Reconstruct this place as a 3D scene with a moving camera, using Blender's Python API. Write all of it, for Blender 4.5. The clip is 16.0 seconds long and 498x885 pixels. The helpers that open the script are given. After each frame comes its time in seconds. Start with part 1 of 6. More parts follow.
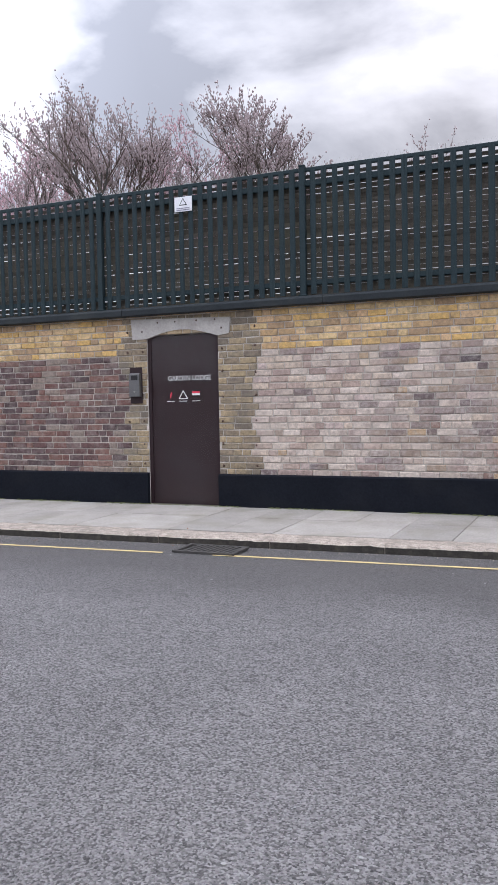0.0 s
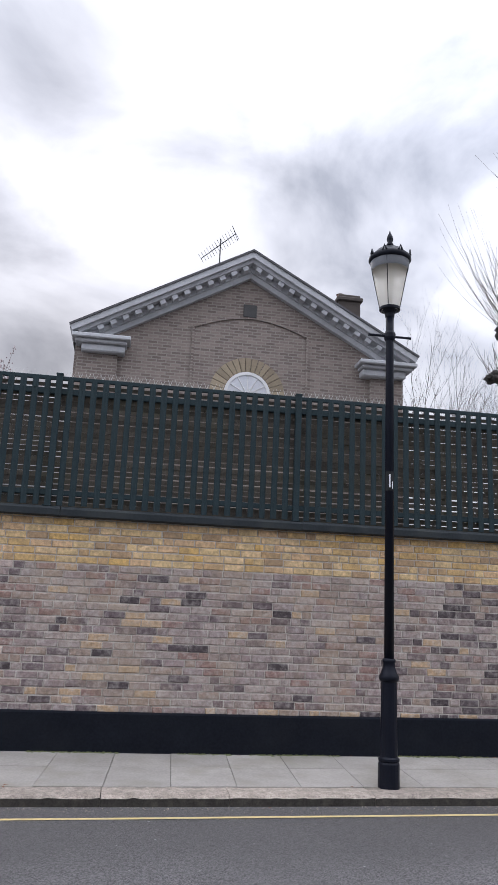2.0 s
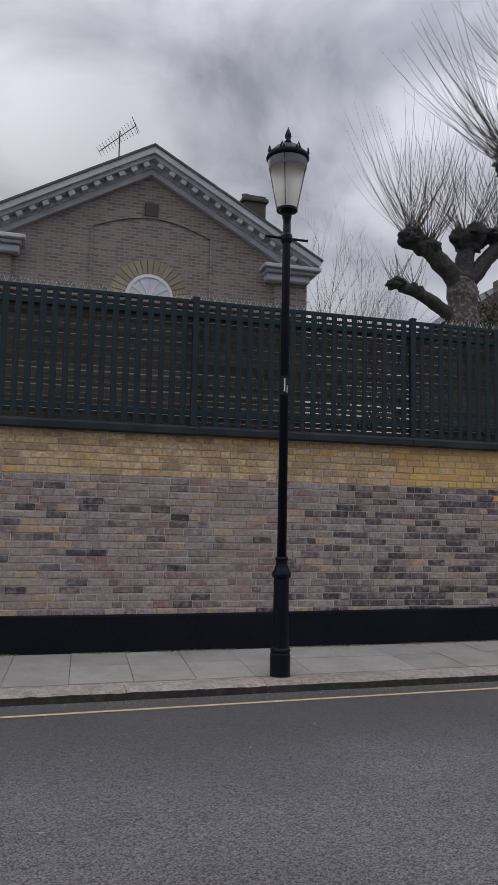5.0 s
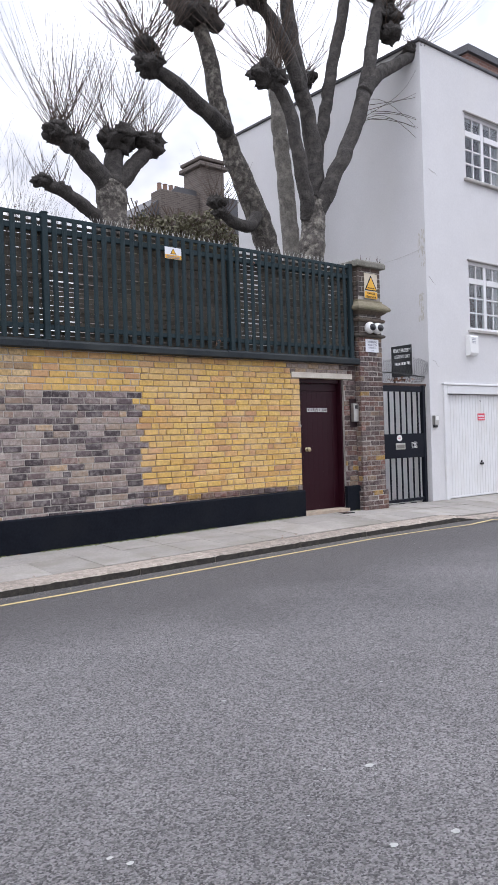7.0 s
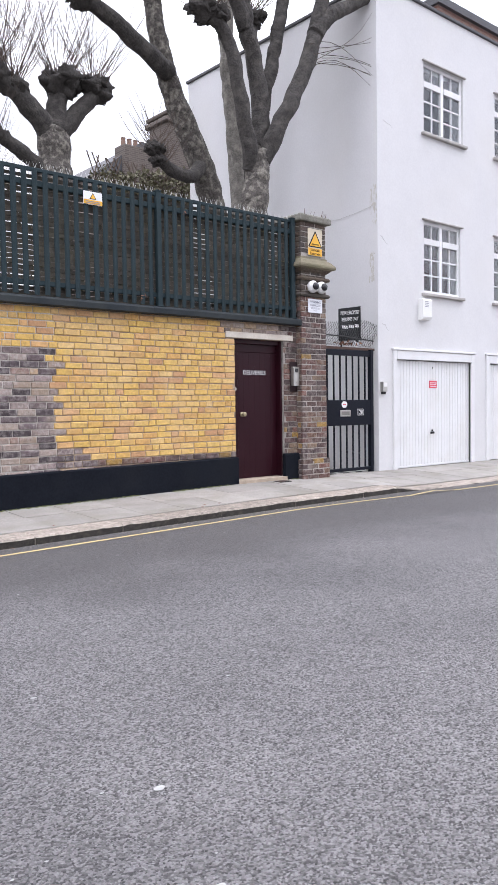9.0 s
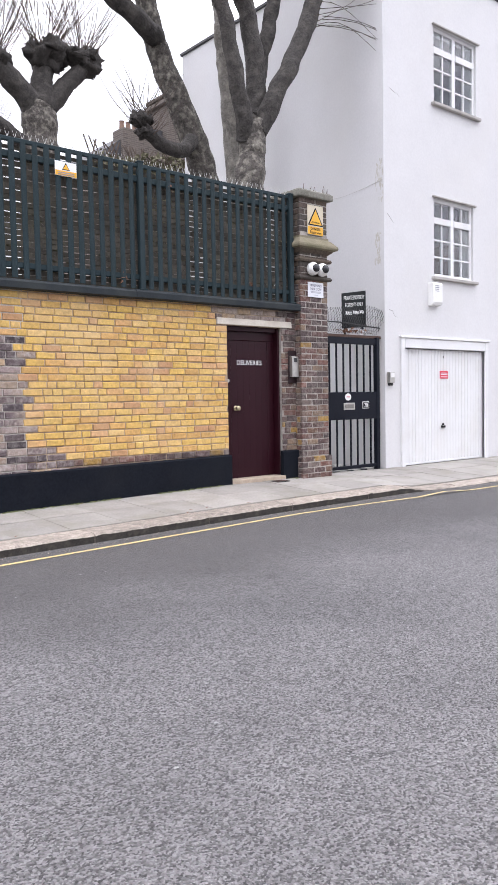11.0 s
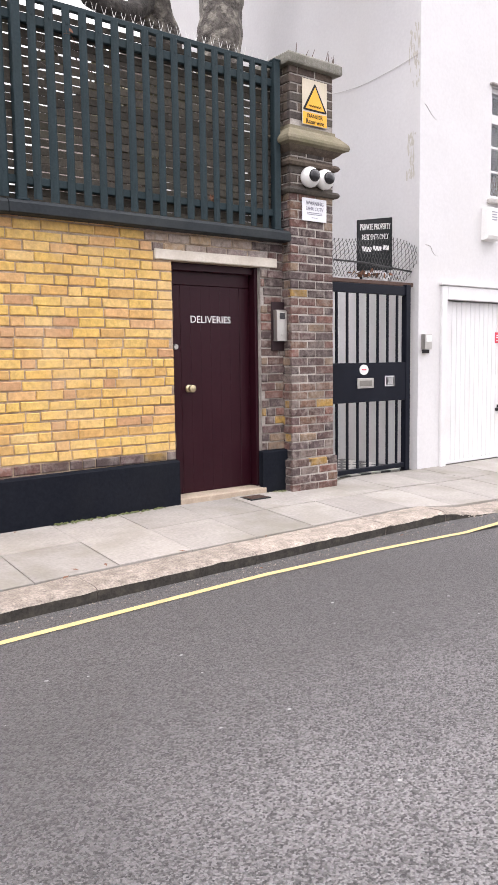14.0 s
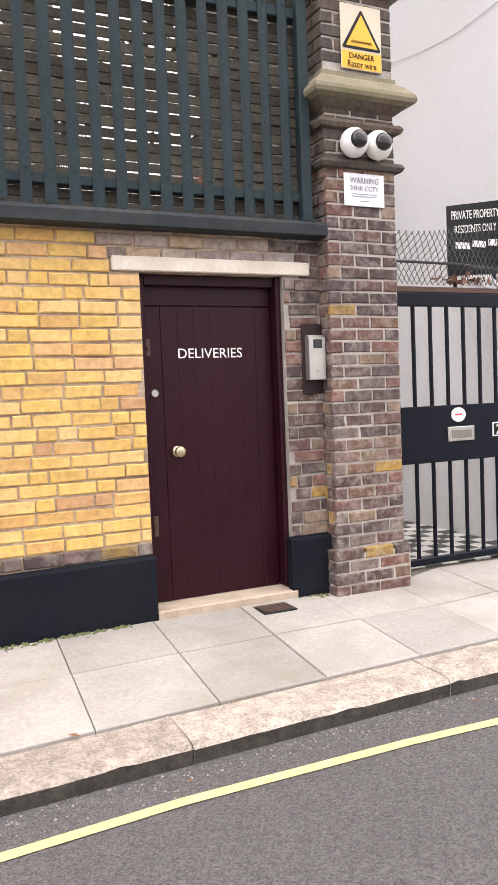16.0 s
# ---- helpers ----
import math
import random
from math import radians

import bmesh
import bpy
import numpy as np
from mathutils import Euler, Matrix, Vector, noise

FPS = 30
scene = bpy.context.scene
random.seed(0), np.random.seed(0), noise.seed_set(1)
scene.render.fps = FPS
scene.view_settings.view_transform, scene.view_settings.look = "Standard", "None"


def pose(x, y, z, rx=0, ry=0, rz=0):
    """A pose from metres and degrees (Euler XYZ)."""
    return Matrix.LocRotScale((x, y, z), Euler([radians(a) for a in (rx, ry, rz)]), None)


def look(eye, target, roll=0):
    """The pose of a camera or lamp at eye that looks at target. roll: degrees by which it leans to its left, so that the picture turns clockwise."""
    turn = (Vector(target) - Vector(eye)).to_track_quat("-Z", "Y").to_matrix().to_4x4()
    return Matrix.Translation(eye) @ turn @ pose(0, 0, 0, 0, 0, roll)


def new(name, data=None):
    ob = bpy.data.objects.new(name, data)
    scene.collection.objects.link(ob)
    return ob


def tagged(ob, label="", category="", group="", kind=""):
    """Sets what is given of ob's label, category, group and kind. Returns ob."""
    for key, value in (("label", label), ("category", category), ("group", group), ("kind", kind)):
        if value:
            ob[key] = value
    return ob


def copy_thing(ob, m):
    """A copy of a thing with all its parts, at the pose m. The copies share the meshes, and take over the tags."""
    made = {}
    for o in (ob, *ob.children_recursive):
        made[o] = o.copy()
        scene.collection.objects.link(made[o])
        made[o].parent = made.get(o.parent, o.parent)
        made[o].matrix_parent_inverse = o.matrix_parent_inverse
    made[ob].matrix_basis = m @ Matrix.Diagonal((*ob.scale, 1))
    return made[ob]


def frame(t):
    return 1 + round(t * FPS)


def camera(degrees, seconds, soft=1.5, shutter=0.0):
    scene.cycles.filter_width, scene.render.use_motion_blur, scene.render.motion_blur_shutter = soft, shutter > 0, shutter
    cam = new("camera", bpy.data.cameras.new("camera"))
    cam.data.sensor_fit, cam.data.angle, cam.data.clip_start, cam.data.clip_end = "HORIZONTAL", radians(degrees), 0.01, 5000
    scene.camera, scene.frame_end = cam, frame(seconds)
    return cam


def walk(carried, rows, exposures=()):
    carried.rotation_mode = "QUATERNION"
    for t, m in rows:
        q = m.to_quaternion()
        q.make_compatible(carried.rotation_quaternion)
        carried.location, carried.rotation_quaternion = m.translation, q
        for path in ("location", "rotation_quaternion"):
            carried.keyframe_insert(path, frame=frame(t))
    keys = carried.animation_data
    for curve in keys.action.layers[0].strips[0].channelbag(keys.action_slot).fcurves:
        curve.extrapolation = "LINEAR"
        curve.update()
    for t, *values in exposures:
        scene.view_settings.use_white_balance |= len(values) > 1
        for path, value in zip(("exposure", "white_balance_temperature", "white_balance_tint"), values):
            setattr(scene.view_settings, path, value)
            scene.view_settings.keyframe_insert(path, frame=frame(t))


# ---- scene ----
cam = camera(35.7, 16.0)
PATH = [
    (0, (-0.055, -0.036, 1.316), (-0.809, 1.814, 1.223), -1.0),
    (0.5, (0.2, 0.038, 1.399), (0.079, 2.034, 1.331), -0.6),
    (1, (0.465, 0.08, 1.384), (0.764, 2.057, 1.451), -0.1),
    (1.5, (0.659, 0.06, 1.436), (1.004, 2.008, 1.727), 0.9),
    (2, (0.785, 0.077, 1.491), (1.075, 2.005, 1.936), 2.5),
    (2.5, (0.845, 0.112, 1.499), (1.118, 2.041, 1.949), 2.2),
    (3, (0.874, 0.118, 1.5), (1.119, 2.066, 1.883), 1.8),
    (3.2, (0.88, 0.11, 1.5), (1.12, 2.064, 1.855), 1.7),
    (5.3, (0.945, 0.06, 1.483), (1.609, 1.938, 1.671), 0.0),
    (5.5, (0.963, 0.051, 1.483), (1.729, 1.89, 1.652), -0.9),
    (6, (1.06, 0.039, 1.44), (2.084, 1.754, 1.544), -1.1),
    (6.5, (1.245, 0.104, 1.392), (2.443, 1.705, 1.434), -1.6),
    (7, (1.46, 0.135, 1.346), (2.725, 1.684, 1.338), -1.8),
    (7.5, (1.709, 0.104, 1.334), (2.981, 1.646, 1.272), -1.7),
    (8, (1.923, 0.132, 1.303), (3.196, 1.672, 1.21), -1.7),
    (8.5, (2.169, 0.154, 1.307), (3.458, 1.68, 1.208), -1.2),
    (9, (2.391, 0.178, 1.262), (3.694, 1.692, 1.171), -0.8),
    (9.2, (2.466, 0.175, 1.268), (3.775, 1.685, 1.181), -0.4),
    (11.5, (3.446, 1.133, 1.3), (4.728, 2.663, 1.172), -1.0),
    (12, (3.84, 1.546, 1.344), (5.127, 3.068, 1.193), -0.8),
    (12.5, (4.318, 1.916, 1.369), (5.608, 3.435, 1.203), -0.9),
    (13, (4.849, 2.29, 1.38), (6.117, 3.827, 1.211), -0.1),
    (13.5, (5.414, 2.618, 1.378), (6.67, 4.164, 1.198), 0.1),
    (14, (5.945, 3.027, 1.402), (7.153, 4.607, 1.191), -0.8),
    (14.5, (6.489, 3.35, 1.422), (7.632, 4.977, 1.211), -1.3),
    (15, (7.019, 3.676, 1.459), (8.086, 5.356, 1.257), -1.4),
    (15.5, (7.565, 3.968, 1.474), (8.563, 5.693, 1.296), -1.2),
    (16, (8.114, 4.242, 1.498), (8.947, 6.056, 1.375), -2.3),
]
# the clip's camera opens and closes as the bright sky enters and leaves the picture
EXPOSURES = [(0, -0.2, 6000, 16), (1.0, 0.08, 6000, 17), (1.5, 0.12, 5950, 17), (2.0, -0.5, 6000, 15), (2.5, -1.0, 6100, 14), (3.0, -1.35, 6150, 15), (5.5, -1.3, 6050, 16), (6.0, -0.88, 6050, 16), (6.5, -0.53, 6050, 16), (7.0, -0.2, 6050, 16), (9.0, 0.13, 6100, 17), (12.0, 0.25, 6300, 17), (14.0, 0.4, 6600, 18), (16.0, 0.6, 6850, 18)]
walk(cam, [(t, look(eye, target, roll)) for t, eye, target, roll in PATH], EXPOSURES)

# ---- world and light ----
SUN_EL, SUN_AZ = 29.0, 5.0
sun_dir = Vector((-math.sin(radians(SUN_AZ)) * math.cos(radians(SUN_EL)), math.cos(radians(SUN_AZ)) * math.cos(radians(SUN_EL)), math.sin(radians(SUN_EL))))
world = bpy.data.worlds.new("overcast")
scene.world = world
world.use_nodes = True
wn, wl = world.node_tree.nodes, world.node_tree.links
wn.clear()


def wnode(kind, **kw):
    n = wn.new(kind)
    for k, v in kw.items():
        n.inputs[k.replace("_", " ") if isinstance(k, str) else k].default_value = v
    return n


def wmath(op, a, b):
    n = wn.new("ShaderNodeMath")
    n.operation = op
    for i, v in enumerate((a, b)):
        if isinstance(v, (int, float)):
            n.inputs[i].default_value = v
        else:
            wl.new(v, n.inputs[i])
    return n.outputs[0]


SKY_GAIN = 1.95
sky = wn.new("ShaderNodeTexSky")
sky.sky_type, sky.sun_disc = "NISHITA", False
sky.sun_elevation, sky.sun_rotation = radians(SUN_EL), radians(-SUN_AZ)
coord = wn.new("ShaderNodeTexCoord")
sep = wn.new("ShaderNodeSeparateXYZ")
wl.new(coord.outputs["Generated"], sep.inputs[0])
up = wmath("MAXIMUM", sep.outputs[2], 0.0)
# cloud sheet seen on a plane overhead
flat = wn.new("ShaderNodeVectorMath")
flat.operation = "DIVIDE"
lift = wmath("ADD", up, 0.38)
comb = wn.new("ShaderNodeCombineXYZ")
for i in range(3):
    wl.new(lift, comb.inputs[i])
wl.new(coord.outputs["Generated"], flat.inputs[0])
wl.new(comb.outputs[0], flat.inputs[1])
clouds = wnode("ShaderNodeTexNoise", Scale=3.0, Detail=8.0, Roughness=0.52, Distortion=0.35)
wl.new(flat.outputs[0], clouds.inputs["Vector"])
ramp = wn.new("ShaderNodeValToRGB")
ramp.color_ramp.elements[0].position, ramp.color_ramp.elements[0].color = 0.37, (0.37, 0.385, 0.415, 1)
ramp.color_ramp.elements[1].position, ramp.color_ramp.elements[1].color = 0.62, (0.90, 0.90, 0.905, 1)
wl.new(clouds.outputs[0], ramp.inputs[0])
# an overcast sky: brighter overhead and to both sides, most of all in the west, darker under the cloud that veils the sun
north, south, west = wmath("MAXIMUM", sep.outputs[1], 0.0), wmath("MAXIMUM", wmath("MULTIPLY", sep.outputs[1], -1.0), 0.0), wmath("MAXIMUM", wmath("SUBTRACT", -0.45, sep.outputs[0]), 0.0)
sides = wmath("ADD", wmath("MULTIPLY", wmath("ABSOLUTE", wmath("ADD", sep.outputs[0], 0.1), 0.0), 1.0), wmath("MULTIPLY", west, 1.4))
slope = wmath("ADD", wmath("ADD", wmath("SUBTRACT", 1.0, wmath("MULTIPLY", north, 0.55)), wmath("MULTIPLY", south, 0.05)), sides)
grade = wmath("MULTIPLY", wmath("MULTIPLY", wmath("ADD", wmath("ADD", wmath("MULTIPLY", up, 1.15), wmath("MULTIPLY", wmath("POWER", up, 4.0), 1.3)), 0.50), slope), SKY_GAIN)
dot = wn.new("ShaderNodeVectorMath")
dot.operation = "DOT_PRODUCT"
dot.inputs[1].default_value = sun_dir
wl.new(coord.outputs["Generated"], dot.inputs[0])
near_sun = wmath("POWER", wmath("MAXIMUM", dot.outputs["Value"], 0.0), 120.0)
wide_sun = wmath("POWER", wmath("MAXIMUM", dot.outputs["Value"], 0.0), 9.0)
glow = wmath("ADD", wmath("MULTIPLY", near_sun, 0.9), wmath("MULTIPLY", wide_sun, 0.05))
gain = wmath("ADD", grade, glow)
bg_cloud = wn.new("ShaderNodeBackground")
wl.new(ramp.outputs[0], bg_cloud.inputs[0])
wl.new(gain, bg_cloud.inputs[1])
bg_sky = wnode("ShaderNodeBackground", Strength=0.08)
wl.new(sky.outputs[0], bg_sky.inputs[0])
mixer = wn.new("ShaderNodeMixShader")
mixer.inputs[0].default_value = 0.88
wl.new(bg_sky.outputs[0], mixer.inputs[1])
wl.new(bg_cloud.outputs[0], mixer.inputs[2])
wout = wn.new("ShaderNodeOutputWorld")
wl.new(mixer.outputs[0], wout.inputs[0])
lamp_data = bpy.data.lights.new("sun", "SUN")
lamp_data.energy, lamp_data.angle, lamp_data.color = 0.7, radians(20), (1.0, 0.95, 0.88)
sun = new("sun", lamp_data)
sun.matrix_world = look((0, 0, 40), Vector((0, 0, 40)) - sun_dir)


# ---- materials ----
def surface(name, a, b, scale=8.0, rough=0.8, bump=0.3, fine=60.0, metal=0.0, stain=None, stain_scale=0.9, stain_amount=0.5, vary=0.0, spec=0.5, depth=0.01):
    """Two colours mixed by noise at two scales, with stains and a fine relief; vary: shift per piece."""
    m = bpy.data.materials.new(name)
    m.use_nodes = True
    n, l = m.node_tree.nodes, m.node_tree.links
    p = n["Principled BSDF"]
    p.inputs["Metallic"].default_value = metal
    p.inputs["Specular IOR Level"].default_value = spec
    geo = n.new("ShaderNodeNewGeometry")
    pos = geo.outputs["Position"]
    n1 = n.new("ShaderNodeTexNoise")
    n1.inputs["Scale"].default_value, n1.inputs["Detail"].default_value, n1.inputs["Roughness"].default_value = scale, 6, 0.62
    l.new(pos, n1.inputs["Vector"])
    n2 = n.new("ShaderNodeTexNoise")
    n2.inputs["Scale"].default_value, n2.inputs["Detail"].default_value = fine, 4
    l.new(pos, n2.inputs["Vector"])
    add = n.new("ShaderNodeMath")
    add.operation = "MULTIPLY_ADD"
    add.inputs[1].default_value, add.inputs[2].default_value = 0.55, 0.0
    l.new(n2.outputs[0], add.inputs[0])
    tot = n.new("ShaderNodeMath")
    tot.operation = "MULTIPLY_ADD"
    tot.inputs[1].default_value = 0.6
    l.new(n1.outputs[0], tot.inputs[0])
    l.new(add.outputs[0], tot.inputs[2])
    mix = n.new("ShaderNodeValToRGB")
    mix.color_ramp.elements[0].position, mix.color_ramp.elements[0].color = 0.36, (*a, 1)
    mix.color_ramp.elements[1].position, mix.color_ramp.elements[1].color = 0.80, (*b, 1)
    l.new(tot.outputs[0], mix.inputs[0])
    col = mix.outputs[0]
    if stain:
        n3 = n.new("ShaderNodeTexNoise")
        n3.inputs["Scale"].default_value, n3.inputs["Detail"].default_value = stain_scale, 5
        l.new(pos, n3.inputs["Vector"])
        r3 = n.new("ShaderNodeValToRGB")
        r3.color_ramp.elements[0].position, r3.color_ramp.elements[1].position = 0.48, 0.72
        l.new(n3.outputs[0], r3.inputs[0])
        f3 = n.new("ShaderNodeMath")
        f3.operation = "MULTIPLY"
        f3.inputs[1].default_value = stain_amount
        l.new(r3.outputs[0], f3.inputs[0])
        m3 = n.new("ShaderNodeMix")
        m3.data_type = "RGBA"
        m3.inputs["B"].default_value = (*stain, 1)
        m3.inputs[7].default_value = (*stain, 1)
        l.new(f3.outputs[0], m3.inputs[0])
        l.new(col, m3.inputs[6])
        col = m3.outputs[2]
    if vary:
        oi = n.new("ShaderNodeObjectInfo")
        hv = n.new("ShaderNodeHueSaturation")
        mp = n.new("ShaderNodeMapRange")
        mp.inputs[3].default_value, mp.inputs[4].default_value = 1 - vary, 1 + vary
        l.new(oi.outputs["Random"], mp.inputs[0])
        l.new(mp.outputs[0], hv.inputs["Value"])
        l.new(col, hv.inputs["Color"])
        col = hv.outputs[0]
    l.new(col, p.inputs["Base Color"])
    rr = n.new("ShaderNodeMapRange")
    rr.inputs[3].default_value, rr.inputs[4].default_value = max(0.02, rough - 0.1), min(1, rough + 0.1)
    l.new(n1.outputs[0], rr.inputs[0])
    l.new(rr.outputs[0], p.inputs["Roughness"])
    if bump:
        bn = n.new("ShaderNodeBump")
        bn.inputs["Strength"].default_value, bn.inputs["Distance"].default_value = bump, depth
        l.new(tot.outputs[0], bn.inputs["Height"])
        l.new(bn.outputs[0], p.inputs["Normal"])
    return m


def brick_surface(name, colours, grime=(0.1, 0.09, 0.085), grime_amount=0.5, bump=0.7, grime_scale=3.0, patch=None, patch_amount=0.0, mottle=(0.55, 1.38)):
    """One colour a brick, picked from a ramp by the piece's own random number, then mottled and weathered."""
    m = bpy.data.materials.new(name)
    m.use_nodes = True
    n, l = m.node_tree.nodes, m.node_tree.links
    p = n["Principled BSDF"]
    p.inputs["Roughness"].default_value = 0.9
    p.inputs["Specular IOR Level"].default_value = 0.25
    geo, oi = n.new("ShaderNodeNewGeometry"), n.new("ShaderNodeObjectInfo")
    s = n.new("ShaderNodeMath")
    s.operation = "ADD"
    l.new(geo.outputs["Random Per Island"], s.inputs[0])
    l.new(oi.outputs["Random"], s.inputs[1])
    fr = n.new("ShaderNodeMath")
    fr.operation = "FRACT"
    l.new(s.outputs[0], fr.inputs[0])
    ramp = n.new("ShaderNodeValToRGB")
    ramp.color_ramp.interpolation = "CONSTANT"
    els = ramp.color_ramp.elements
    els[0].position, els[0].color = 0.0, (*colours[0], 1)
    els[1].position, els[1].color = 1 / len(colours), (*colours[1], 1)
    for i, c in enumerate(colours[2:], 2):
        els.new(i / len(colours)).color = (*c, 1)
    l.new(fr.outputs[0], ramp.inputs[0])
    n1 = n.new("ShaderNodeTexNoise")
    n1.inputs["Scale"].default_value, n1.inputs["Detail"].default_value, n1.inputs["Roughness"].default_value = 26, 8, 0.7
    l.new(geo.outputs["Position"], n1.inputs["Vector"])
    hv = n.new("ShaderNodeHueSaturation")
    mp = n.new("ShaderNodeMapRange")
    mp.inputs[1].default_value, mp.inputs[2].default_value, mp.inputs[3].default_value, mp.inputs[4].default_value = 0.3, 0.7, mottle[0], mottle[1]
    l.new(n1.outputs[0], mp.inputs[0])
    l.new(mp.outputs[0], hv.inputs["Value"])
    l.new(ramp.outputs[0], hv.inputs["Color"])
    n2 = n.new("ShaderNodeTexNoise")
    n2.inputs["Scale"].default_value, n2.inputs["Detail"].default_value, n2.inputs["Roughness"].default_value = grime_scale, 8, 0.65
    l.new(geo.outputs["Position"], n2.inputs["Vector"])
    r2 = n.new("ShaderNodeMapRange")
    r2.inputs[1].default_value, r2.inputs[2].default_value, r2.inputs[4].default_value = 0.46, 0.72, grime_amount
    l.new(n2.outputs[0], r2.inputs[0])
    mx = n.new("ShaderNodeMix")
    mx.data_type = "RGBA"
    mx.inputs[7].default_value = (*grime, 1)
    l.new(r2.outputs[0], mx.inputs[0])
    l.new(hv.outputs[0], mx.inputs[6])
    col = mx.outputs[2]
    if patch:
        n4, r4, m4 = n.new("ShaderNodeTexNoise"), n.new("ShaderNodeMapRange"), n.new("ShaderNodeMix")
        n4.inputs["Scale"].default_value, n4.inputs["Detail"].default_value, n4.inputs["Roughness"].default_value = 1.7, 6, 0.6
        r4.inputs[1].default_value, r4.inputs[2].default_value, r4.inputs[4].default_value = 0.47, 0.66, patch_amount
        m4.data_type = "RGBA"
        m4.inputs[7].default_value = (*patch, 1)
        l.new(geo.outputs["Position"], n4.inputs["Vector"])
        l.new(n4.outputs[0], r4.inputs[0])
        l.new(r4.outputs[0], m4.inputs[0])
        l.new(col, m4.inputs[6])
        col = m4.outputs[2]
    l.new(col, p.inputs["Base Color"])
    bn = n.new("ShaderNodeBump")
    bn.inputs["Strength"].default_value, bn.inputs["Distance"].default_value = bump, 0.012
    l.new(n1.outputs[0], bn.inputs["Height"])
    l.new(bn.outputs[0], p.inputs["Normal"])
    return m


def coursed(name, a, b, mortar, width=0.225, height=0.08, axis="xz"):
    """Brickwork too far off to tell brick from brick by hand."""
    m = surface(name, a, b, scale=2.0, fine=18.0, rough=0.9, bump=0.0)
    n, l = m.node_tree.nodes, m.node_tree.links
    p = n["Principled BSDF"]
    geo = n.new("ShaderNodeNewGeometry")
    sp, cb = n.new("ShaderNodeSeparateXYZ"), n.new("ShaderNodeCombineXYZ")
    l.new(geo.outputs["Position"], sp.inputs[0])
    l.new(sp.outputs[0 if axis == "xz" else 1], cb.inputs[0])
    l.new(sp.outputs[2], cb.inputs[1])
    bt = n.new("ShaderNodeTexBrick")
    bt.inputs["Scale"].default_value = 1.0
    bt.inputs["Brick Width"].default_value, bt.inputs["Row Height"].default_value = width, height
    bt.inputs["Mortar Size"].default_value = 0.012
    bt.inputs["Color1"].default_value, bt.inputs["Color2"].default_value = (*a, 1), (*b, 1)
    bt.inputs["Mortar"].default_value = (*mortar, 1)
    l.new(cb.outputs[0], bt.inputs["Vector"])
    old = p.inputs["Base Color"].links[0].from_socket
    mx = n.new("ShaderNodeMix")
    mx.data_type = "RGBA"
    mx.inputs[0].default_value = 0.35
    l.new(bt.outputs[0], mx.inputs[6])
    l.new(old, mx.inputs[7])
    l.new(mx.outputs[2], p.inputs["Base Color"])
    bn = n.new("ShaderNodeBump")
    bn.inputs["Strength"].default_value, bn.inputs["Distance"].default_value = 0.6, 0.01
    bn.invert = True
    l.new(bt.outputs[1], bn.inputs["Height"])
    l.new(bn.outputs[0], p.inputs["Normal"])
    return m


def glass(name, tint=(1, 1, 1), rough=0.0):
    m = bpy.data.materials.new(name)
    m.use_nodes = True
    p = m.node_tree.nodes["Principled BSDF"]
    p.inputs["Base Color"].default_value = (*tint, 1)
    p.inputs["Roughness"].default_value = rough
    p.inputs["Transmission Weight"].default_value = 1.0
    p.inputs["IOR"].default_value = 1.45
    return m


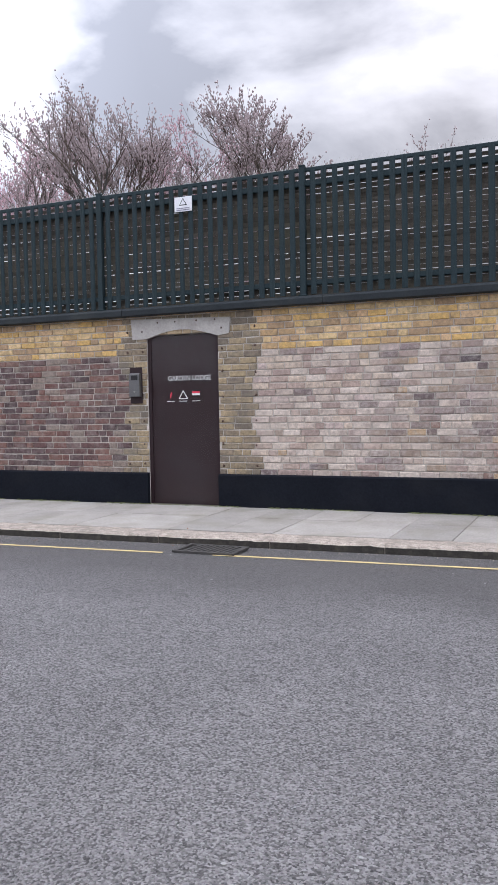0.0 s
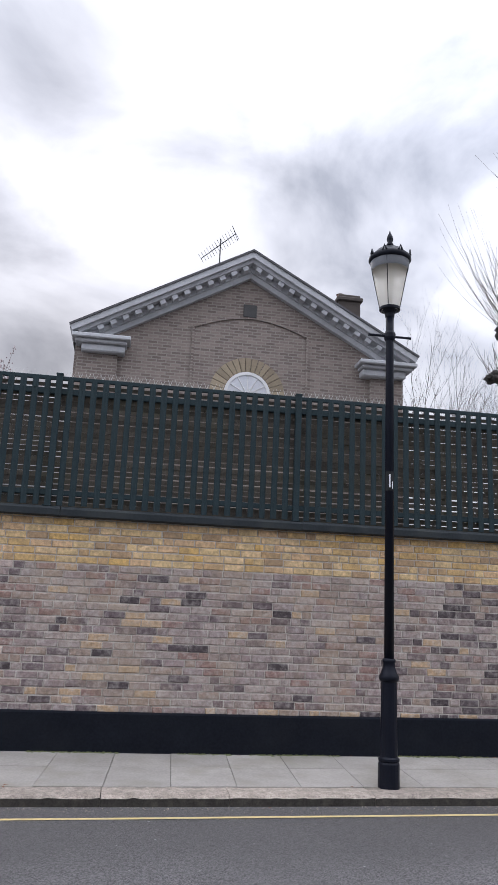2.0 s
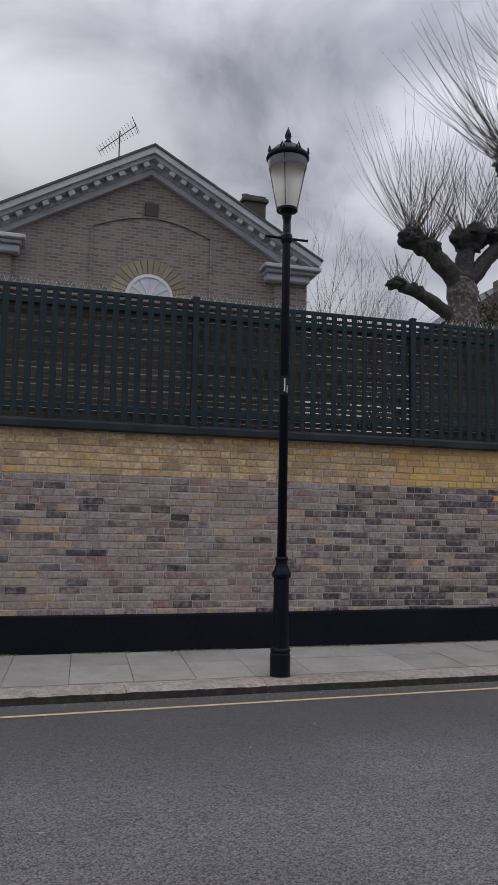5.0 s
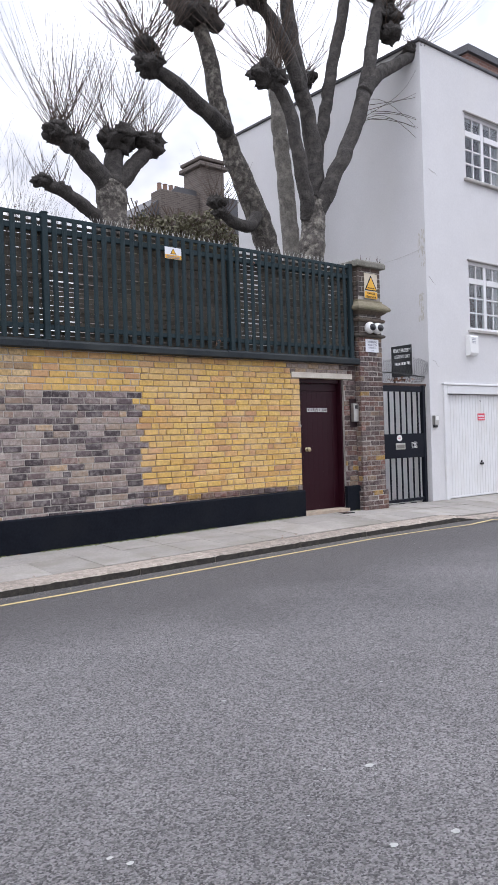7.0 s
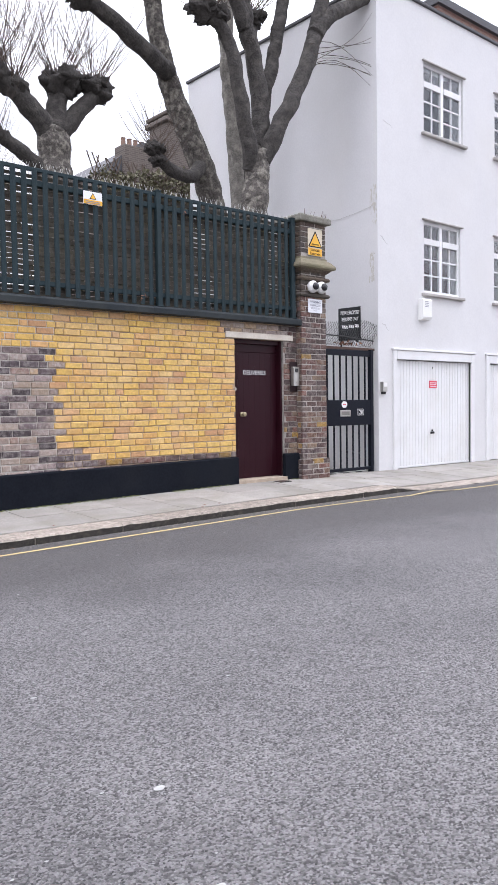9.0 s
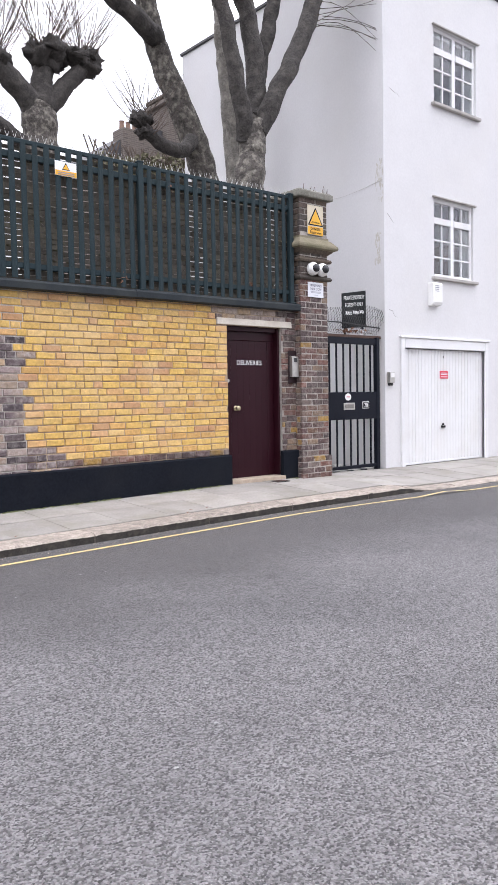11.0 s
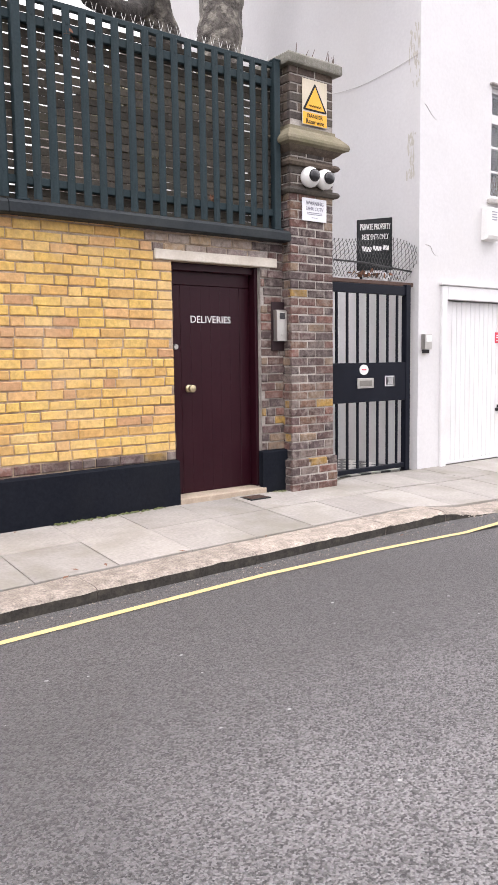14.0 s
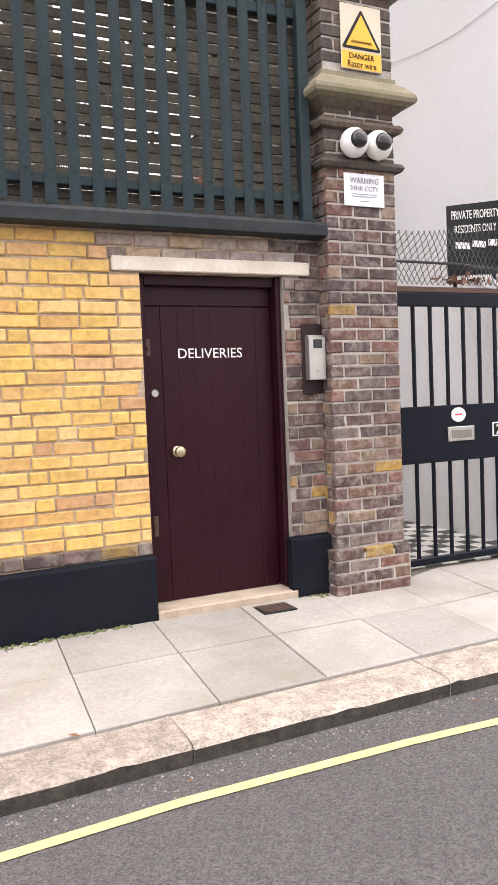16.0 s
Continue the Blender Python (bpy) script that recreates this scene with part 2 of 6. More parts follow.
def asphalt_surface():
    m = surface("asphalt", (0.130, 0.125, 0.125), (0.198, 0.190, 0.188), scale=1.2, fine=90.0, rough=0.85, bump=0.0, stain=(0.095, 0.092, 0.093), stain_scale=0.35, stain_amount=0.6)
    n, l = m.node_tree.nodes, m.node_tree.links
    p = n["Principled BSDF"]
    geo = n.new("ShaderNodeNewGeometry")
    vo = n.new("ShaderNodeTexVoronoi")
    vo.inputs["Scale"].default_value = 132
    l.new(geo.outputs["Position"], vo.inputs["Vector"])
    old = p.inputs["Base Color"].links[0].from_socket
    hv = n.new("ShaderNodeHueSaturation")
    sp = n.new("ShaderNodeSeparateColor")
    l.new(vo.outputs["Color"], sp.inputs[0])
    mp = n.new("ShaderNodeMapRange")
    mp.inputs[3].default_value, mp.inputs[4].default_value = 0.30, 1.85
    l.new(sp.outputs[0], mp.inputs[0])
    l.new(mp.outputs[0], hv.inputs["Value"])
    l.new(old, hv.inputs["Color"])
    # darker towards the kerb: shade there painted in; traffic has worn the middle pale
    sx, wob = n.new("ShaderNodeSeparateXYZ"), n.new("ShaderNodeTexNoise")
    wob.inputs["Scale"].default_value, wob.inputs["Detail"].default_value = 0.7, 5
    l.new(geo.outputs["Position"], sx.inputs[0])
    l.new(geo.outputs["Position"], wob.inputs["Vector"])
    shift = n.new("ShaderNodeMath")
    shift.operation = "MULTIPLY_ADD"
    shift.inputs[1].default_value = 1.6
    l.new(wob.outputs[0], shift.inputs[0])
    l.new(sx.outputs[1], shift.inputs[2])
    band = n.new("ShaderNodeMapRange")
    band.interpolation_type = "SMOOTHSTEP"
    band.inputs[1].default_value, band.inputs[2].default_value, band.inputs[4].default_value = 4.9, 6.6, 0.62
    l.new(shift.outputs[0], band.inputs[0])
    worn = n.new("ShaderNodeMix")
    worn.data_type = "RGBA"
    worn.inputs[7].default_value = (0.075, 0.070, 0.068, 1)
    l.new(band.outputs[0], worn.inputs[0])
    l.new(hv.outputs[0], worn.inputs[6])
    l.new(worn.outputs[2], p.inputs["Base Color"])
    bn = n.new("ShaderNodeBump")
    bn.inputs["Strength"].default_value, bn.inputs["Distance"].default_value = 1.0, 0.014
    bn.invert = True
    l.new(vo.outputs["Distance"], bn.inputs["Height"])
    l.new(bn.outputs[0], p.inputs["Normal"])
    return m


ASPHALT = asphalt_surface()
FLAG = surface("paving_stone", (0.235, 0.218, 0.197), (0.365, 0.343, 0.313), scale=3.0, fine=45, rough=0.88, bump=0.25, stain=(0.21, 0.195, 0.155), stain_scale=2.2, stain_amount=0.7, vary=0.12)
# kerb front: grime, with the shade on that side painted in
GRIME_SHADE = surface("grimy_shaded_kerb_face", (0.015, 0.013, 0.011), (0.060, 0.054, 0.044), scale=8, fine=60, rough=0.95, bump=0.8, stain=(0.11, 0.095, 0.075), stain_scale=14, stain_amount=0.45)
GRANITE = surface("granite_kerb", (0.13, 0.11, 0.093), (0.53, 0.455, 0.385), scale=16.0, fine=75, rough=0.88, bump=1.0, stain=(0.17, 0.15, 0.12), stain_scale=7, stain_amount=0.6, vary=0.12, depth=0.02)
YELLOW_PAINT = surface("yellow_line_paint", (0.48, 0.365, 0.14), (0.62, 0.50, 0.25), scale=14, fine=120, rough=0.75, bump=0.5, stain=(0.30, 0.26, 0.17), stain_scale=9, stain_amount=0.5)
MORTAR = surface("lime_mortar", (0.34, 0.31, 0.28), (0.64, 0.60, 0.545), scale=9, fine=80, rough=0.95, bump=0.6, stain=(0.20, 0.175, 0.155), stain_scale=3.2, stain_amount=0.5)
PALE_MORTAR = surface("pale_mortar", (0.26, 0.19, 0.13), (0.55, 0.44, 0.32), scale=11, fine=80, rough=0.95, bump=0.6, stain=(0.17, 0.115, 0.08), stain_scale=6, stain_amount=0.9)
GREY_MORTAR = surface("grey_pier_mortar", (0.26, 0.235, 0.21), (0.50, 0.465, 0.42), scale=10, fine=80, rough=0.95, bump=0.6, stain=(0.10, 0.085, 0.075), stain_scale=1.6, stain_amount=0.7)
JOINT_DIRT = surface("dirt_in_paving_joints", (0.075, 0.068, 0.052), (0.17, 0.155, 0.12), scale=12, fine=70, rough=0.95, bump=0.5)
YELLOW_BRICK = brick_surface("yellow_stock_brick", [(0.63, 0.41, 0.125), (0.65, 0.43, 0.14), (0.61, 0.385, 0.12), (0.64, 0.43, 0.165), (0.66, 0.455, 0.19), (0.60, 0.36, 0.13), (0.61, 0.37, 0.165), (0.65, 0.43, 0.125), (0.54, 0.33, 0.12), (0.64, 0.43, 0.14), (0.65, 0.44, 0.14), (0.63, 0.41, 0.12), (0.65, 0.44, 0.17), (0.62, 0.40, 0.13), (0.58, 0.35, 0.18), (0.47, 0.27, 0.14)], grime=(0.40, 0.25, 0.11), grime_amount=0.5, grime_scale=8, patch=(0.63, 0.45, 0.25), patch_amount=0.4, mottle=(0.74, 1.22))
PALE_BRICK = brick_surface("pale_yellow_brick", [(0.562, 0.410, 0.216), (0.626, 0.464, 0.248), (0.518, 0.356, 0.162), (0.594, 0.410, 0.238), (0.648, 0.475, 0.270), (0.475, 0.324, 0.173), (0.605, 0.400, 0.151), (0.389, 0.270, 0.162)], grime=(0.23, 0.18, 0.12), grime_amount=0.6, grime_scale=6)
OLD_BRICK = brick_surface("weathered_grey_brick", [(0.269, 0.215, 0.199), (0.311, 0.258, 0.236), (0.204, 0.158, 0.152), (0.280, 0.226, 0.215), (0.344, 0.285, 0.253), (0.215, 0.169, 0.166), (0.301, 0.231, 0.188), (0.430, 0.306, 0.194), (0.150, 0.116, 0.119), (0.269, 0.211, 0.204), (0.334, 0.274, 0.247), (0.247, 0.161, 0.140)], grime=(0.50, 0.46, 0.42), grime_amount=0.7, bump=1.0, grime_scale=19.0, patch=(0.38, 0.295, 0.20), patch_amount=0.45)
WASHED_BRICK = brick_surface("limewashed_brick", [(0.506, 0.424, 0.363), (0.550, 0.473, 0.407), (0.418, 0.325, 0.275), (0.528, 0.435, 0.352), (0.583, 0.506, 0.440), (0.352, 0.270, 0.237), (0.506, 0.413, 0.374)], grime=(0.25, 0.195, 0.165), grime_amount=0.75, bump=1.0, grime_scale=5.0, patch=(0.55, 0.48, 0.41), patch_amount=0.6)
BURNT_BRICK = brick_surface("burnt_purple_brick", [(0.085, 0.068, 0.072), (0.12, 0.092, 0.095), (0.065, 0.052, 0.055), (0.15, 0.115, 0.11), (0.10, 0.078, 0.08)], grime=(0.42, 0.385, 0.36), grime_amount=0.6, bump=1.0, grime_scale=19.0)
RED_BRICK = brick_surface("red_brown_brick", [(0.156, 0.082, 0.070), (0.121, 0.070, 0.066), (0.187, 0.105, 0.086), (0.101, 0.066, 0.066), (0.140, 0.094, 0.086), (0.203, 0.125, 0.101), (0.086, 0.061, 0.061), (0.234, 0.187, 0.156)], grime=(0.44, 0.39, 0.35), grime_amount=0.4, bump=1.0, grime_scale=12.0)
DARK_BRICK = brick_surface("dark_mixed_brick", [(0.097, 0.062, 0.054), (0.127, 0.069, 0.058), (0.071, 0.052, 0.050), (0.150, 0.090, 0.064), (0.109, 0.070, 0.067), (0.060, 0.045, 0.045), (0.135, 0.078, 0.064), (0.090, 0.058, 0.054), (0.157, 0.124, 0.109), (0.314, 0.195, 0.060), (0.078, 0.057, 0.054), (0.116, 0.065, 0.058), (0.083, 0.060, 0.060), (0.179, 0.090, 0.071), (0.210, 0.150, 0.104)], grime=(0.42, 0.37, 0.33), grime_amount=0.55, grime_scale=16.0, patch=(0.075, 0.06, 0.055), patch_amount=0.45)
SOOT_BRICK = brick_surface("sooty_brown_brick", [(0.085, 0.068, 0.058), (0.115, 0.088, 0.07), (0.07, 0.06, 0.055), (0.12, 0.095, 0.075), (0.10, 0.075, 0.065)], grime=(0.13, 0.12, 0.085), grime_amount=0.5)
STAINED_BRICK = brick_surface("cement_smeared_brick", [(0.33, 0.26, 0.16), (0.25, 0.20, 0.14), (0.37, 0.29, 0.18), (0.20, 0.165, 0.125), (0.28, 0.23, 0.16)], grime=(0.135, 0.12, 0.10), grime_amount=0.85, grime_scale=3.5)
BLACK_PAINT = surface("black_masonry_paint", (0.006, 0.0072, 0.011), (0.012, 0.0142, 0.0195), scale=2.5, fine=40, rough=0.75, bump=0.3, stain=(0.018, 0.019, 0.022), stain_scale=2, stain_amount=0.4, spec=0.06)
FENCE_PAINT = surface("dark_green_fence_paint", (0.014, 0.025, 0.029), (0.026, 0.042, 0.048), scale=5, fine=60, rough=0.55, bump=0.15, stain=(0.025, 0.036, 0.034), stain_scale=3, stain_amount=0.35, spec=0.14)
FENCE_WOOD = surface("dark_brown_fence_board", (0.046, 0.041, 0.034), (0.125, 0.11, 0.088), scale=4, fine=50, rough=0.9, bump=0.4, stain=(0.08, 0.08, 0.05), stain_scale=2, stain_amount=0.5, vary=0.3)
COPING = surface("lead_grey_coping", (0.016, 0.020, 0.023), (0.034, 0.040, 0.044), scale=4, fine=40, rough=0.6, spec=0.12, bump=0.3, stain=(0.06, 0.065, 0.06), stain_scale=3, stain_amount=0.4)
SPIKE = surface("clear_plastic_spike", (0.5, 0.5, 0.48), (0.65, 0.65, 0.62), rough=0.35, bump=0)
CAST_IRON = surface("black_gloss_iron", (0.005, 0.006, 0.011), (0.009, 0.011, 0.018), scale=6, fine=70, rough=0.4, bump=0.12, spec=0.13)
LAMP_GLASS = bpy.data.materials.new("lantern_glass")
LAMP_GLASS.use_nodes = True
ln, ll = LAMP_GLASS.node_tree.nodes, LAMP_GLASS.node_tree.links
clear, milky, shine, mx1, mx2 = (ln.new(k) for k in ("ShaderNodeBsdfTransparent", "ShaderNodeBsdfTranslucent", "ShaderNodeBsdfGlossy", "ShaderNodeMixShader", "ShaderNodeMixShader"))
milky.inputs[0].default_value, shine.inputs["Roughness"].default_value = (0.95, 0.92, 0.84, 1), 0.08
mx1.inputs[0].default_value, mx2.inputs[0].default_value = 0.42, 0.05
ll.new(clear.outputs[0], mx1.inputs[1])
ll.new(milky.outputs[0], mx1.inputs[2])
ll.new(mx1.outputs[0], mx2.inputs[1])
ll.new(shine.outputs[0], mx2.inputs[2])
ll.new(mx2.outputs[0], ln["Material Output"].inputs[0])
PANE = glass("window_glass", (0.93, 0.97, 0.98))
CREAM = surface("cream_stone", (0.55, 0.50, 0.42), (0.68, 0.63, 0.55), scale=6, fine=60, rough=0.85, bump=0.3, stain=(0.40, 0.34, 0.28), stain_scale=5, stain_amount=0.5)
BURGUNDY = surface("burgundy_gloss_paint", (0.019, 0.003, 0.0068), (0.026, 0.0052, 0.0095), scale=3, fine=40, rough=0.38, bump=0.06, spec=0.2)
PLUM = surface("brown_plum_paint", (0.018, 0.009, 0.011), (0.028, 0.015, 0.017), scale=3, fine=40, rough=0.5, bump=0.06, stain=(0.045, 0.038, 0.042), stain_scale=1.2, stain_amount=0.5, spec=0.25)
PERSPEX = bpy.data.materials.new("clear_sheet")
PERSPEX.use_nodes = True
ln, ll = PERSPEX.node_tree.nodes, PERSPEX.node_tree.links
clear, shine, mx1 = (ln.new(k) for k in ("ShaderNodeBsdfTransparent", "ShaderNodeBsdfGlossy", "ShaderNodeMixShader"))
shine.inputs["Roughness"].default_value, mx1.inputs[0].default_value = 0.12, 0.014
ll.new(clear.outputs[0], mx1.inputs[1])
ll.new(shine.outputs[0], mx1.inputs[2])
ll.new(mx1.outputs[0], ln["Material Output"].inputs[0])
STEEL = surface("brushed_steel", (0.42, 0.41, 0.38), (0.56, 0.55, 0.52), scale=10, fine=150, rough=0.38, metal=0.85, bump=0.05)
BRASS = surface("worn_brass", (0.42, 0.36, 0.22), (0.58, 0.50, 0.33), scale=12, rough=0.35, metal=0.9, bump=0.08)
RUST = surface("rusty_iron", (0.06, 0.035, 0.028), (0.13, 0.08, 0.06), scale=25, rough=0.75, metal=0.3, bump=0.4)
WHITE_RENDER = surface("white_painted_render", (0.585, 0.58, 0.58), (0.66, 0.655, 0.655), scale=1.3, fine=30, rough=0.8, bump=0.25, stain=(0.62, 0.60, 0.56), stain_scale=0.55, stain_amount=0.35)
WHITE_PAINT = surface("white_gloss_paint", (0.66, 0.66, 0.66), (0.74, 0.74, 0.74), scale=4, fine=50, rough=0.4, bump=0.05, stain=(0.6, 0.58, 0.54), stain_scale=2.5, stain_amount=0.35)
WHITE_PLASTIC = surface("white_plastic", (0.72, 0.72, 0.70), (0.80, 0.80, 0.78), rough=0.4, bump=0.03)
BLACK_PLASTIC = surface("black_plastic", (0.012, 0.012, 0.014), (0.02, 0.02, 0.022), rough=0.15, bump=0.0)
SIGN_WHITE = surface("sign_white", (0.70, 0.71, 0.74), (0.78, 0.79, 0.82), rough=0.4, bump=0.0, stain=(0.6, 0.6, 0.6), stain_scale=4, stain_amount=0.3)
SIGN_CREAM = surface("sign_cream", (0.52, 0.455, 0.34), (0.60, 0.53, 0.41), rough=0.4, bump=0.0)
SIGN_YELLOW = surface("sign_yellow", (0.70, 0.36, 0.015), (0.78, 0.42, 0.02), rough=0.4, bump=0.0)
SIGN_GREY = surface("sign_grey_print", (0.22, 0.22, 0.27), (0.3, 0.3, 0.35), rough=0.5, bump=0.0)
SIGN_BLACK = surface("sign_black", (0.010, 0.011, 0.012), (0.018, 0.020, 0.021), rough=0.45, bump=0.05, spec=0.15)
SIGN_RED = surface("sign_red", (0.60, 0.03, 0.06), (0.68, 0.05, 0.09), rough=0.4, bump=0.0)
LETTER_WHITE = surface("white_letter_paint", (0.74, 0.74, 0.72), (0.80, 0.80, 0.78), rough=0.5, bump=0.0)
SANDSTONE = surface("mossy_sandstone", (0.13, 0.115, 0.075), (0.24, 0.21, 0.14), scale=6, fine=70, rough=0.92, bump=0.5, stain=(0.10, 0.10, 0.045), stain_scale=4, stain_amount=0.7)
HOUSE_BRICK = coursed("house_brown_brick", (0.13, 0.103, 0.094), (0.30, 0.25, 0.217), (0.33, 0.30, 0.27), height=0.075)
HOUSE_SIDE = coursed("house_side_brick", (0.13, 0.103, 0.094), (0.30, 0.25, 0.217), (0.33, 0.30, 0.27), height=0.075, axis="yz")
ARCH_BRICK = surface("gauged_yellow_brick", (0.27, 0.22, 0.155), (0.36, 0.30, 0.21), scale=3, fine=20, rough=0.9, bump=0.2, vary=0.15)
CORNICE = surface("weathered_white_cornice", (0.42, 0.43, 0.45), (0.56, 0.57, 0.59), scale=1.5, fine=20, rough=0.8, bump=0.1, stain=(0.30, 0.31, 0.32), stain_scale=1.2, stain_amount=0.5)
SLATE = surface("roof_slate", (0.05, 0.05, 0.055), (0.10, 0.10, 0.105), scale=3, fine=25, rough=0.7, bump=0.4)
BARK = surface("plane_tree_bark", (0.022, 0.019, 0.017), (0.15, 0.135, 0.118), scale=8, fine=30, rough=0.95, bump=1.0, stain=(0.36, 0.335, 0.28), stain_scale=11, stain_amount=0.8, depth=0.05)
PALE_BARK = surface("pale_plane_bark", (0.085, 0.078, 0.068), (0.25, 0.235, 0.205), scale=7, fine=34, rough=0.95, bump=1.0, stain=(0.34, 0.32, 0.27), stain_scale=9, stain_amount=0.7, depth=0.03)
LIMB_BARK = surface("dark_limb_bark", (0.018, 0.016, 0.015), (0.085, 0.077, 0.070), scale=7, fine=34, rough=0.95, bump=1.0, stain=(0.14, 0.13, 0.11), stain_scale=9, stain_amount=0.5, depth=0.04)
DARK_BARK = surface("dark_knotted_bark", (0.022, 0.020, 0.018), (0.085, 0.076, 0.068), scale=12, fine=40, rough=0.95, bump=1.0, depth=0.04)
TWIG = surface("brown_twig", (0.06, 0.045, 0.035), (0.12, 0.09, 0.07), scale=10, rough=0.9, bump=0)
PALE_TWIG = surface("grey_twig", (0.12, 0.10, 0.09), (0.2, 0.17, 0.15), scale=10, rough=0.9, bump=0)
BLOSSOM = surface("pale_pink_blossom", (0.50, 0.33, 0.37), (0.68, 0.50, 0.53), scale=3, rough=0.8, bump=0, vary=0.1)
BUD = surface("grey_pink_bud", (0.29, 0.235, 0.235), (0.45, 0.37, 0.37), scale=5, rough=0.8, bump=0)
IVY = surface("dull_ivy", (0.07, 0.065, 0.034), (0.15, 0.14, 0.08), scale=3, rough=0.7, bump=0)
DRY_LEAF = surface("dry_brown_leaf", (0.12, 0.05, 0.03), (0.22, 0.11, 0.06), scale=20, rough=0.8, bump=0)
GUM = surface("trodden_gum", (0.30, 0.30, 0.29), (0.42, 0.42, 0.40), scale=30, rough=0.8, bump=0)
WIRE = surface("galvanised_wire", (0.05, 0.05, 0.05), (0.10, 0.10, 0.10), rough=0.5, metal=0.6, bump=0)
TILE_BLACK = surface("black_tile", (0.02, 0.02, 0.022), (0.035, 0.035, 0.037), rough=0.4, bump=0.1)
TILE_WHITE = surface("white_tile", (0.55, 0.54, 0.50), (0.65, 0.64, 0.6), rough=0.4, bump=0.1, stain=(0.4, 0.38, 0.33), stain_scale=6, stain_amount=0.5)
# dimness of closed rooms put into the plaster colour
ROOM = surface("plaster_in_room_shade", (0.09, 0.085, 0.08), (0.14, 0.135, 0.13), rough=0.9, bump=0)
CEMENT = surface("grey_cement", (0.33, 0.31, 0.29), (0.50, 0.48, 0.45), scale=4, fine=40, rough=0.92, bump=0.5, stain=(0.22, 0.20, 0.18), stain_scale=3, stain_amount=0.6)
TERRACOTTA = surface("sooty_chimney_pot", (0.16, 0.10, 0.075), (0.24, 0.16, 0.12), rough=0.9, bump=0.2)


# ---- mesh tools ----
class Shape:
    """Vertices and faces gathered for one mesh."""

    def __init__(self):
        self.v, self.f = [], []

    def add(self, verts, faces):
        o = len(self.v)
        self.v += [tuple(p) for p in verts]
        self.f += [tuple(i + o for i in f) for f in faces]
        return self

    def box(self, x0, x1, y0, y1, z0, z1):
        v = [(x, y, z) for z in (z0, z1) for y in (y0, y1) for x in (x0, x1)]
        return self.add(v, [(0, 2, 3, 1), (4, 5, 7, 6), (0, 1, 5, 4), (2, 6, 7, 3), (0, 4, 6, 2), (1, 3, 7, 5)])

    def soft(self, x0, x1, y0, y1, z0, z1, c=0.004):
        """A box whose twelve edges are cut off by c."""
        c = min(c, (x1 - x0) / 3, (y1 - y0) / 3, (z1 - z0) / 3)
        b = bmesh.new()
        bmesh.ops.create_cube(b, size=1, matrix=Matrix.Translation(((x0 + x1) / 2, (y0 + y1) / 2, (z0 + z1) / 2)) @ Matrix.Diagonal((x1 - x0, y1 - y0, z1 - z0, 1)))
        bmesh.ops.bevel(b, geom=b.edges[:], offset=c, segments=1, affect="EDGES", profile=0.5)
        b.verts.index_update()
        self.add([v.co[:] for v in b.verts], [[v.index for v in f.verts] for f in b.faces])
        b.free()
        return self

    def brick(self, x0, x1, z0, z1, y, depth, rnd, c=0.007, wear=0.0025):
        """A brick that faces -y, with a worn front edge."""
        j = lambda: rnd.uniform(-wear, wear)
        v = [(x0, y + depth, z0), (x1, y + depth, z0), (x1, y + depth, z1), (x0, y + depth, z1)]
        v += [(x0 + j(), y + c, z0 + j()), (x1 + j(), y + c, z0 + j()), (x1 + j(), y + c, z1 + j()), (x0 + j(), y + c, z1 + j())]
        v += [(x0 + c + j(), y + j(), z0 + c + j()), (x1 - c + j(), y + j(), z0 + c + j()), (x1 - c + j(), y + j(), z1 - c + j()), (x0 + c + j(), y + j(), z1 - c + j())]
        f = [(8, 9, 10, 11)]
        for i in range(4):
            k = (i + 1) % 4
            f += [(i, k, 4 + k, 4 + i), (4 + i, 4 + k, 8 + k, 8 + i)]
        return self.add(v, f)

    def prism(self, outline, axis, a, b):
        """An outline in two axes drawn out along the third (0, 1, 2) from a to b."""
        n = len(outline)
        put = {0: lambda p, t: (t, p[0], p[1]), 1: lambda p, t: (p[0], t, p[1]), 2: lambda p, t: (p[0], p[1], t)}[axis]
        v = [put(p, a) for p in outline] + [put(p, b) for p in outline]
        f = [tuple(range(n))[::-1], tuple(range(n, 2 * n))] + [(i, (i + 1) % n, n + (i + 1) % n, n + i) for i in range(n)]
        return self.add(v, f)

    def tube(self, pts, radii, sides=6, cap=True):
        pts = [Vector(p) for p in pts]
        o = len(self.v)
        n = len(pts)
        ref = Vector((0.31, 0.17, 0.93)).normalized()
        for i, p in enumerate(pts):
            d = (pts[min(i + 1, n - 1)] - pts[max(i - 1, 0)]).normalized()
            a = d.cross(ref)
            if a.length < 0.05:
                a = d.cross(Vector((1, 0, 0)))
            a.normalize()
            b = d.cross(a)
            r = radii[i] if hasattr(radii, "__len__") else radii
            for k in range(sides):
                q = 2 * math.pi * k / sides
                self.v.append(tuple(p + a * (r * math.cos(q)) + b * (r * math.sin(q))))
        for i in range(n - 1):
            for k in range(sides):
                k2 = (k + 1) % sides
                self.f.append((o + i * sides + k, o + i * sides + k2, o + (i + 1) * sides + k2, o + (i + 1) * sides + k))
        if cap:
            self.f.append(tuple(o + k for k in range(sides))[::-1])
            self.f.append(tuple(o + (n - 1) * sides + k for k in range(sides)))
        return self

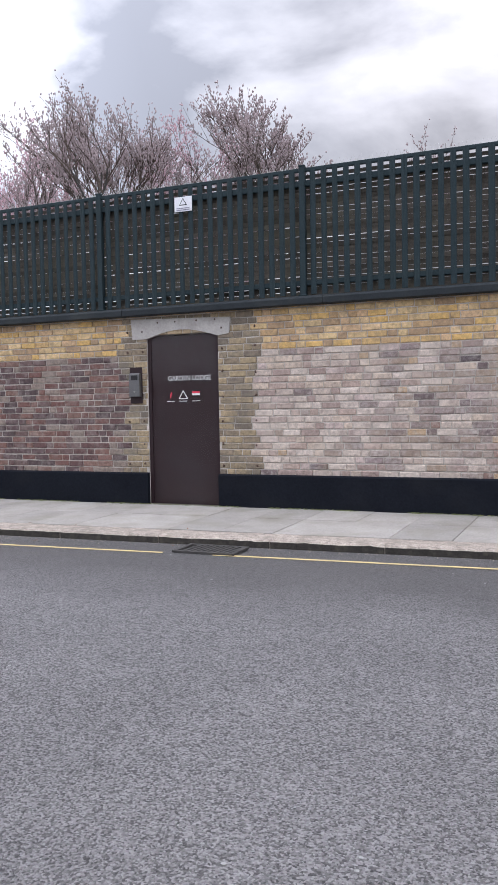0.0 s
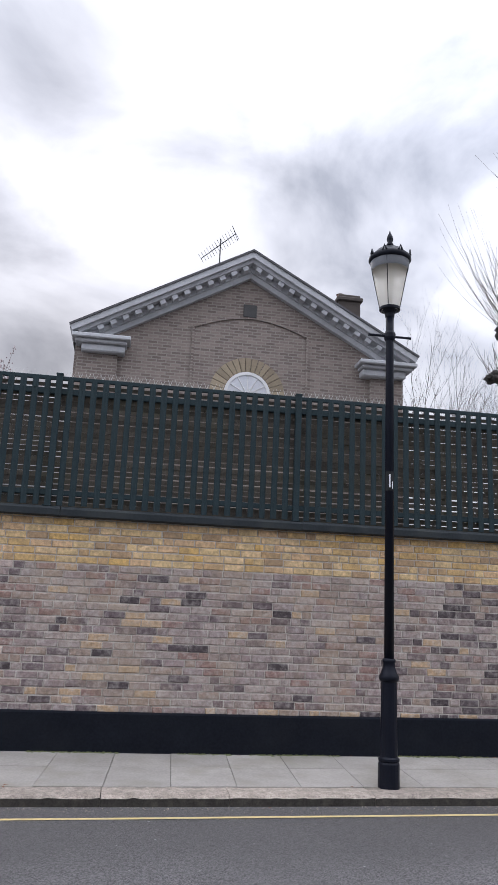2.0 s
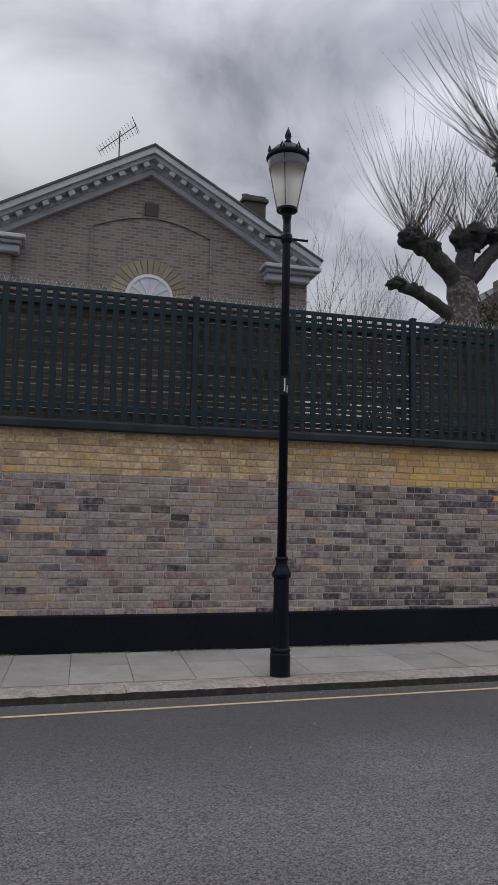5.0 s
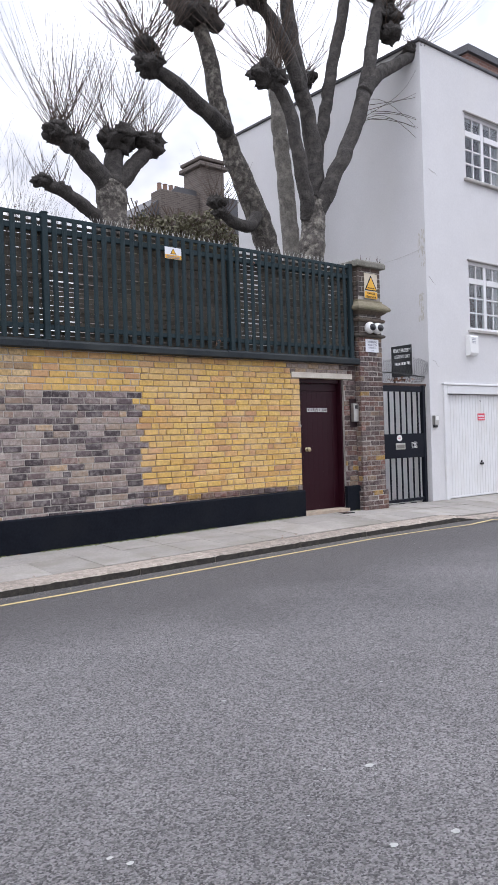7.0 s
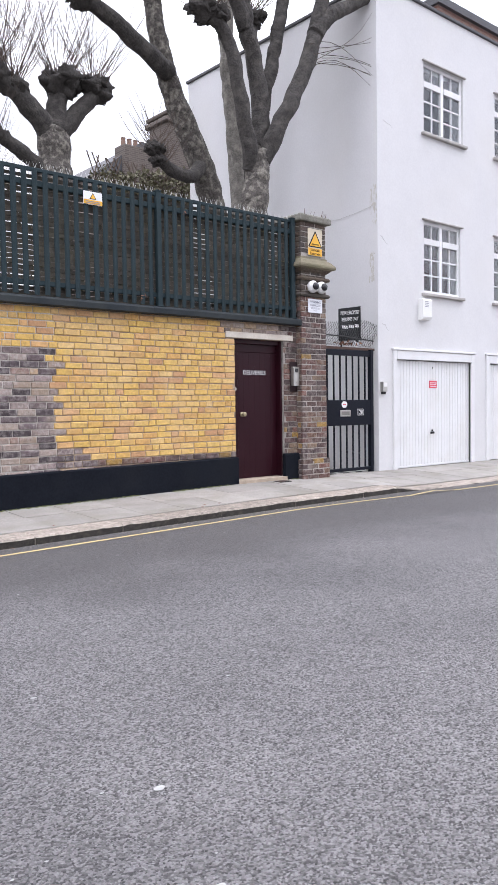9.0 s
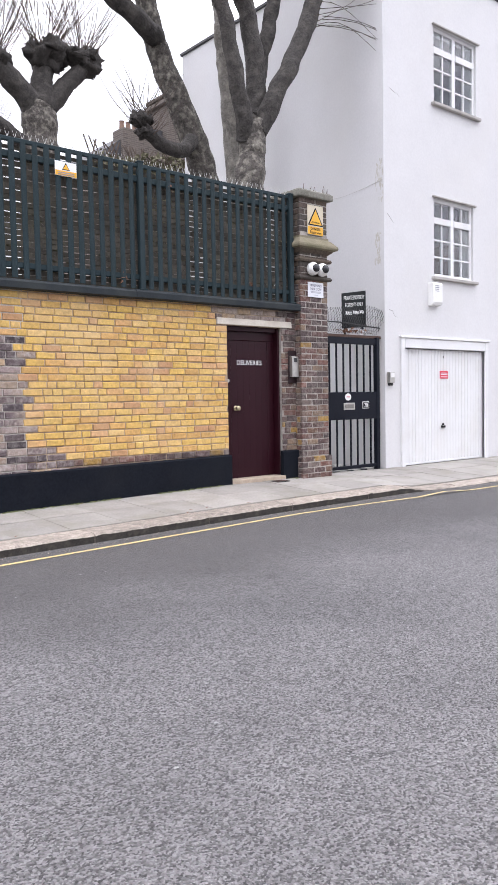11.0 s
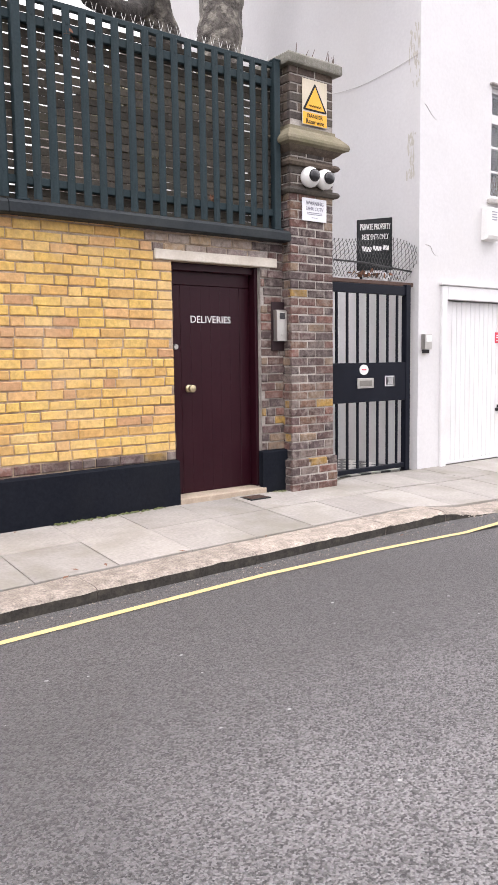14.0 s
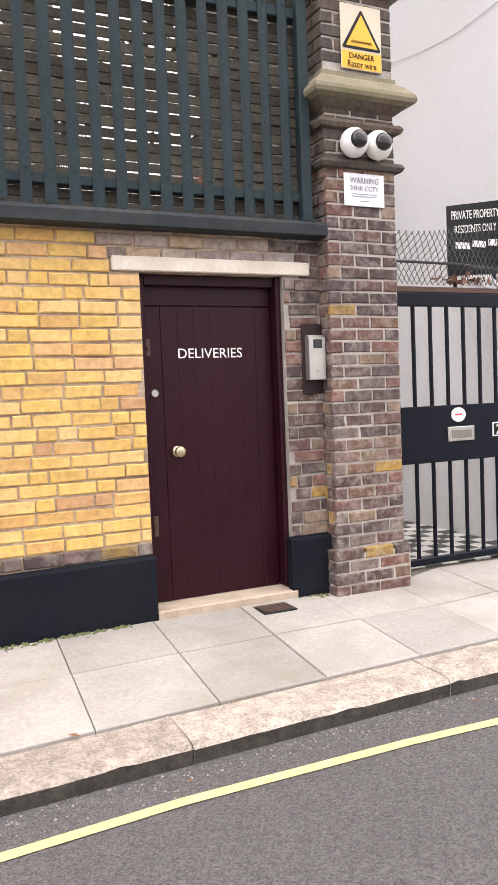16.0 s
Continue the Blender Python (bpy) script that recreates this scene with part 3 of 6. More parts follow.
    def lathe(self, x, y, profile, sides=24, cap=True):
        o = len(self.v)
        for r, z in profile:
            for k in range(sides):
                q = 2 * math.pi * k / sides
                self.v.append((x + r * math.cos(q), y + r * math.sin(q), z))
        n = len(profile)
        for i in range(n - 1):
            for k in range(sides):
                k2 = (k + 1) % sides
                self.f.append((o + i * sides + k, o + i * sides + k2, o + (i + 1) * sides + k2, o + (i + 1) * sides + k))
        if cap:
            self.f.append(tuple(o + k for k in range(sides))[::-1])
            self.f.append(tuple(o + (n - 1) * sides + k for k in range(sides)))
        return self

    def ball(self, c, r, seg=14, rings=9, squash=(1, 1, 1), lumps=0.0):
        c = Vector(c)
        o = len(self.v)
        for i in range(rings + 1):
            th = math.pi * i / rings
            for k in range(seg):
                ph = 2 * math.pi * k / seg
                d = Vector((math.sin(th) * math.cos(ph), math.sin(th) * math.sin(ph), math.cos(th)))
                rr = r * (1 + lumps * noise.noise((c + d * r * 1.0) * (1.7 / r)) + 0.5 * lumps * noise.noise((c + d * r) * (4.5 / r)))
                self.v.append((c.x + d.x * rr * squash[0], c.y + d.y * rr * squash[1], c.z + d.z * rr * squash[2]))
        for i in range(rings):
            for k in range(seg):
                k2 = (k + 1) % seg
                self.f.append((o + i * seg + k, o + (i + 1) * seg + k, o + (i + 1) * seg + k2, o + i * seg + k2))
        return self

    def mesh(self, name, material, smooth=False):
        me = bpy.data.meshes.new(name)
        me.from_pydata(self.v, [], self.f)
        me.materials.append(material)
        if smooth:
            me.polygons.foreach_set("use_smooth", [True] * len(me.polygons))
        me.update()
        return me


def thing(name, at, label, category, group="", kind=""):
    ob = new(name)
    ob.location = at
    ob.empty_display_size = 0.1
    return tagged(ob, label, category, group, kind)


def part(name, shape, material, parent, label="", smooth=False, kind=""):
    """One mesh, in world places, under a thing or a part."""
    ob = new(name, shape.mesh(name, material, smooth))
    ob.parent = parent
    root = parent
    shift = Vector(root.location)
    while root.parent:
        root = root.parent
        shift = shift + Vector(root.location) if root.type == "EMPTY" else shift
    base = root.location if root.type == "EMPTY" else Vector((0, 0, 0))
    if parent == root:
        ob.matrix_parent_inverse = Matrix.Translation(-Vector(base))
    return tagged(ob, label, kind=kind)


def solid(name, shape, material, label, category, kind="structure", smooth=False, group=""):
    return tagged(new(name, shape.mesh(name, material, smooth)), label, category, group, kind)


def words(body, width, x, y, z, height=0.0):
    """Raised letters that face -y, centred at x, z, as a Shape."""
    cu = bpy.data.curves.new("words", "FONT")
    cu.body, cu.align_x, cu.align_y, cu.extrude, cu.resolution_u = body, "CENTER", "CENTER", 0.02, 3
    ob = new("words", cu)
    dg = bpy.context.evaluated_depsgraph_get()
    me = bpy.data.meshes.new_from_object(ob.evaluated_get(dg))
    vs = [v.co.copy() for v in me.vertices]
    fs = [tuple(p.vertices) for p in me.polygons]
    bpy.data.objects.remove(ob)
    bpy.data.meshes.remove(me)
    w = max(v.x for v in vs) - min(v.x for v in vs)
    h = max(v.y for v in vs) - min(v.y for v in vs)
    s = width / w
    t = height / h if height else s
    cx, cy = (max(v.x for v in vs) + min(v.x for v in vs)) / 2, (max(v.y for v in vs) + min(v.y for v in vs)) / 2
    return Shape().add([(x + (v.x - cx) * s, y - v.z * 0.05, z + (v.y - cy) * t) for v in vs], fs)


def along(x, table):
    """A value read off a table of (x, value) in straight steps."""
    if x <= table[0][0]:
        return table[0][1]
    for (a, p), (b, q) in zip(table, table[1:]):
        if x <= b:
            return p + (q - p) * (x - a) / (b - a)
    return table[-1][1]


rnd = random.Random(7)
WALL_Y = 8.72
FOOT = [(-16, 0.075), (2, 0.09), (6, 0.12), (9.5, 0.165), (11.3, 0.15), (13, 0.12), (26, 0.12)]
KERB_Z = [(-16, 0.04), (1, 0.055), (5, 0.07), (9, 0.095), (11.25, 0.09), (11.7, 0.03), (26, 0.03)]
KERB_Y = [(-16, 6.39), (11.3, 7.2), (12.2, 7.10), (26, 7.0)]
LINE_Y = [(-16, 5.62), (-5, 6.17), (1.3, 6.5), (5, 6.68), (9, 6.87), (10.1, 6.86), (11.2, 6.78), (13, 6.72), (26, 6.7)]
LETTERS = {
    "deliveries": words("DELIVERIES", 0.44, 9.99, 8.846, 1.775, 0.062),
    "lodge": words("GARDEN LODGE", 0.60, -4.43, 8.742, 1.69, 0.06),
    "danger": words("DANGER", 0.19, 11.025, 8.584, 3.655, 0.035),
    "razor": words("Razor wire", 0.22, 11.025, 8.584, 3.605, 0.04),
    "warning": words("WARNING", 0.22, 11.015, 8.584, 2.865, 0.036),
    "cctv": words("24HR CCTV", 0.22, 11.015, 8.584, 2.815, 0.032),
    "private": words("PRIVATE PROPERTY", 0.48, 12.405, 9.116, 2.855, 0.065),
    "residents": words("RESIDENTS ONLY", 0.42, 12.405, 9.116, 2.745, 0.06),
    "number": words("28", 0.085, 12.425, 8.915, 1.155, 0.075),
}

def bent(pts, n=6, wobble=0.0):
    """A smooth line through points."""
    pts = [Vector(p) for p in pts]
    out = []
    for i in range(len(pts) - 1):
        p0, p1, p2, p3 = pts[max(i - 1, 0)], pts[i], pts[i + 1], pts[min(i + 2, len(pts) - 1)]
        for k in range(n):
            t = k / n
            q = 0.5 * ((2 * p1) + (p2 - p0) * t + (2 * p0 - 5 * p1 + 4 * p2 - p3) * t * t + (3 * p1 - p0 - 3 * p2 + p3) * t ** 3)
            out.append(q + Vector((noise.noise(q * 3), noise.noise(q * 3 + Vector((9, 0, 0))), 0)) * wobble)
    out.append(pts[-1])
    return out


# ---- ground ----
xs = [-400, -60] + [-16 + i * 1.0 for i in range(43)] + [60, 400]
g = Shape()
for x in xs:
    ky, gz = along(x, KERB_Y), along(x, KERB_Z) - (0.09 if x < 11.4 else 0.03)
    for y, z in ((-400, 0), (-3.2, 0), (1.0, 0.0), (4.2, 0.02), (ky - 0.5, gz + 0.012), (ky + 0.06, gz), (ky + 0.1, -0.25), (400, -0.25)):
        g.v.append((x, y, z))
for i in range(len(xs) - 1):
    for k in range(7):
        g.f.append((i * 8 + k, (i + 1) * 8 + k, (i + 1) * 8 + k + 1, i * 8 + k + 1))
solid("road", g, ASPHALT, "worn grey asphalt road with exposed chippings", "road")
g = Shape()
steps = [-16 + i * 0.5 for i in range(85)]
for x in steps:
    ly, ky = along(x, LINE_Y), along(x, KERB_Y)
    gz = along(x, KERB_Z) - (0.09 if x < 11.4 else 0.03)
    for y in (ly - 0.029, ly + 0.029):
        t = (ky - 0.5 - y) / (ky - 0.5 - 4.2)
        z = gz + 0.012 + (0.02 - gz - 0.012) * t if t > 0 else gz + 0.012 - 0.012 * (y - ky + 0.5) / 0.56
        g.v.append((x, y, z + 0.005))
for i in range(len(steps) - 1):
    if not -3.42 < steps[i] + 0.25 < -2.9:
        g.f.append((i * 2, i * 2 + 2, i * 2 + 3, i * 2 + 1))
solid("road_line", g, YELLOW_PAINT, "single yellow parking line painted along the gutter", "road line")
g = Shape()
xs = [-16 + i for i in range(43)]
for x in xs:
    ky = along(x, KERB_Y)
    for y, z in ((ky + 0.25, along(x, KERB_Z) - 0.02), (8.75, along(x, FOOT) - 0.012), (9.2, along(x, FOOT) - 0.012)):
        g.v.append((x, y, z))
for i in range(len(xs) - 1):
    for k in range(2):
        g.f.append((i * 3 + k, i * 3 + 3 + k, i * 3 + 4 + k, i * 3 + 1 + k))
pavement = solid("pavement", g, JOINT_DIRT, "pale stone flag pavement beside the garden wall", "pavement")

# ---- garden wall ----
COURSE = 0.0805
HOLES = [(-5.02, -4.02, -0.2, 2.245), (9.5, 10.46, -0.2, 2.255)]


def pierced(x0, x1, z0, z1, y0, y1, holes):
    """A wall slab with rectangular openings that go through it."""
    xs = sorted({x0, x1, *[h[0] for h in holes], *[h[1] for h in holes]})
    zs = sorted({z0, z1, *[max(z0, h[2]) for h in holes], *[min(z1, h[3]) for h in holes]})
    s = Shape()
    nx, nz = len(xs) - 1, len(zs) - 1
    full = [[not any(h[0] <= (xs[i] + xs[i + 1]) / 2 <= h[1] and h[2] <= (zs[k] + zs[k + 1]) / 2 <= h[3] for h in holes) for k in range(nz)] for i in range(nx)]
    for i in range(nx):
        for k in range(nz):
            if not full[i][k]:
                continue
            a, b, c, d = xs[i], xs[i + 1], zs[k], zs[k + 1]
            s.add([(a, y0, c), (b, y0, c), (b, y0, d), (a, y0, d)], [(0, 1, 2, 3)])
            s.add([(a, y1, c), (b, y1, c), (b, y1, d), (a, y1, d)], [(3, 2, 1, 0)])
            for di, dk, q in ((-1, 0, [(a, y0, c), (a, y0, d), (a, y1, d), (a, y1, c)]), (1, 0, [(b, y0, c), (b, y1, c), (b, y1, d), (b, y0, d)]), (0, -1, [(a, y0, c), (a, y1, c), (b, y1, c), (b, y0, c)]), (0, 1, [(a, y0, d), (b, y0, d), (b, y1, d), (a, y1, d)])):
                ii, kk = i + di, k + dk
                if not (0 <= ii < nx and 0 <= kk < nz and full[ii][kk]):
                    s.add(q, [(0, 1, 2, 3)])
    return s


solid("wall_north_rebuilt", pierced(6.7, 10.46, -0.1, 2.53, WALL_Y + 0.010, 9.05, HOLES[1:]), PALE_MORTAR, "rebuilt yellow brick stretch of the garden wall", "wall")
solid("wall_north_jamb", Shape().box(10.46, 10.735, WALL_Y + 0.010, 9.05, -0.1, 2.53), GREY_MORTAR, "dark brick jamb of the garden wall beside the pier", "wall")
wall = solid("wall_north", pierced(-16, 6.7, -0.1, 2.53, WALL_Y + 0.009, 9.05, HOLES[:1]), MORTAR, "old London stock brick garden wall with a yellow upper band", "wall")


def zone(x, z):
    """Which brick lies where in the garden wall."""
    if x > 10.46 or (x > 7.2 and z < 0.65):
        return "dark"
    if x > 9.3 and z > 2.26:
        return "old"
    if -5.36 < x < -3.5 and z < 2.45:
        return "stained"
    if z > 1.985:
        return "yellow" if x > 5.2 else "pale"
    edge = 6.62 + (0.12 if int(round((z - 0.4) / COURSE)) % 2 else 0) + (0.42 if z < 0.82 else 0)
    if x < -5.36:
        return "red"
    if x > edge and z > 0.66:
        return "yellow"
    if x < -1.2 + rnd.uniform(-1.2, 1.2):
        return "washed" if rnd.random() < 0.88 else "old"
    return "burnt" if rnd.random() < (0.42 if x > 4.4 else 0.07) else "old"


FACE = {"dark": DARK_BRICK, "old": OLD_BRICK, "stained": STAINED_BRICK, "yellow": YELLOW_BRICK, "pale": PALE_BRICK, "washed": WASHED_BRICK, "burnt": BURNT_BRICK, "red": RED_BRICK}
joined = {k: Shape() for k in FACE}
single = []
for c in range(27):
    z0 = 0.395 + c * COURSE
    z1 = z0 + COURSE - 0.0125
    x = -16 + rnd.uniform(0, 0.2)
    while x < 10.72:
        w = 0.215 if rnd.random() < 0.72 else 0.104
        w *= rnd.uniform(0.96, 1.04)
        a, b = x, min(x + w, 10.735)
        x += w + rnd.uniform(0.008, 0.014)
        for h0, h1, _, hz in HOLES:
            if z0 + 0.03 < hz and a < h1 and b > h0:
                if a < h0:
                    b = min(b, h0 - 0.003)
                elif b > h1:
                    a = max(a, h1 + 0.003)
                else:
                    b = a
        if 9.33 < (a + b) / 2 < 10.65 and 2.235 < (z0 + z1) / 2 < 2.345:
            continue
        if b - a < 0.035:
            continue
        k = zone((a + b) / 2, (z0 + z1) / 2)
        if k in ("yellow",) and 8.12 < a and c > 1 or k == "dark" and a > 10.46:
            single.append((k, a, b, z0, z1))
        else:
            rough = 0.005 if k in ("old", "washed", "burnt", "red") else 0.0035
            joined[k].brick(a, b, z0 + rnd.uniform(-0.002, 0.002), z1 + rnd.uniform(-0.002, 0.002), WALL_Y + rnd.uniform(-0.005, 0.002), 0.1, rnd, wear=rough * 0.7, c=0.006)
for k, s in joined.items():
    part("brickwork", s, FACE[k], wall, kind="stuff")

# plinth, coping, lintel
for a, b in ((-16, -5.02), (-4.02, 9.5), (10.42, 10.72)):
    n = max(1, int((b - a) / 2))
    s = Shape()
    for i in range(n + 1):
        x = a + (b - a) * i / n
        z = along(x, [(2, 0.482), (9.5, 0.55)])
        s.v += [(x, 8.665, -0.1), (x, 8.665, z - 0.014), (x, 8.68, z), (x, WALL_Y + 0.006, z + 0.004), (x, WALL_Y + 0.006, -0.1)]
    s.f = [(i * 5 + k, i * 5 + (k + 1) % 5, i * 5 + 5 + (k + 1) % 5, i * 5 + 5 + k) for i in range(n) for k in range(5)] + [(4, 3, 2, 1, 0), tuple(n * 5 + k for k in range(5))]
    solid("plinth", s, BLACK_PAINT, "black painted render plinth along the foot of the wall", "plinth")
for i in range(10):
    a, b = -16 + i * 2.674, -16 + (i + 1) * 2.674 - 0.006
    dz = rnd.uniform(-0.004, 0.004)
    s = Shape().prism([(8.60, 2.50 + dz), (8.615, 2.492 + dz), (9.12, 2.492 + dz), (9.12, 2.60 + dz), (8.66, 2.60 + dz), (8.615, 2.585 + dz), (8.60, 2.565 + dz)], 0, a, b)
    solid("coping", s, COPING, "dark grey rounded coping on top of the garden wall", "coping")
solid("lintel", Shape().soft(9.33, 10.65, 8.706, 8.95, 2.258, 2.343, 0.006), CREAM, "cream painted stone lintel over the deliveries door", "lintel")

# ---- fence on the wall ----
POSTS = [-13.96, -11.19, -8.42, -5.65, -2.88, -0.11, 2.65, 5.42, 8.19]


def fence_panel(x0, x1, pales, gap):
    """Upright steel pales before a screen of level boards, with a spiked top rail."""
    t = thing("fence", ((x0 + x1) / 2, 8.7, 2.6), "dark green steel pale fence backed with brown slats", "fence", "fence panels on the wall")
    step = (x1 - x0 - 0.12) / pales
    for i in range(pales):
        x = x0 + 0.06 + step * (i + 0.5)
        w = 0.034 + rnd.uniform(-0.002, 0.002)
        s = Shape().prism([(x - w, 8.672), (x - w * 0.45, 8.660), (x + w * 0.45, 8.660), (x + w, 8.672), (x + w, 8.676), (x + w * 0.4, 8.666), (x - w * 0.4, 8.666), (x - w, 8.676)], 2, 2.603 + rnd.uniform(0, 0.012), 4.045)
        for z in (2.80, 3.93):
            s.box(x - 0.006, x + 0.006, 8.654, 8.661, z - 0.006, z + 0.006)
        part("pale", s, FENCE_PAINT, t)
    z = 2.602
    k = 0
    while z < 3.88:
        h = rnd.uniform(0.047, 0.056)
        a, b = rnd.uniform(-0.004, 0.004), rnd.uniform(-0.004, 0.004)
        d = 0.006 * (k % 2)
        s = Shape().add([(x0 + 0.005, 8.735 + d, z + a), (x1 - 0.005, 8.735 + d, z + b), (x1 - 0.005, 8.735 + d, z + h + b), (x0 + 0.005, 8.735 + d, z + h + a), (x0 + 0.005, 8.752 + d, z + a), (x1 - 0.005, 8.752 + d, z + b), (x1 - 0.005, 8.752 + d, z + h + b), (x0 + 0.005, 8.752 + d, z + h + a)], [(0, 1, 2, 3), (7, 6, 5, 4), (0, 4, 5, 1), (3, 2, 6, 7), (0, 3, 7, 4), (1, 5, 6, 2)])
        part("slat", s, FENCE_WOOD, t)
        z += h + rnd.choice((0.003, 0.006, 0.008, 0.010, 0.013)) * gap
        k += 1
    part("slat", Shape().box(x0 + 0.005, x1 - 0.005, 8.735, 8.75, 3.966, 4.006), FENCE_WOOD, t)
    for n, (a, b, y) in {"bottom_rail": (2.72, 2.78, 8.70), "top_rail": (4.03, 4.075, 8.69), "upper_rail": (3.865, 3.935, 8.70)}.items():
        part(n, Shape().soft(x0 + 0.03, x1 - 0.03, y - 0.02, y + 0.022, a, b, 0.006), FENCE_PAINT, t)
    s = Shape()
    x = x0 + 0.05
    while x < x1 - 0.03:
        for dx, dy in ((-0.03, -0.012), (0.03, 0.012)):
            s.tube([(x, 8.69, 4.07), (x + dx, 8.69 + dy, 4.145 + rnd.uniform(-0.01, 0.01))], [0.0032, 0.0012], 3)
        x += 0.085
    part("spike_strip", s, SPIKE, t, "pale plastic bird spikes")
    return t


for i in range(8):
    fence_panel(POSTS[i], POSTS[i + 1], 20, 0.7 if i < 5 else 1.0)
fence_panel(8.19, 10.62, 17, 1.35)


def fence_post(x):
    t = thing("fence_post", (x, 8.7, 2.6), "dark green square steel fence post on the coping", "fence post", "fence posts on the wall")
    s = Shape().soft(x - 0.035, x + 0.035, 8.645, 8.715, 2.59, 4.09, 0.006)
    part("shaft", s, FENCE_PAINT, t)
    part("foot_plate", Shape().soft(x - 0.05, x + 0.05, 8.635, 8.73, 2.595, 2.612, 0.003), FENCE_PAINT, t)
    part("cap", Shape().soft(x - 0.04, x + 0.04, 8.64, 8.72, 4.085, 4.105, 0.005), FENCE_PAINT, t)
    return t


post = fence_post(POSTS[0])
for x in POSTS[1:] + [10.62]:
    copy_thing(post, Matrix.Translation((x, 8.7, 2.6)))


def warning_sign(x0, x1, z0, z1, y, split, label):
    """A small plate with a triangle, fixed flat."""
    t = thing("warning_sign", ((x0 + x1) / 2, y, z0), label, "sign")
    part("plate", Shape().soft(x0, x1, y, y + 0.006, z0, z1, 0.002), SIGN_WHITE, t)
    if split:
        part("lower_panel", Shape().box(x0 + 0.003, x1 - 0.003, y - 0.002, y, z0 + 0.003, z0 + (z1 - z0) * 0.36), SIGN_YELLOW, t, "yellow lower panel")
    cx, h = (x0 + x1) / 2, (z1 - z0)
    part("triangle", Shape().prism([(cx - 0.3 * h, z0 + 0.42 * h), (cx + 0.3 * h, z0 + 0.42 * h), (cx, z0 + 0.92 * h)], 1, y - 0.003, y - 0.0005), SIGN_BLACK, t)
    part("triangle_face", Shape().prism([(cx - 0.22 * h, z0 + 0.465 * h), (cx + 0.22 * h, z0 + 0.465 * h), (cx, z0 + 0.83 * h)], 1, y - 0.005, y - 0.0035), SIGN_YELLOW if split else SIGN_WHITE, t)
    for i in range(2):
        part("print_line", Shape().box(x0 + 0.03, x1 - 0.03, y - 0.005, y - 0.0022, z0 + (0.08 + 0.12 * i) * h, z0 + (0.13 + 0.12 * i) * h), SIGN_GREY, t)


warning_sign(-4.54, -4.30, 3.74, 3.92, 8.648, False, "small faded white warning sign fixed to the fence")
warning_sign(7.09, 7.35, 3.76, 3.915, 8.648, True, "small yellow and white warning sign on the fence")

# ---- deliveries door ----
door = thing("door_1", (9.98, 8.87, 0.17), "closed burgundy gloss wooden door in a brick opening", "door", kind="structure")
sfr = Shape()
sfr.soft(9.503, 9.545, 8.80, 8.93, 0.213, 2.254, 0.005).soft(10.425, 10.457, 8.765, 8.93, 0.213, 2.254, 0.005)
sfr.soft(9.545, 10.425, 8.80, 8.93, 2.19, 2.254, 0.005)
part("door_frame", sfr, BURGUNDY, door)
part("top_rail", Shape().soft(9.548, 10.422, 8.855, 8.90, 2.07, 2.198, 0.006), BURGUNDY, door)
part("stile", Shape().soft(9.548, 9.66, 8.857, 8.90, 0.215, 2.068, 0.005), BURGUNDY, door)
part("stile", Shape().soft(10.31, 10.422, 8.857, 8.90, 0.215, 2.068, 0.005), BURGUNDY, door)
for i in range(6):
    a = 9.662 + i * 0.1077
    part("board", Shape().soft(a, a + 0.1072, 8.862, 8.90, 0.215, 2.068, 0.001), BURGUNDY, door)
letters = LETTERS["deliveries"]
for i, v in enumerate(letters.v):
    letters.v[i] = (v[0], v[1] + 0.014, v[2])
part("lettering", letters, LETTER_WHITE, door, "white serif capitals reading DELIVERIES")
kn = Shape()
kn.tube([(9.735, 8.862, 1.16), (9.735, 8.852, 1.16)], [0.036, 0.034], 16)
kn.tube([(9.735, 8.852, 1.16), (9.735, 8.825, 1.16)], [0.015, 0.015], 12)
kn.tube([(9.735, 8.825, 1.16), (9.735, 8.812, 1.16), (9.735, 8.792, 1.16), (9.735, 8.785, 1.16)], [0.018, 0.034, 0.034, 0.022], 16)
part("knob", kn, BRASS, door, "worn brass door knob", smooth=True)
for z, h in ((1.81, 0.11), (0.70, 0.13)):
    part("hinge_bolt", Shape().soft(9.548, 9.585, 8.845, 8.86, z - h / 2, z + h / 2, 0.004).tube([(9.567, 8.848, z), (9.567, 8.836, z)], [0.012, 0.009], 10), RUST, door, "rusty iron security bolt plate")
part("lock", Shape().tube([(9.60, 8.857, 1.53), (9.60, 8.838, 1.53)], [0.026, 0.022], 14), STEEL, door, "steel rim lock cylinder")
solid("door_sill", Shape().soft(9.5, 10.46, 8.66, 8.95, 0.10, 0.212, 0.008), surface("worn_sandstone", (0.34, 0.27, 0.20), (0.48, 0.40, 0.31), scale=8, rough=0.9, bump=0.4, stain=(0.25, 0.2, 0.15), stain_scale=5, stain_amount=0.5), "worn cream stone threshold below the deliveries door", "threshold")
# unseen upright slab, added to close the opening behind the door
solid("door_backing", Shape().box(9.3, 10.7, 8.95, 9.06, 0.0, 2.5), ROOM, "dark plain backing behind the deliveries door", "wall")


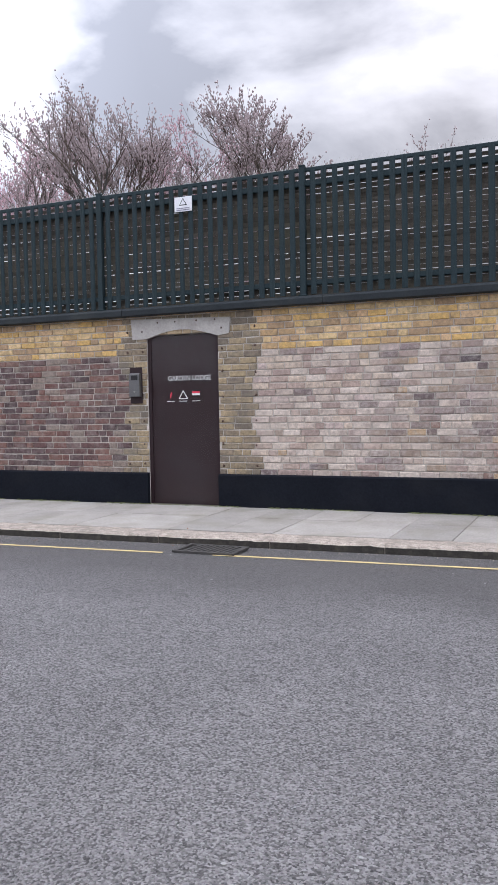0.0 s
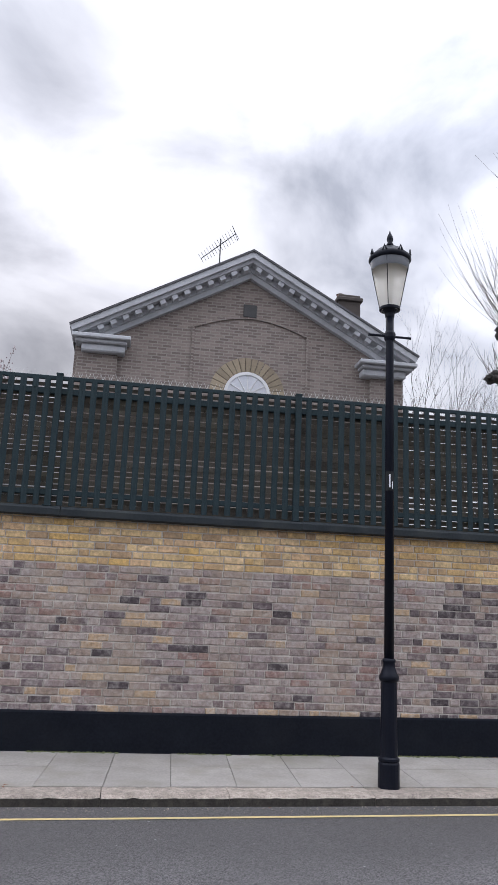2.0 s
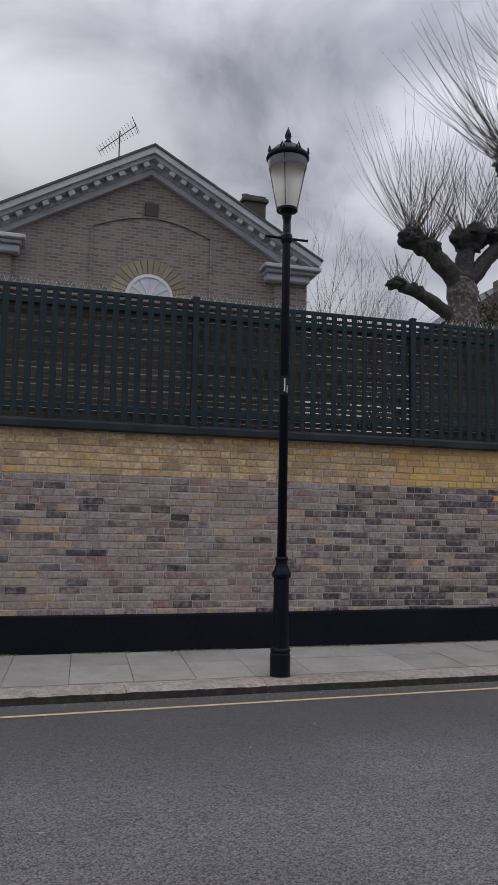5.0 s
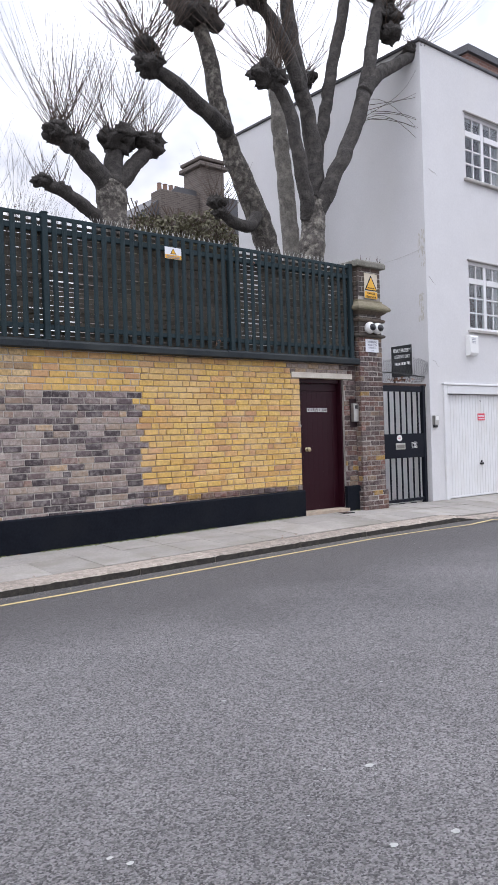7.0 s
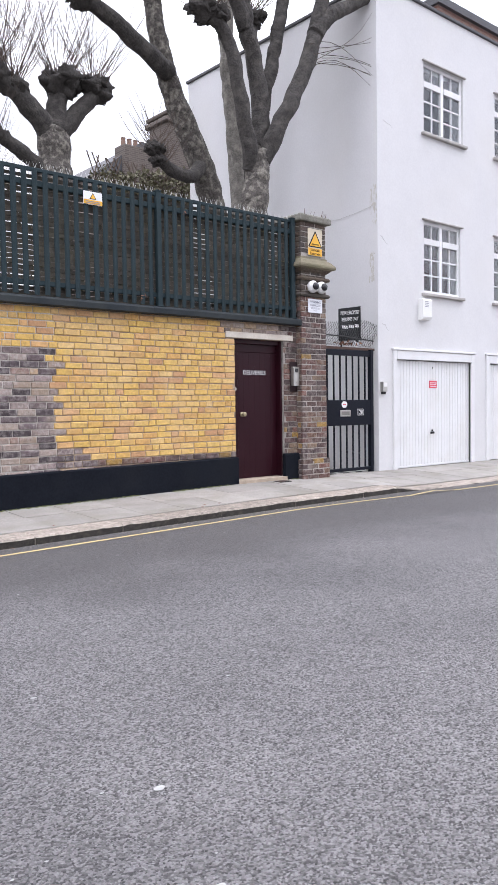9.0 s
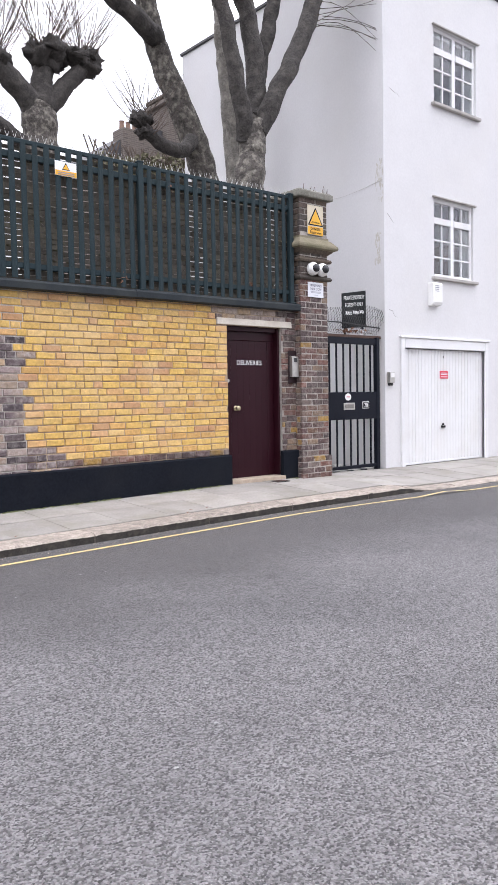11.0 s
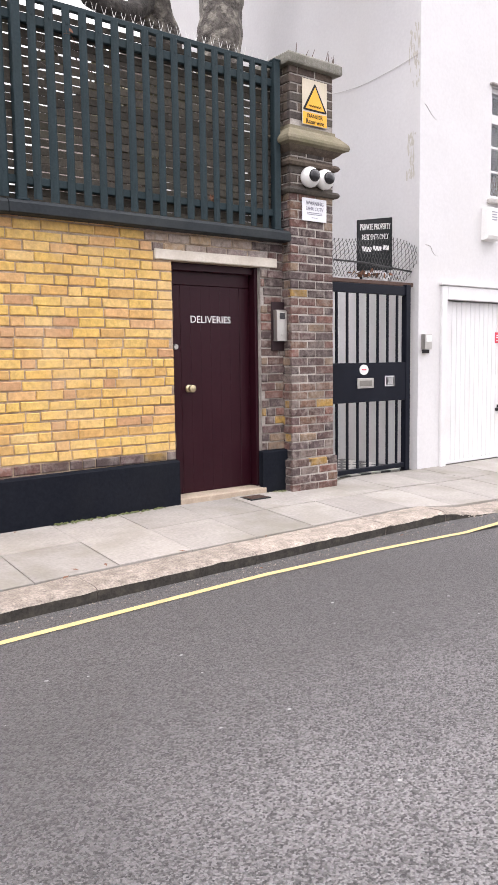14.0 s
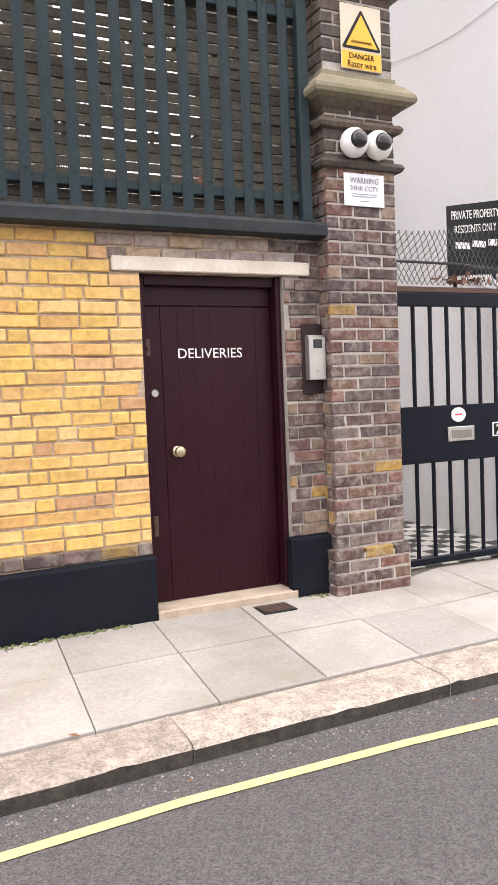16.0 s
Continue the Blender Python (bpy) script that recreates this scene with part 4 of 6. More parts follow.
def intercom(x, y, z, w, h, label, board=True, metal=None):
    t = thing("intercom", (x, y, z), label, "intercom")
    if board:
        part("back_board", Shape().soft(x - 0.04, x + w - 0.01, y, y + 0.014, z - 0.09, z + h + 0.075, 0.003), PLUM, t, "dark painted wooden backing board")
    b = Shape().prism([(y - 0.055, z), (y, z), (y, z + h), (y - 0.035, z + h), (y - 0.055, z + h - 0.02)], 0, x - 0.02, x + w - 0.02)
    part("housing", b, metal or STEEL, t)
    part("screen", Shape().soft(x + 0.012, x + w - 0.045, y - 0.058, y - 0.054, z + h * 0.7, z + h * 0.9, 0.002), BLACK_PLASTIC, t, "black camera window")
    part("button", Shape().tube([(x + w / 2 - 0.02, y - 0.055, z + 0.06), (x + w / 2 - 0.02, y - 0.06, z + 0.06)], [0.012, 0.01], 12), STEEL, t)


intercom(10.612, 8.702, 1.58, 0.122, 0.29, "brushed steel intercom on a dark board beside the deliveries door")
intercom(-5.23, 8.702, 1.47, 0.15, 0.30, "dull steel intercom on a dark board beside the garden door", metal=surface("dull_dark_steel", (0.10, 0.10, 0.10), (0.17, 0.17, 0.17), rough=0.45, metal=0.6, bump=0.05))

# ---- garden door ----
door = thing("door_2", (-4.52, 8.8, 0.08), "closed brown plum door behind clear sheet under a flat arch", "door", kind="structure")
arch = [(-5.02, 0.085), (-4.02, 0.085), (-4.02, 2.20)] + [(-4.02 - i * 0.1, 2.20 + 0.10 * math.sin(math.pi * i / 10)) for i in range(1, 10)] + [(-5.02, 2.20)]
part("leaf", Shape().prism(arch, 1, 8.765, 8.82), PLUM, door)
inner = [(-4.99 + (p[0] + 5.02) * 0.94, 0.11 + (p[1] - 0.085) * 0.98) for p in arch]
part("clear_sheet", Shape().prism(inner, 1, 8.750, 8.755), PERSPEX, door, "clear plastic sheet screwed over the leaf")
s = Shape()
for a, b, c, d in ((-5.02, -4.975, 0.085, 2.2), (-4.065, -4.02, 0.085, 2.2)):
    s.box(a, b, 8.745, 8.80, c, d)
part("door_frame", s, PLUM, door)
part("lettering", LETTERS["lodge"], LETTER_WHITE, door, "white serif capitals reading GARDEN LODGE")
for i, x in enumerate((-4.70, -4.52, -4.34)):
    part("symbol_bar", Shape().box(x - 0.055, x + 0.055, 8.739, 8.743, 1.395, 1.403), LETTER_WHITE, door)
part("symbol", Shape().prism([(-4.71, 1.44), (-4.695, 1.44), (-4.68, 1.50), (-4.69, 1.52), (-4.71, 1.47)], 1, 8.739, 8.743), SIGN_RED, door)
tri = Shape()
for p, q in (((-4.58, 1.43), (-4.46, 1.43)), ((-4.46, 1.43), (-4.52, 1.53)), ((-4.52, 1.53), (-4.58, 1.43))):
    tri.tube([(p[0], 8.741, p[1]), (q[0], 8.741, q[1])], 0.006, 4)
part("symbol", tri, LETTER_WHITE, door)
part("symbol", Shape().box(-4.395, -4.285, 8.739, 8.743, 1.495, 1.52), SIGN_RED, door)
part("symbol", Shape().box(-4.395, -4.285, 8.739, 8.743, 1.47, 1.494), LETTER_WHITE, door)
lin = [(-5.22, 2.20), (-5.02, 2.20)] + [(-5.02 + i * 0.1, 2.20 + 0.10 * math.sin(math.pi * i / 10)) for i in range(1, 10)] + [(-4.02, 2.2), (-3.86, 2.22), (-3.84, 2.42), (-5.24, 2.46)]
solid("door_surround", Shape().prism(lin, 1, 8.708, 8.80), CEMENT, "patched pale cement lintel over the garden door", "lintel")
s = Shape()
for x in (-5.30, -5.08, -3.96, -3.52):
    for z in (0.6, 0.85, 1.15, 1.45, 1.75, 2.05, 2.3):
        if not (x < -5.05 and 1.4 < z < 1.9):
            s.tube([(x + rnd.uniform(-0.01, 0.01), 8.722, z + rnd.uniform(-0.03, 0.03)), (x, 8.704, z)], [0.013, 0.01], 6)
for x in (-4.85, -4.6, -4.3, -4.05):
    s.tube([(x, 8.71, 2.40), (x, 8.700, 2.40)], [0.013, 0.01], 6)
solid("wall_plugs", s, RUST, "dark wall plugs around the garden door", "wall fixing", kind="stuff")

# ---- gate pier ----
pier = thing("gate_pier", (11.0, 8.87, 0.15), "tall sooty brick gate pier with stone bands and cap", "pier")
part("core", Shape().box(10.738, 11.262, 8.607, 9.13, 0.05, 4.07), GREY_MORTAR, pier)
part("plinth_core", Shape().box(10.70, 11.285, 8.566, 9.15, 0.05, 0.415), GREY_MORTAR, pier)
PIER_BRICKS = []


def pier_brick(kind, x0, x1, z0, z1, y):
    s = Shape().brick(0, x1 - x0, 0, z1 - z0, 0, 0.03, rnd, wear=0.003)
    key = (kind, round(x1 - x0, 2))
    PIER_BRICKS.append((kind, key, s, x0, y, z0))


c = 0
z = 0.14
while z < 4.03:
    kind = "dark" if z < 2.93 else "soot"
    y, x0, x1 = (8.56, 10.69, 11.29) if z < 0.40 else (8.60, 10.725, 11.275)
    cuts = [0.215, 0.215, 0.12] if c % 2 else [0.106, 0.215, 0.229]
    if not (3.35 < z < 3.53):
        x = x0
        for i, w in enumerate(cuts):
            e = x1 if i == len(cuts) - 1 else x + w * (x1 - x0) / 0.55
            pier_brick(kind, x, e - 0.013, z, z + COURSE - 0.011, y)
            x = e
    z += COURSE
    c += 1
# side courses, joined
s1, s2 = Shape(), Shape()
z, c = 0.14, 0
while z < 4.03:
    off = 0.035 if z < 0.4 else 0.0
    for s, sx, d in ((s1 if z < 2.93 else s2, 10.725 - off, 1), (s1 if z < 2.93 else s2, 11.275 + off * 0.4, -1)):
        y = 8.612 - off
        for w in ([0.215, 0.104, 0.215] if c % 2 else [0.104, 0.215, 0.215]):
            q = Shape().brick(0, w - 0.011, 0, COURSE - 0.011, 0, 0.03, rnd)
            for vx, vy, vz in q.v:
                s.v.append((sx + d * vy, (y + vx), z + vz))
            o = len(s.v) - len(q.v)
            s.f += [tuple(i + o for i in (f[::-1] if d > 0 else f)) for f in q.f]
            y += w
    z += COURSE
    c += 1
part("side_brickwork", s1, DARK_BRICK, pier, kind="stuff")
part("side_brickwork", s2, SOOT_BRICK, pier, kind="stuff")


def ring(x0, x1, y0, y1, prof, material, name, label):
    """A moulding that runs round the pier: prof is (outset, height) from below."""
    s = Shape()
    n = len(prof)
    for o, z in prof:
        s.v += [(x0 - o, y0 - o, z), (x1 + o, y0 - o, z), (x1 + o, y1 + o, z), (x0 - o, y1 + o, z)]
    for i in range(n - 1):
        for k in range(4):
            k2 = (k + 1) % 4
            s.f.append((i * 4 + k, i * 4 + k2, i * 4 + 4 + k2, i * 4 + 4 + k))
    s.f += [(3, 2, 1, 0), tuple(range(4 * n - 4, 4 * n))]
    part(name, s, material, pier, label)


B = (10.725, 11.275, 8.60, 9.14)
ring(*B, [(0.0, 2.935), (0.03, 2.94), (0.045, 2.965), (0.03, 2.99), (0.0, 3.0)], SOOT_BRICK, "string_course", "black rounded brick string course")
ring(*B, [(0.0, 3.185), (0.03, 3.19), (0.045, 3.215), (0.03, 3.24), (0.0, 3.25)], SOOT_BRICK, "string_course", "black rounded brick string course")
ring(*B, [(0.0, 3.31), (0.035, 3.335), (0.06, 3.36)], SOOT_BRICK, "corbel", "")
ring(*B, [(0.06, 3.36), (0.105, 3.375), (0.112, 3.40), (0.105, 3.425), (0.045, 3.49), (0.012, 3.515), (0.008, 3.545)], SANDSTONE, "stone_band", "mossy weathered sandstone moulding")
ring(*B, [(0.02, 4.065), (0.055, 4.07), (0.06, 4.085), (0.058, 4.15), (0.03, 4.175), (-0.1, 4.185)], surface("mossy_cap_stone", (0.11, 0.105, 0.085), (0.26, 0.25, 0.215), scale=7, fine=60, rough=0.93, bump=0.6, stain=(0.07, 0.07, 0.045), stain_scale=5, stain_amount=0.7), "cap", "grey stone cap slab")
for i in range(12):
    x, y = rnd.uniform(10.72, 11.3), rnd.choice([8.58, 9.1])
    s = Shape().tube([(x, y, 4.17), (x + rnd.uniform(-0.03, 0.03), y - 0.01, 4.17 + rnd.uniform(0.05, 0.11))], [0.005, 0.002], 4)
    part("spike", s, RUST, pier, "rusty iron spike")


# a camera dome that looks like an eye; it gives no light
def dome_camera(x):
    t = thing("security_light", (x, 8.56, 3.08), "round white camera dome with a dark glass eye on the pier", "security light", "pair of round lights")
    part("housing", Shape().ball((x, 8.535, 3.085), 0.094, 22, 14, (1, 0.9, 1)), WHITE_PLASTIC, t, smooth=True)
    d = Vector((-0.12, -0.96, 0.02)).normalized()
    c0 = Vector((x, 8.535, 3.085))
    part("lens", Shape().tube([c0 + d * 0.05, c0 + d * 0.084, c0 + d * 0.098, c0 + d * 0.104], [0.056, 0.056, 0.044, 0.012], 20), BLACK_PLASTIC, t, "dark glass lens", smooth=True)
    part("bracket", Shape().tube([(x, 8.62, 3.085), (x, 8.57, 3.085)], 0.05, 14), WHITE_PLASTIC, t)


dome_camera(10.912)
dome_camera(11.098)
t = thing("razor_wire_sign", (11.025, 8.588, 3.57), "cream and yellow danger sign with a black triangle", "sign")
part("plate", Shape().soft(10.87, 11.18, 8.588, 8.596, 3.57, 3.98, 0.003), SIGN_CREAM, t)
part("lower_panel", Shape().box(10.876, 11.174, 8.586, 8.588, 3.576, 3.685), SIGN_YELLOW, t, "yellow lower panel")
part("triangle", Shape().prism([(10.885, 3.70), (11.165, 3.70), (11.17, 3.712), (11.03, 3.945), (11.02, 3.945), (10.88, 3.712)], 1, 8.584, 8.5875), SIGN_BLACK, t)
part("triangle_face", Shape().prism([(10.905, 3.716), (11.145, 3.716), (11.025, 3.918)], 1, 8.582, 8.5838), SIGN_YELLOW, t)
s = Shape()
for i in range(7):
    x = 10.955 + i * 0.022
    s.tube([(x - 0.012, 8.580, 3.735), (x, 8.580, 3.752), (x + 0.012, 8.580, 3.735)], 0.003, 4)
part("wire_symbol", s, SIGN_BLACK, t)
for k in ("danger", "razor"):
    part("lettering", LETTERS[k], SIGN_BLACK, t)
t = thing("camera_notice", (11.015, 8.588, 2.70), "white notice plate with grey capitals on the pier", "sign")
part("plate", Shape().soft(10.86, 11.17, 8.588, 8.594, 2.70, 2.91, 0.002), SIGN_WHITE, t)
for k in ("warning", "cctv"):
    part("lettering", LETTERS[k], SIGN_GREY, t)
for z in (2.775, 2.76, 2.73):
    part("print_line", Shape().box(10.92 if z > 2.74 else 10.98, 11.11 if z > 2.74 else 11.05, 8.5855, 8.588, z, z + 0.005), SIGN_GREY, t)

# ---- passage gate ----
gate = thing("metal_gate", (12.02, 8.95, 0.13), "closed black barred metal gate with a letter plate", "gate")
for n, b in {"top_rail": (11.285, 12.76, 2.10, 2.20), "bottom_rail": (11.285, 12.70, 0.165, 0.215)}.items():
    part(n, Shape().soft(b[0], b[1], 8.925, 8.975, b[2], b[3], 0.005), CAST_IRON, gate)
part("stile", Shape().soft(12.69, 12.765, 8.91, 8.985, 0.125, 2.22, 0.006), CAST_IRON, gate)
part("stile", Shape().soft(11.285, 11.34, 8.925, 8.975, 0.16, 2.10, 0.006), CAST_IRON, gate)
for i in range(8):
    x = 11.49 + i * 0.1555
    part("bar", Shape().soft(x - 0.0125, x + 0.0125, 8.937, 8.963, 0.2, 2.11, 0.004), CAST_IRON, gate)
pl = part("lock_panel", Shape().soft(11.30, 12.70, 8.918, 8.934, 0.935, 1.36, 0.004), CAST_IRON, gate, "black sheet steel panel")
part("letter_plate", Shape().soft(11.915, 12.165, 8.905, 8.92, 1.085, 1.195, 0.004), STEEL, pl, "steel letter plate")
part("letter_flap", Shape().soft(11.945, 12.135, 8.900, 8.907, 1.11, 1.17, 0.003), surface("tarnished_steel", (0.2, 0.19, 0.17), (0.3, 0.29, 0.26), rough=0.45, metal=0.7, bump=0.05), pl)
s = Shape()
for i in range(20):
    a = 2 * math.pi * i / 20
    s.v.append((12.02 + 0.068 * math.cos(a), 8.912, 1.285 + 0.055 * math.sin(a)))
    s.v.append((12.02 + 0.068 * math.cos(a), 8.918, 1.285 + 0.055 * math.sin(a)))
s.f = [tuple(range(38, -1, -2))] + [(2 * i, 2 * ((i + 1) % 20), 2 * ((i + 1) % 20) + 1, 2 * i + 1) for i in range(20)]
part("oval_plate", s, WHITE_PLASTIC, pl, "white oval sticker")
part("oval_print", Shape().box(11.985, 12.05, 8.909, 8.912, 1.28, 1.292), SIGN_RED, pl)
part("number_plate", Shape().soft(12.35, 12.50, 8.912, 8.918, 1.10, 1.21, 0.004), WHITE_PLASTIC, pl)
part("number_ground", Shape().box(12.36, 12.49, 8.909, 8.912, 1.11, 1.20), SIGN_BLACK, pl)
num = LETTERS["number"]
num.v = [(v[0], v[1] - 0.008, v[2]) for v in num.v]
part("number", num, LETTER_WHITE, pl)
t = thing("property_sign", (12.4, 9.12, 2.4), "black property sign with white capitals behind the mesh", "sign")
part("plate", Shape().prism([(12.13, 2.36), (12.68, 2.40), (12.68, 2.985), (12.13, 2.90)], 1, 9.12, 9.135), SIGN_BLACK, t)
for k in ("private", "residents"):
    q = LETTERS[k]
    q.v = [(v[0], v[1], v[2] + (v[0] - 12.4) * 0.12) for v in q.v]
    part("lettering", q, LETTER_WHITE, t)
for a, b in ((12.2, 12.34), (12.37, 12.5), (12.53, 12.62)):
    part("print_line", Shape().box(a, b, 9.114, 9.12, 2.60 + (a - 12.4) * 0.12, 2.65 + (a - 12.4) * 0.12), LETTER_WHITE, t)
for a in (12.2, 12.6):
    part("support", Shape().soft(a, a + 0.025, 9.135, 9.16, 2.2, 2.5, 0.003), CAST_IRON, t)
t = thing("wire_mesh_guard", (12.1, 9.0, 2.25), "bent galvanised diamond mesh guard above the gate", "wire mesh")
s = Shape()
for d in (-1, 1):
    x = 10.9
    while x < 13.3:
        pts = []
        for i in range(9):
            zz = 2.27 + i * 0.05
            xx = x + d * 0.03 * i
            if 11.29 < xx < 12.86:
                pts.append((xx, 8.99 - 0.012 * i + 0.03 * math.sin(7 * xx + i * 0.6), zz + 0.04 * math.sin(4.2 * xx) * (i / 8)))
        if len(pts) > 2:
            s.tube(pts, 0.0032, 3, cap=False)
        x += 0.052
part("mesh", s, WIRE, t)
part("mesh_bar", Shape().tube([(11.28, 9.0, 2.44), (12.1, 8.985, 2.43), (12.87, 9.0, 2.38)], 0.011, 8), WIRE, t)
part("board", Shape().soft(11.28, 12.86, 8.96, 9.10, 2.205, 2.25, 0.006), RUST, t, "dark rusty board under the mesh")
part("bundle", Shape().ball((12.4, 9.09, 2.29), 0.11, 14, 8, (1.9, 0.8, 0.75), 0.35), WHITE_RENDER, t, "crumpled pale wrapping caught in the mesh")
s = Shape()
for i in range(26):
    c0 = Vector((rnd.gauss(12.15, 0.16), 8.97 + rnd.uniform(-0.03, 0.05), 2.285 + abs(rnd.gauss(0, 0.03))))
    a, b = Vector((rnd.uniform(-1, 1), rnd.uniform(-1, 1), rnd.uniform(-1, 1))).normalized() * 0.035, Vector((rnd.uniform(-1, 1), rnd.uniform(-1, 1), rnd.uniform(-1, 1))).normalized() * 0.022
    s.add([c0 - a, c0 + b, c0 + a, c0 - b + Vector((0, 0, 0.006))], [(0, 1, 2, 3)])
solid("dead_leaves", s, DRY_LEAF, "dry brown leaves caught above the gate", "leaves", kind="stuff")
s, q = Shape(), Shape()
for i in range(10):
    for k in range(67):
        (s if (i + k) % 2 else q).soft(11.27 + i * 0.16, 11.27 + i * 0.16 + 0.156, 9.0 + k * 0.16, 9.0 + k * 0.16 + 0.156, 0.08, 0.135, 0.003)
solid("passage_floor", s, TILE_BLACK, "black and white chequered tiles in the passage", "floor")
solid("passage_floor_light", q, TILE_WHITE, "white tiles of the chequered passage floor", "floor")
solid("passage_wall", Shape().box(11.0, 11.25, 9.15, 20, 0, 1.6), WHITE_RENDER, "white rendered garden side wall of the passage", "wall")
solid("passage_end", Shape().box(11.25, 12.87, 19.8, 20.0, 0, 2.2), WHITE_RENDER, "white rendered wall closing the passage", "wall")

# ---- white building ----
STREAK = surface("damp_streak", (0.42, 0.395, 0.33), (0.60, 0.58, 0.53), scale=14, fine=60, rough=0.9, bump=0.2)


def streak(y0, z0, w, h):
    """Ragged flakes of damp that run down the wall."""
    s = Shape()
    for i in range(46):
        y, z = y0 + rnd.gauss(0, w / 2), z0 + h * rnd.random()
        if y < 8.90:
            continue
        a, b = rnd.uniform(0.004, 0.014), rnd.uniform(0.015, 0.07)
        s.add([(12.8685 - 0.00005 * i, y + a * math.cos(k * 1.047) * rnd.uniform(0.5, 1.2), z + b * math.sin(k * 1.047) * rnd.uniform(0.5, 1.2)) for k in range(6)], [tuple(range(6))])
    return s


bld = thing("white_building", (17.4, 11.6, 0.1), "three storey white rendered mews building with two garages", "building")
WINS = [(14.17, 15.33, 3.31, 4.63), (14.18, 15.42, 6.21, 7.47), (16.50, 17.66, 3.31, 4.63), (16.52, 17.76, 6.21, 7.47)]
GARS = [(13.35, 15.66, 0.05, 2.075), (16.30, 18.61, 0.05, 2.075)]
part("front_wall", pierced(12.87, 22, -0.05, 8.44, 8.89, 9.15, WINS + GARS), WHITE_RENDER, bld)
part("side_wall", Shape().box(12.87, 13.1, 9.15, 14.25, -0.05, 8.44), WHITE_RENDER, bld)
for y0, z0, w, h in ((8.98, 4.4, 0.10, 0.65), (9.02, 3.4, 0.06, 0.5)):
    part("damp_stain", streak(y0, z0, w, h), STREAK, bld, "brown green damp streaks")
part("back_wall", Shape().box(13.1, 22, 14.0, 14.25, -0.05, 8.44), WHITE_RENDER, bld)
part("end_wall", Shape().box(21.8, 22, 9.15, 14.0, -0.05, 8.44), WHITE_RENDER, bld)
part("roof", Shape().box(13.1, 21.8, 9.15, 14.0, 8.1, 8.25), SLATE, bld)
# floor slabs, their dark colour standing in for unlit rooms
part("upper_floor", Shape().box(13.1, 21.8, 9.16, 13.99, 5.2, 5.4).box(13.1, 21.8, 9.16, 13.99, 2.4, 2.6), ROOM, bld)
part("parapet_coping", Shape().soft(12.83, 22.04, 8.85, 9.2, 8.44, 8.50, 0.01).soft(12.83, 13.13, 9.205, 14.29, 8.44, 8.50, 0.01), SLATE, bld, "dark slate parapet coping")
for x0, x1, z0, z1 in WINS:
    s = Shape()
    y0, y1 = 8.93, 8.985
    s.soft(x0, x0 + 0.06, y0, y1, z0, z1, 0.004).soft(x1 - 0.06, x1, y0, y1, z0, z1, 0.004)
    s.soft(x0 + 0.06, x1 - 0.06, y0, y1, z0, z0 + 0.06, 0.004).soft(x0 + 0.06, x1 - 0.06, y0, y1, z1 - 0.06, z1, 0.004)
    cx = (x0 + x1) / 2
    zt = z1 - 0.36
    s.soft(cx - 0.045, cx + 0.045, y0, y1, z0 + 0.06, z1 - 0.06, 0.004)
    s.soft(x0 + 0.06, cx - 0.045, y0, y1, zt - 0.055, zt + 0.055, 0.004).soft(cx + 0.045, x1 - 0.06, y0 - 0.012, y1, zt - 0.055, zt + 0.055, 0.004)
    for a, b in ((x0 + 0.06, cx - 0.045), (cx + 0.045, x1 - 0.06)):
        m = (a + b) / 2
        s.box(m - 0.013, m + 0.013, y0 + 0.01, y1 - 0.01, z0 + 0.06, zt - 0.04).box(m - 0.013, m + 0.013, y0 + 0.01, y1 - 0.01, zt + 0.04, z1 - 0.06)
        for i in (1, 2):
            zz = z0 + 0.06 + (zt - 0.1 - z0) * i / 3
            s.box(a, b, y0 + 0.012, y1 - 0.012, zz - 0.013, zz + 0.013)
    w = part("window", s, WHITE_PAINT, bld, "white painted casement window")
    part("sill", Shape().soft(x0 - 0.07, x1 + 0.07, 8.82, 8.955, z0 - 0.055, z0 - 0.003, 0.008), CEMENT, w, "grey weathered sill")
    part("drip_edge", Shape().soft(x0 - 0.05, x1 + 0.05, 8.845, 8.925, z1 + 0.002, z1 + 0.03, 0.006), CEMENT, w)
    for a, b in ((x0 + 0.06, cx - 0.045), (cx + 0.045, x1 - 0.06)):
        m = (a + b) / 2
        for p, q in ((a, m - 0.013), (m + 0.013, b)):
            for i in range(3):
                za, zb = z0 + 0.06 + (zt - 0.1 - z0) * i / 3, z0 + 0.06 + (zt - 0.1 - z0) * (i + 1) / 3
                pane = part("pane", Shape().box(p, q, 8.955, 8.959, za + (0.013 if i else 0), zb - (0.013 if i < 2 else 0)), PANE, w)
                pane.visible_shadow = False
            pane = part("pane", Shape().box(p, q, 8.955, 8.959, zt + 0.04, z1 - 0.06), PANE, w)
            pane.visible_shadow = False
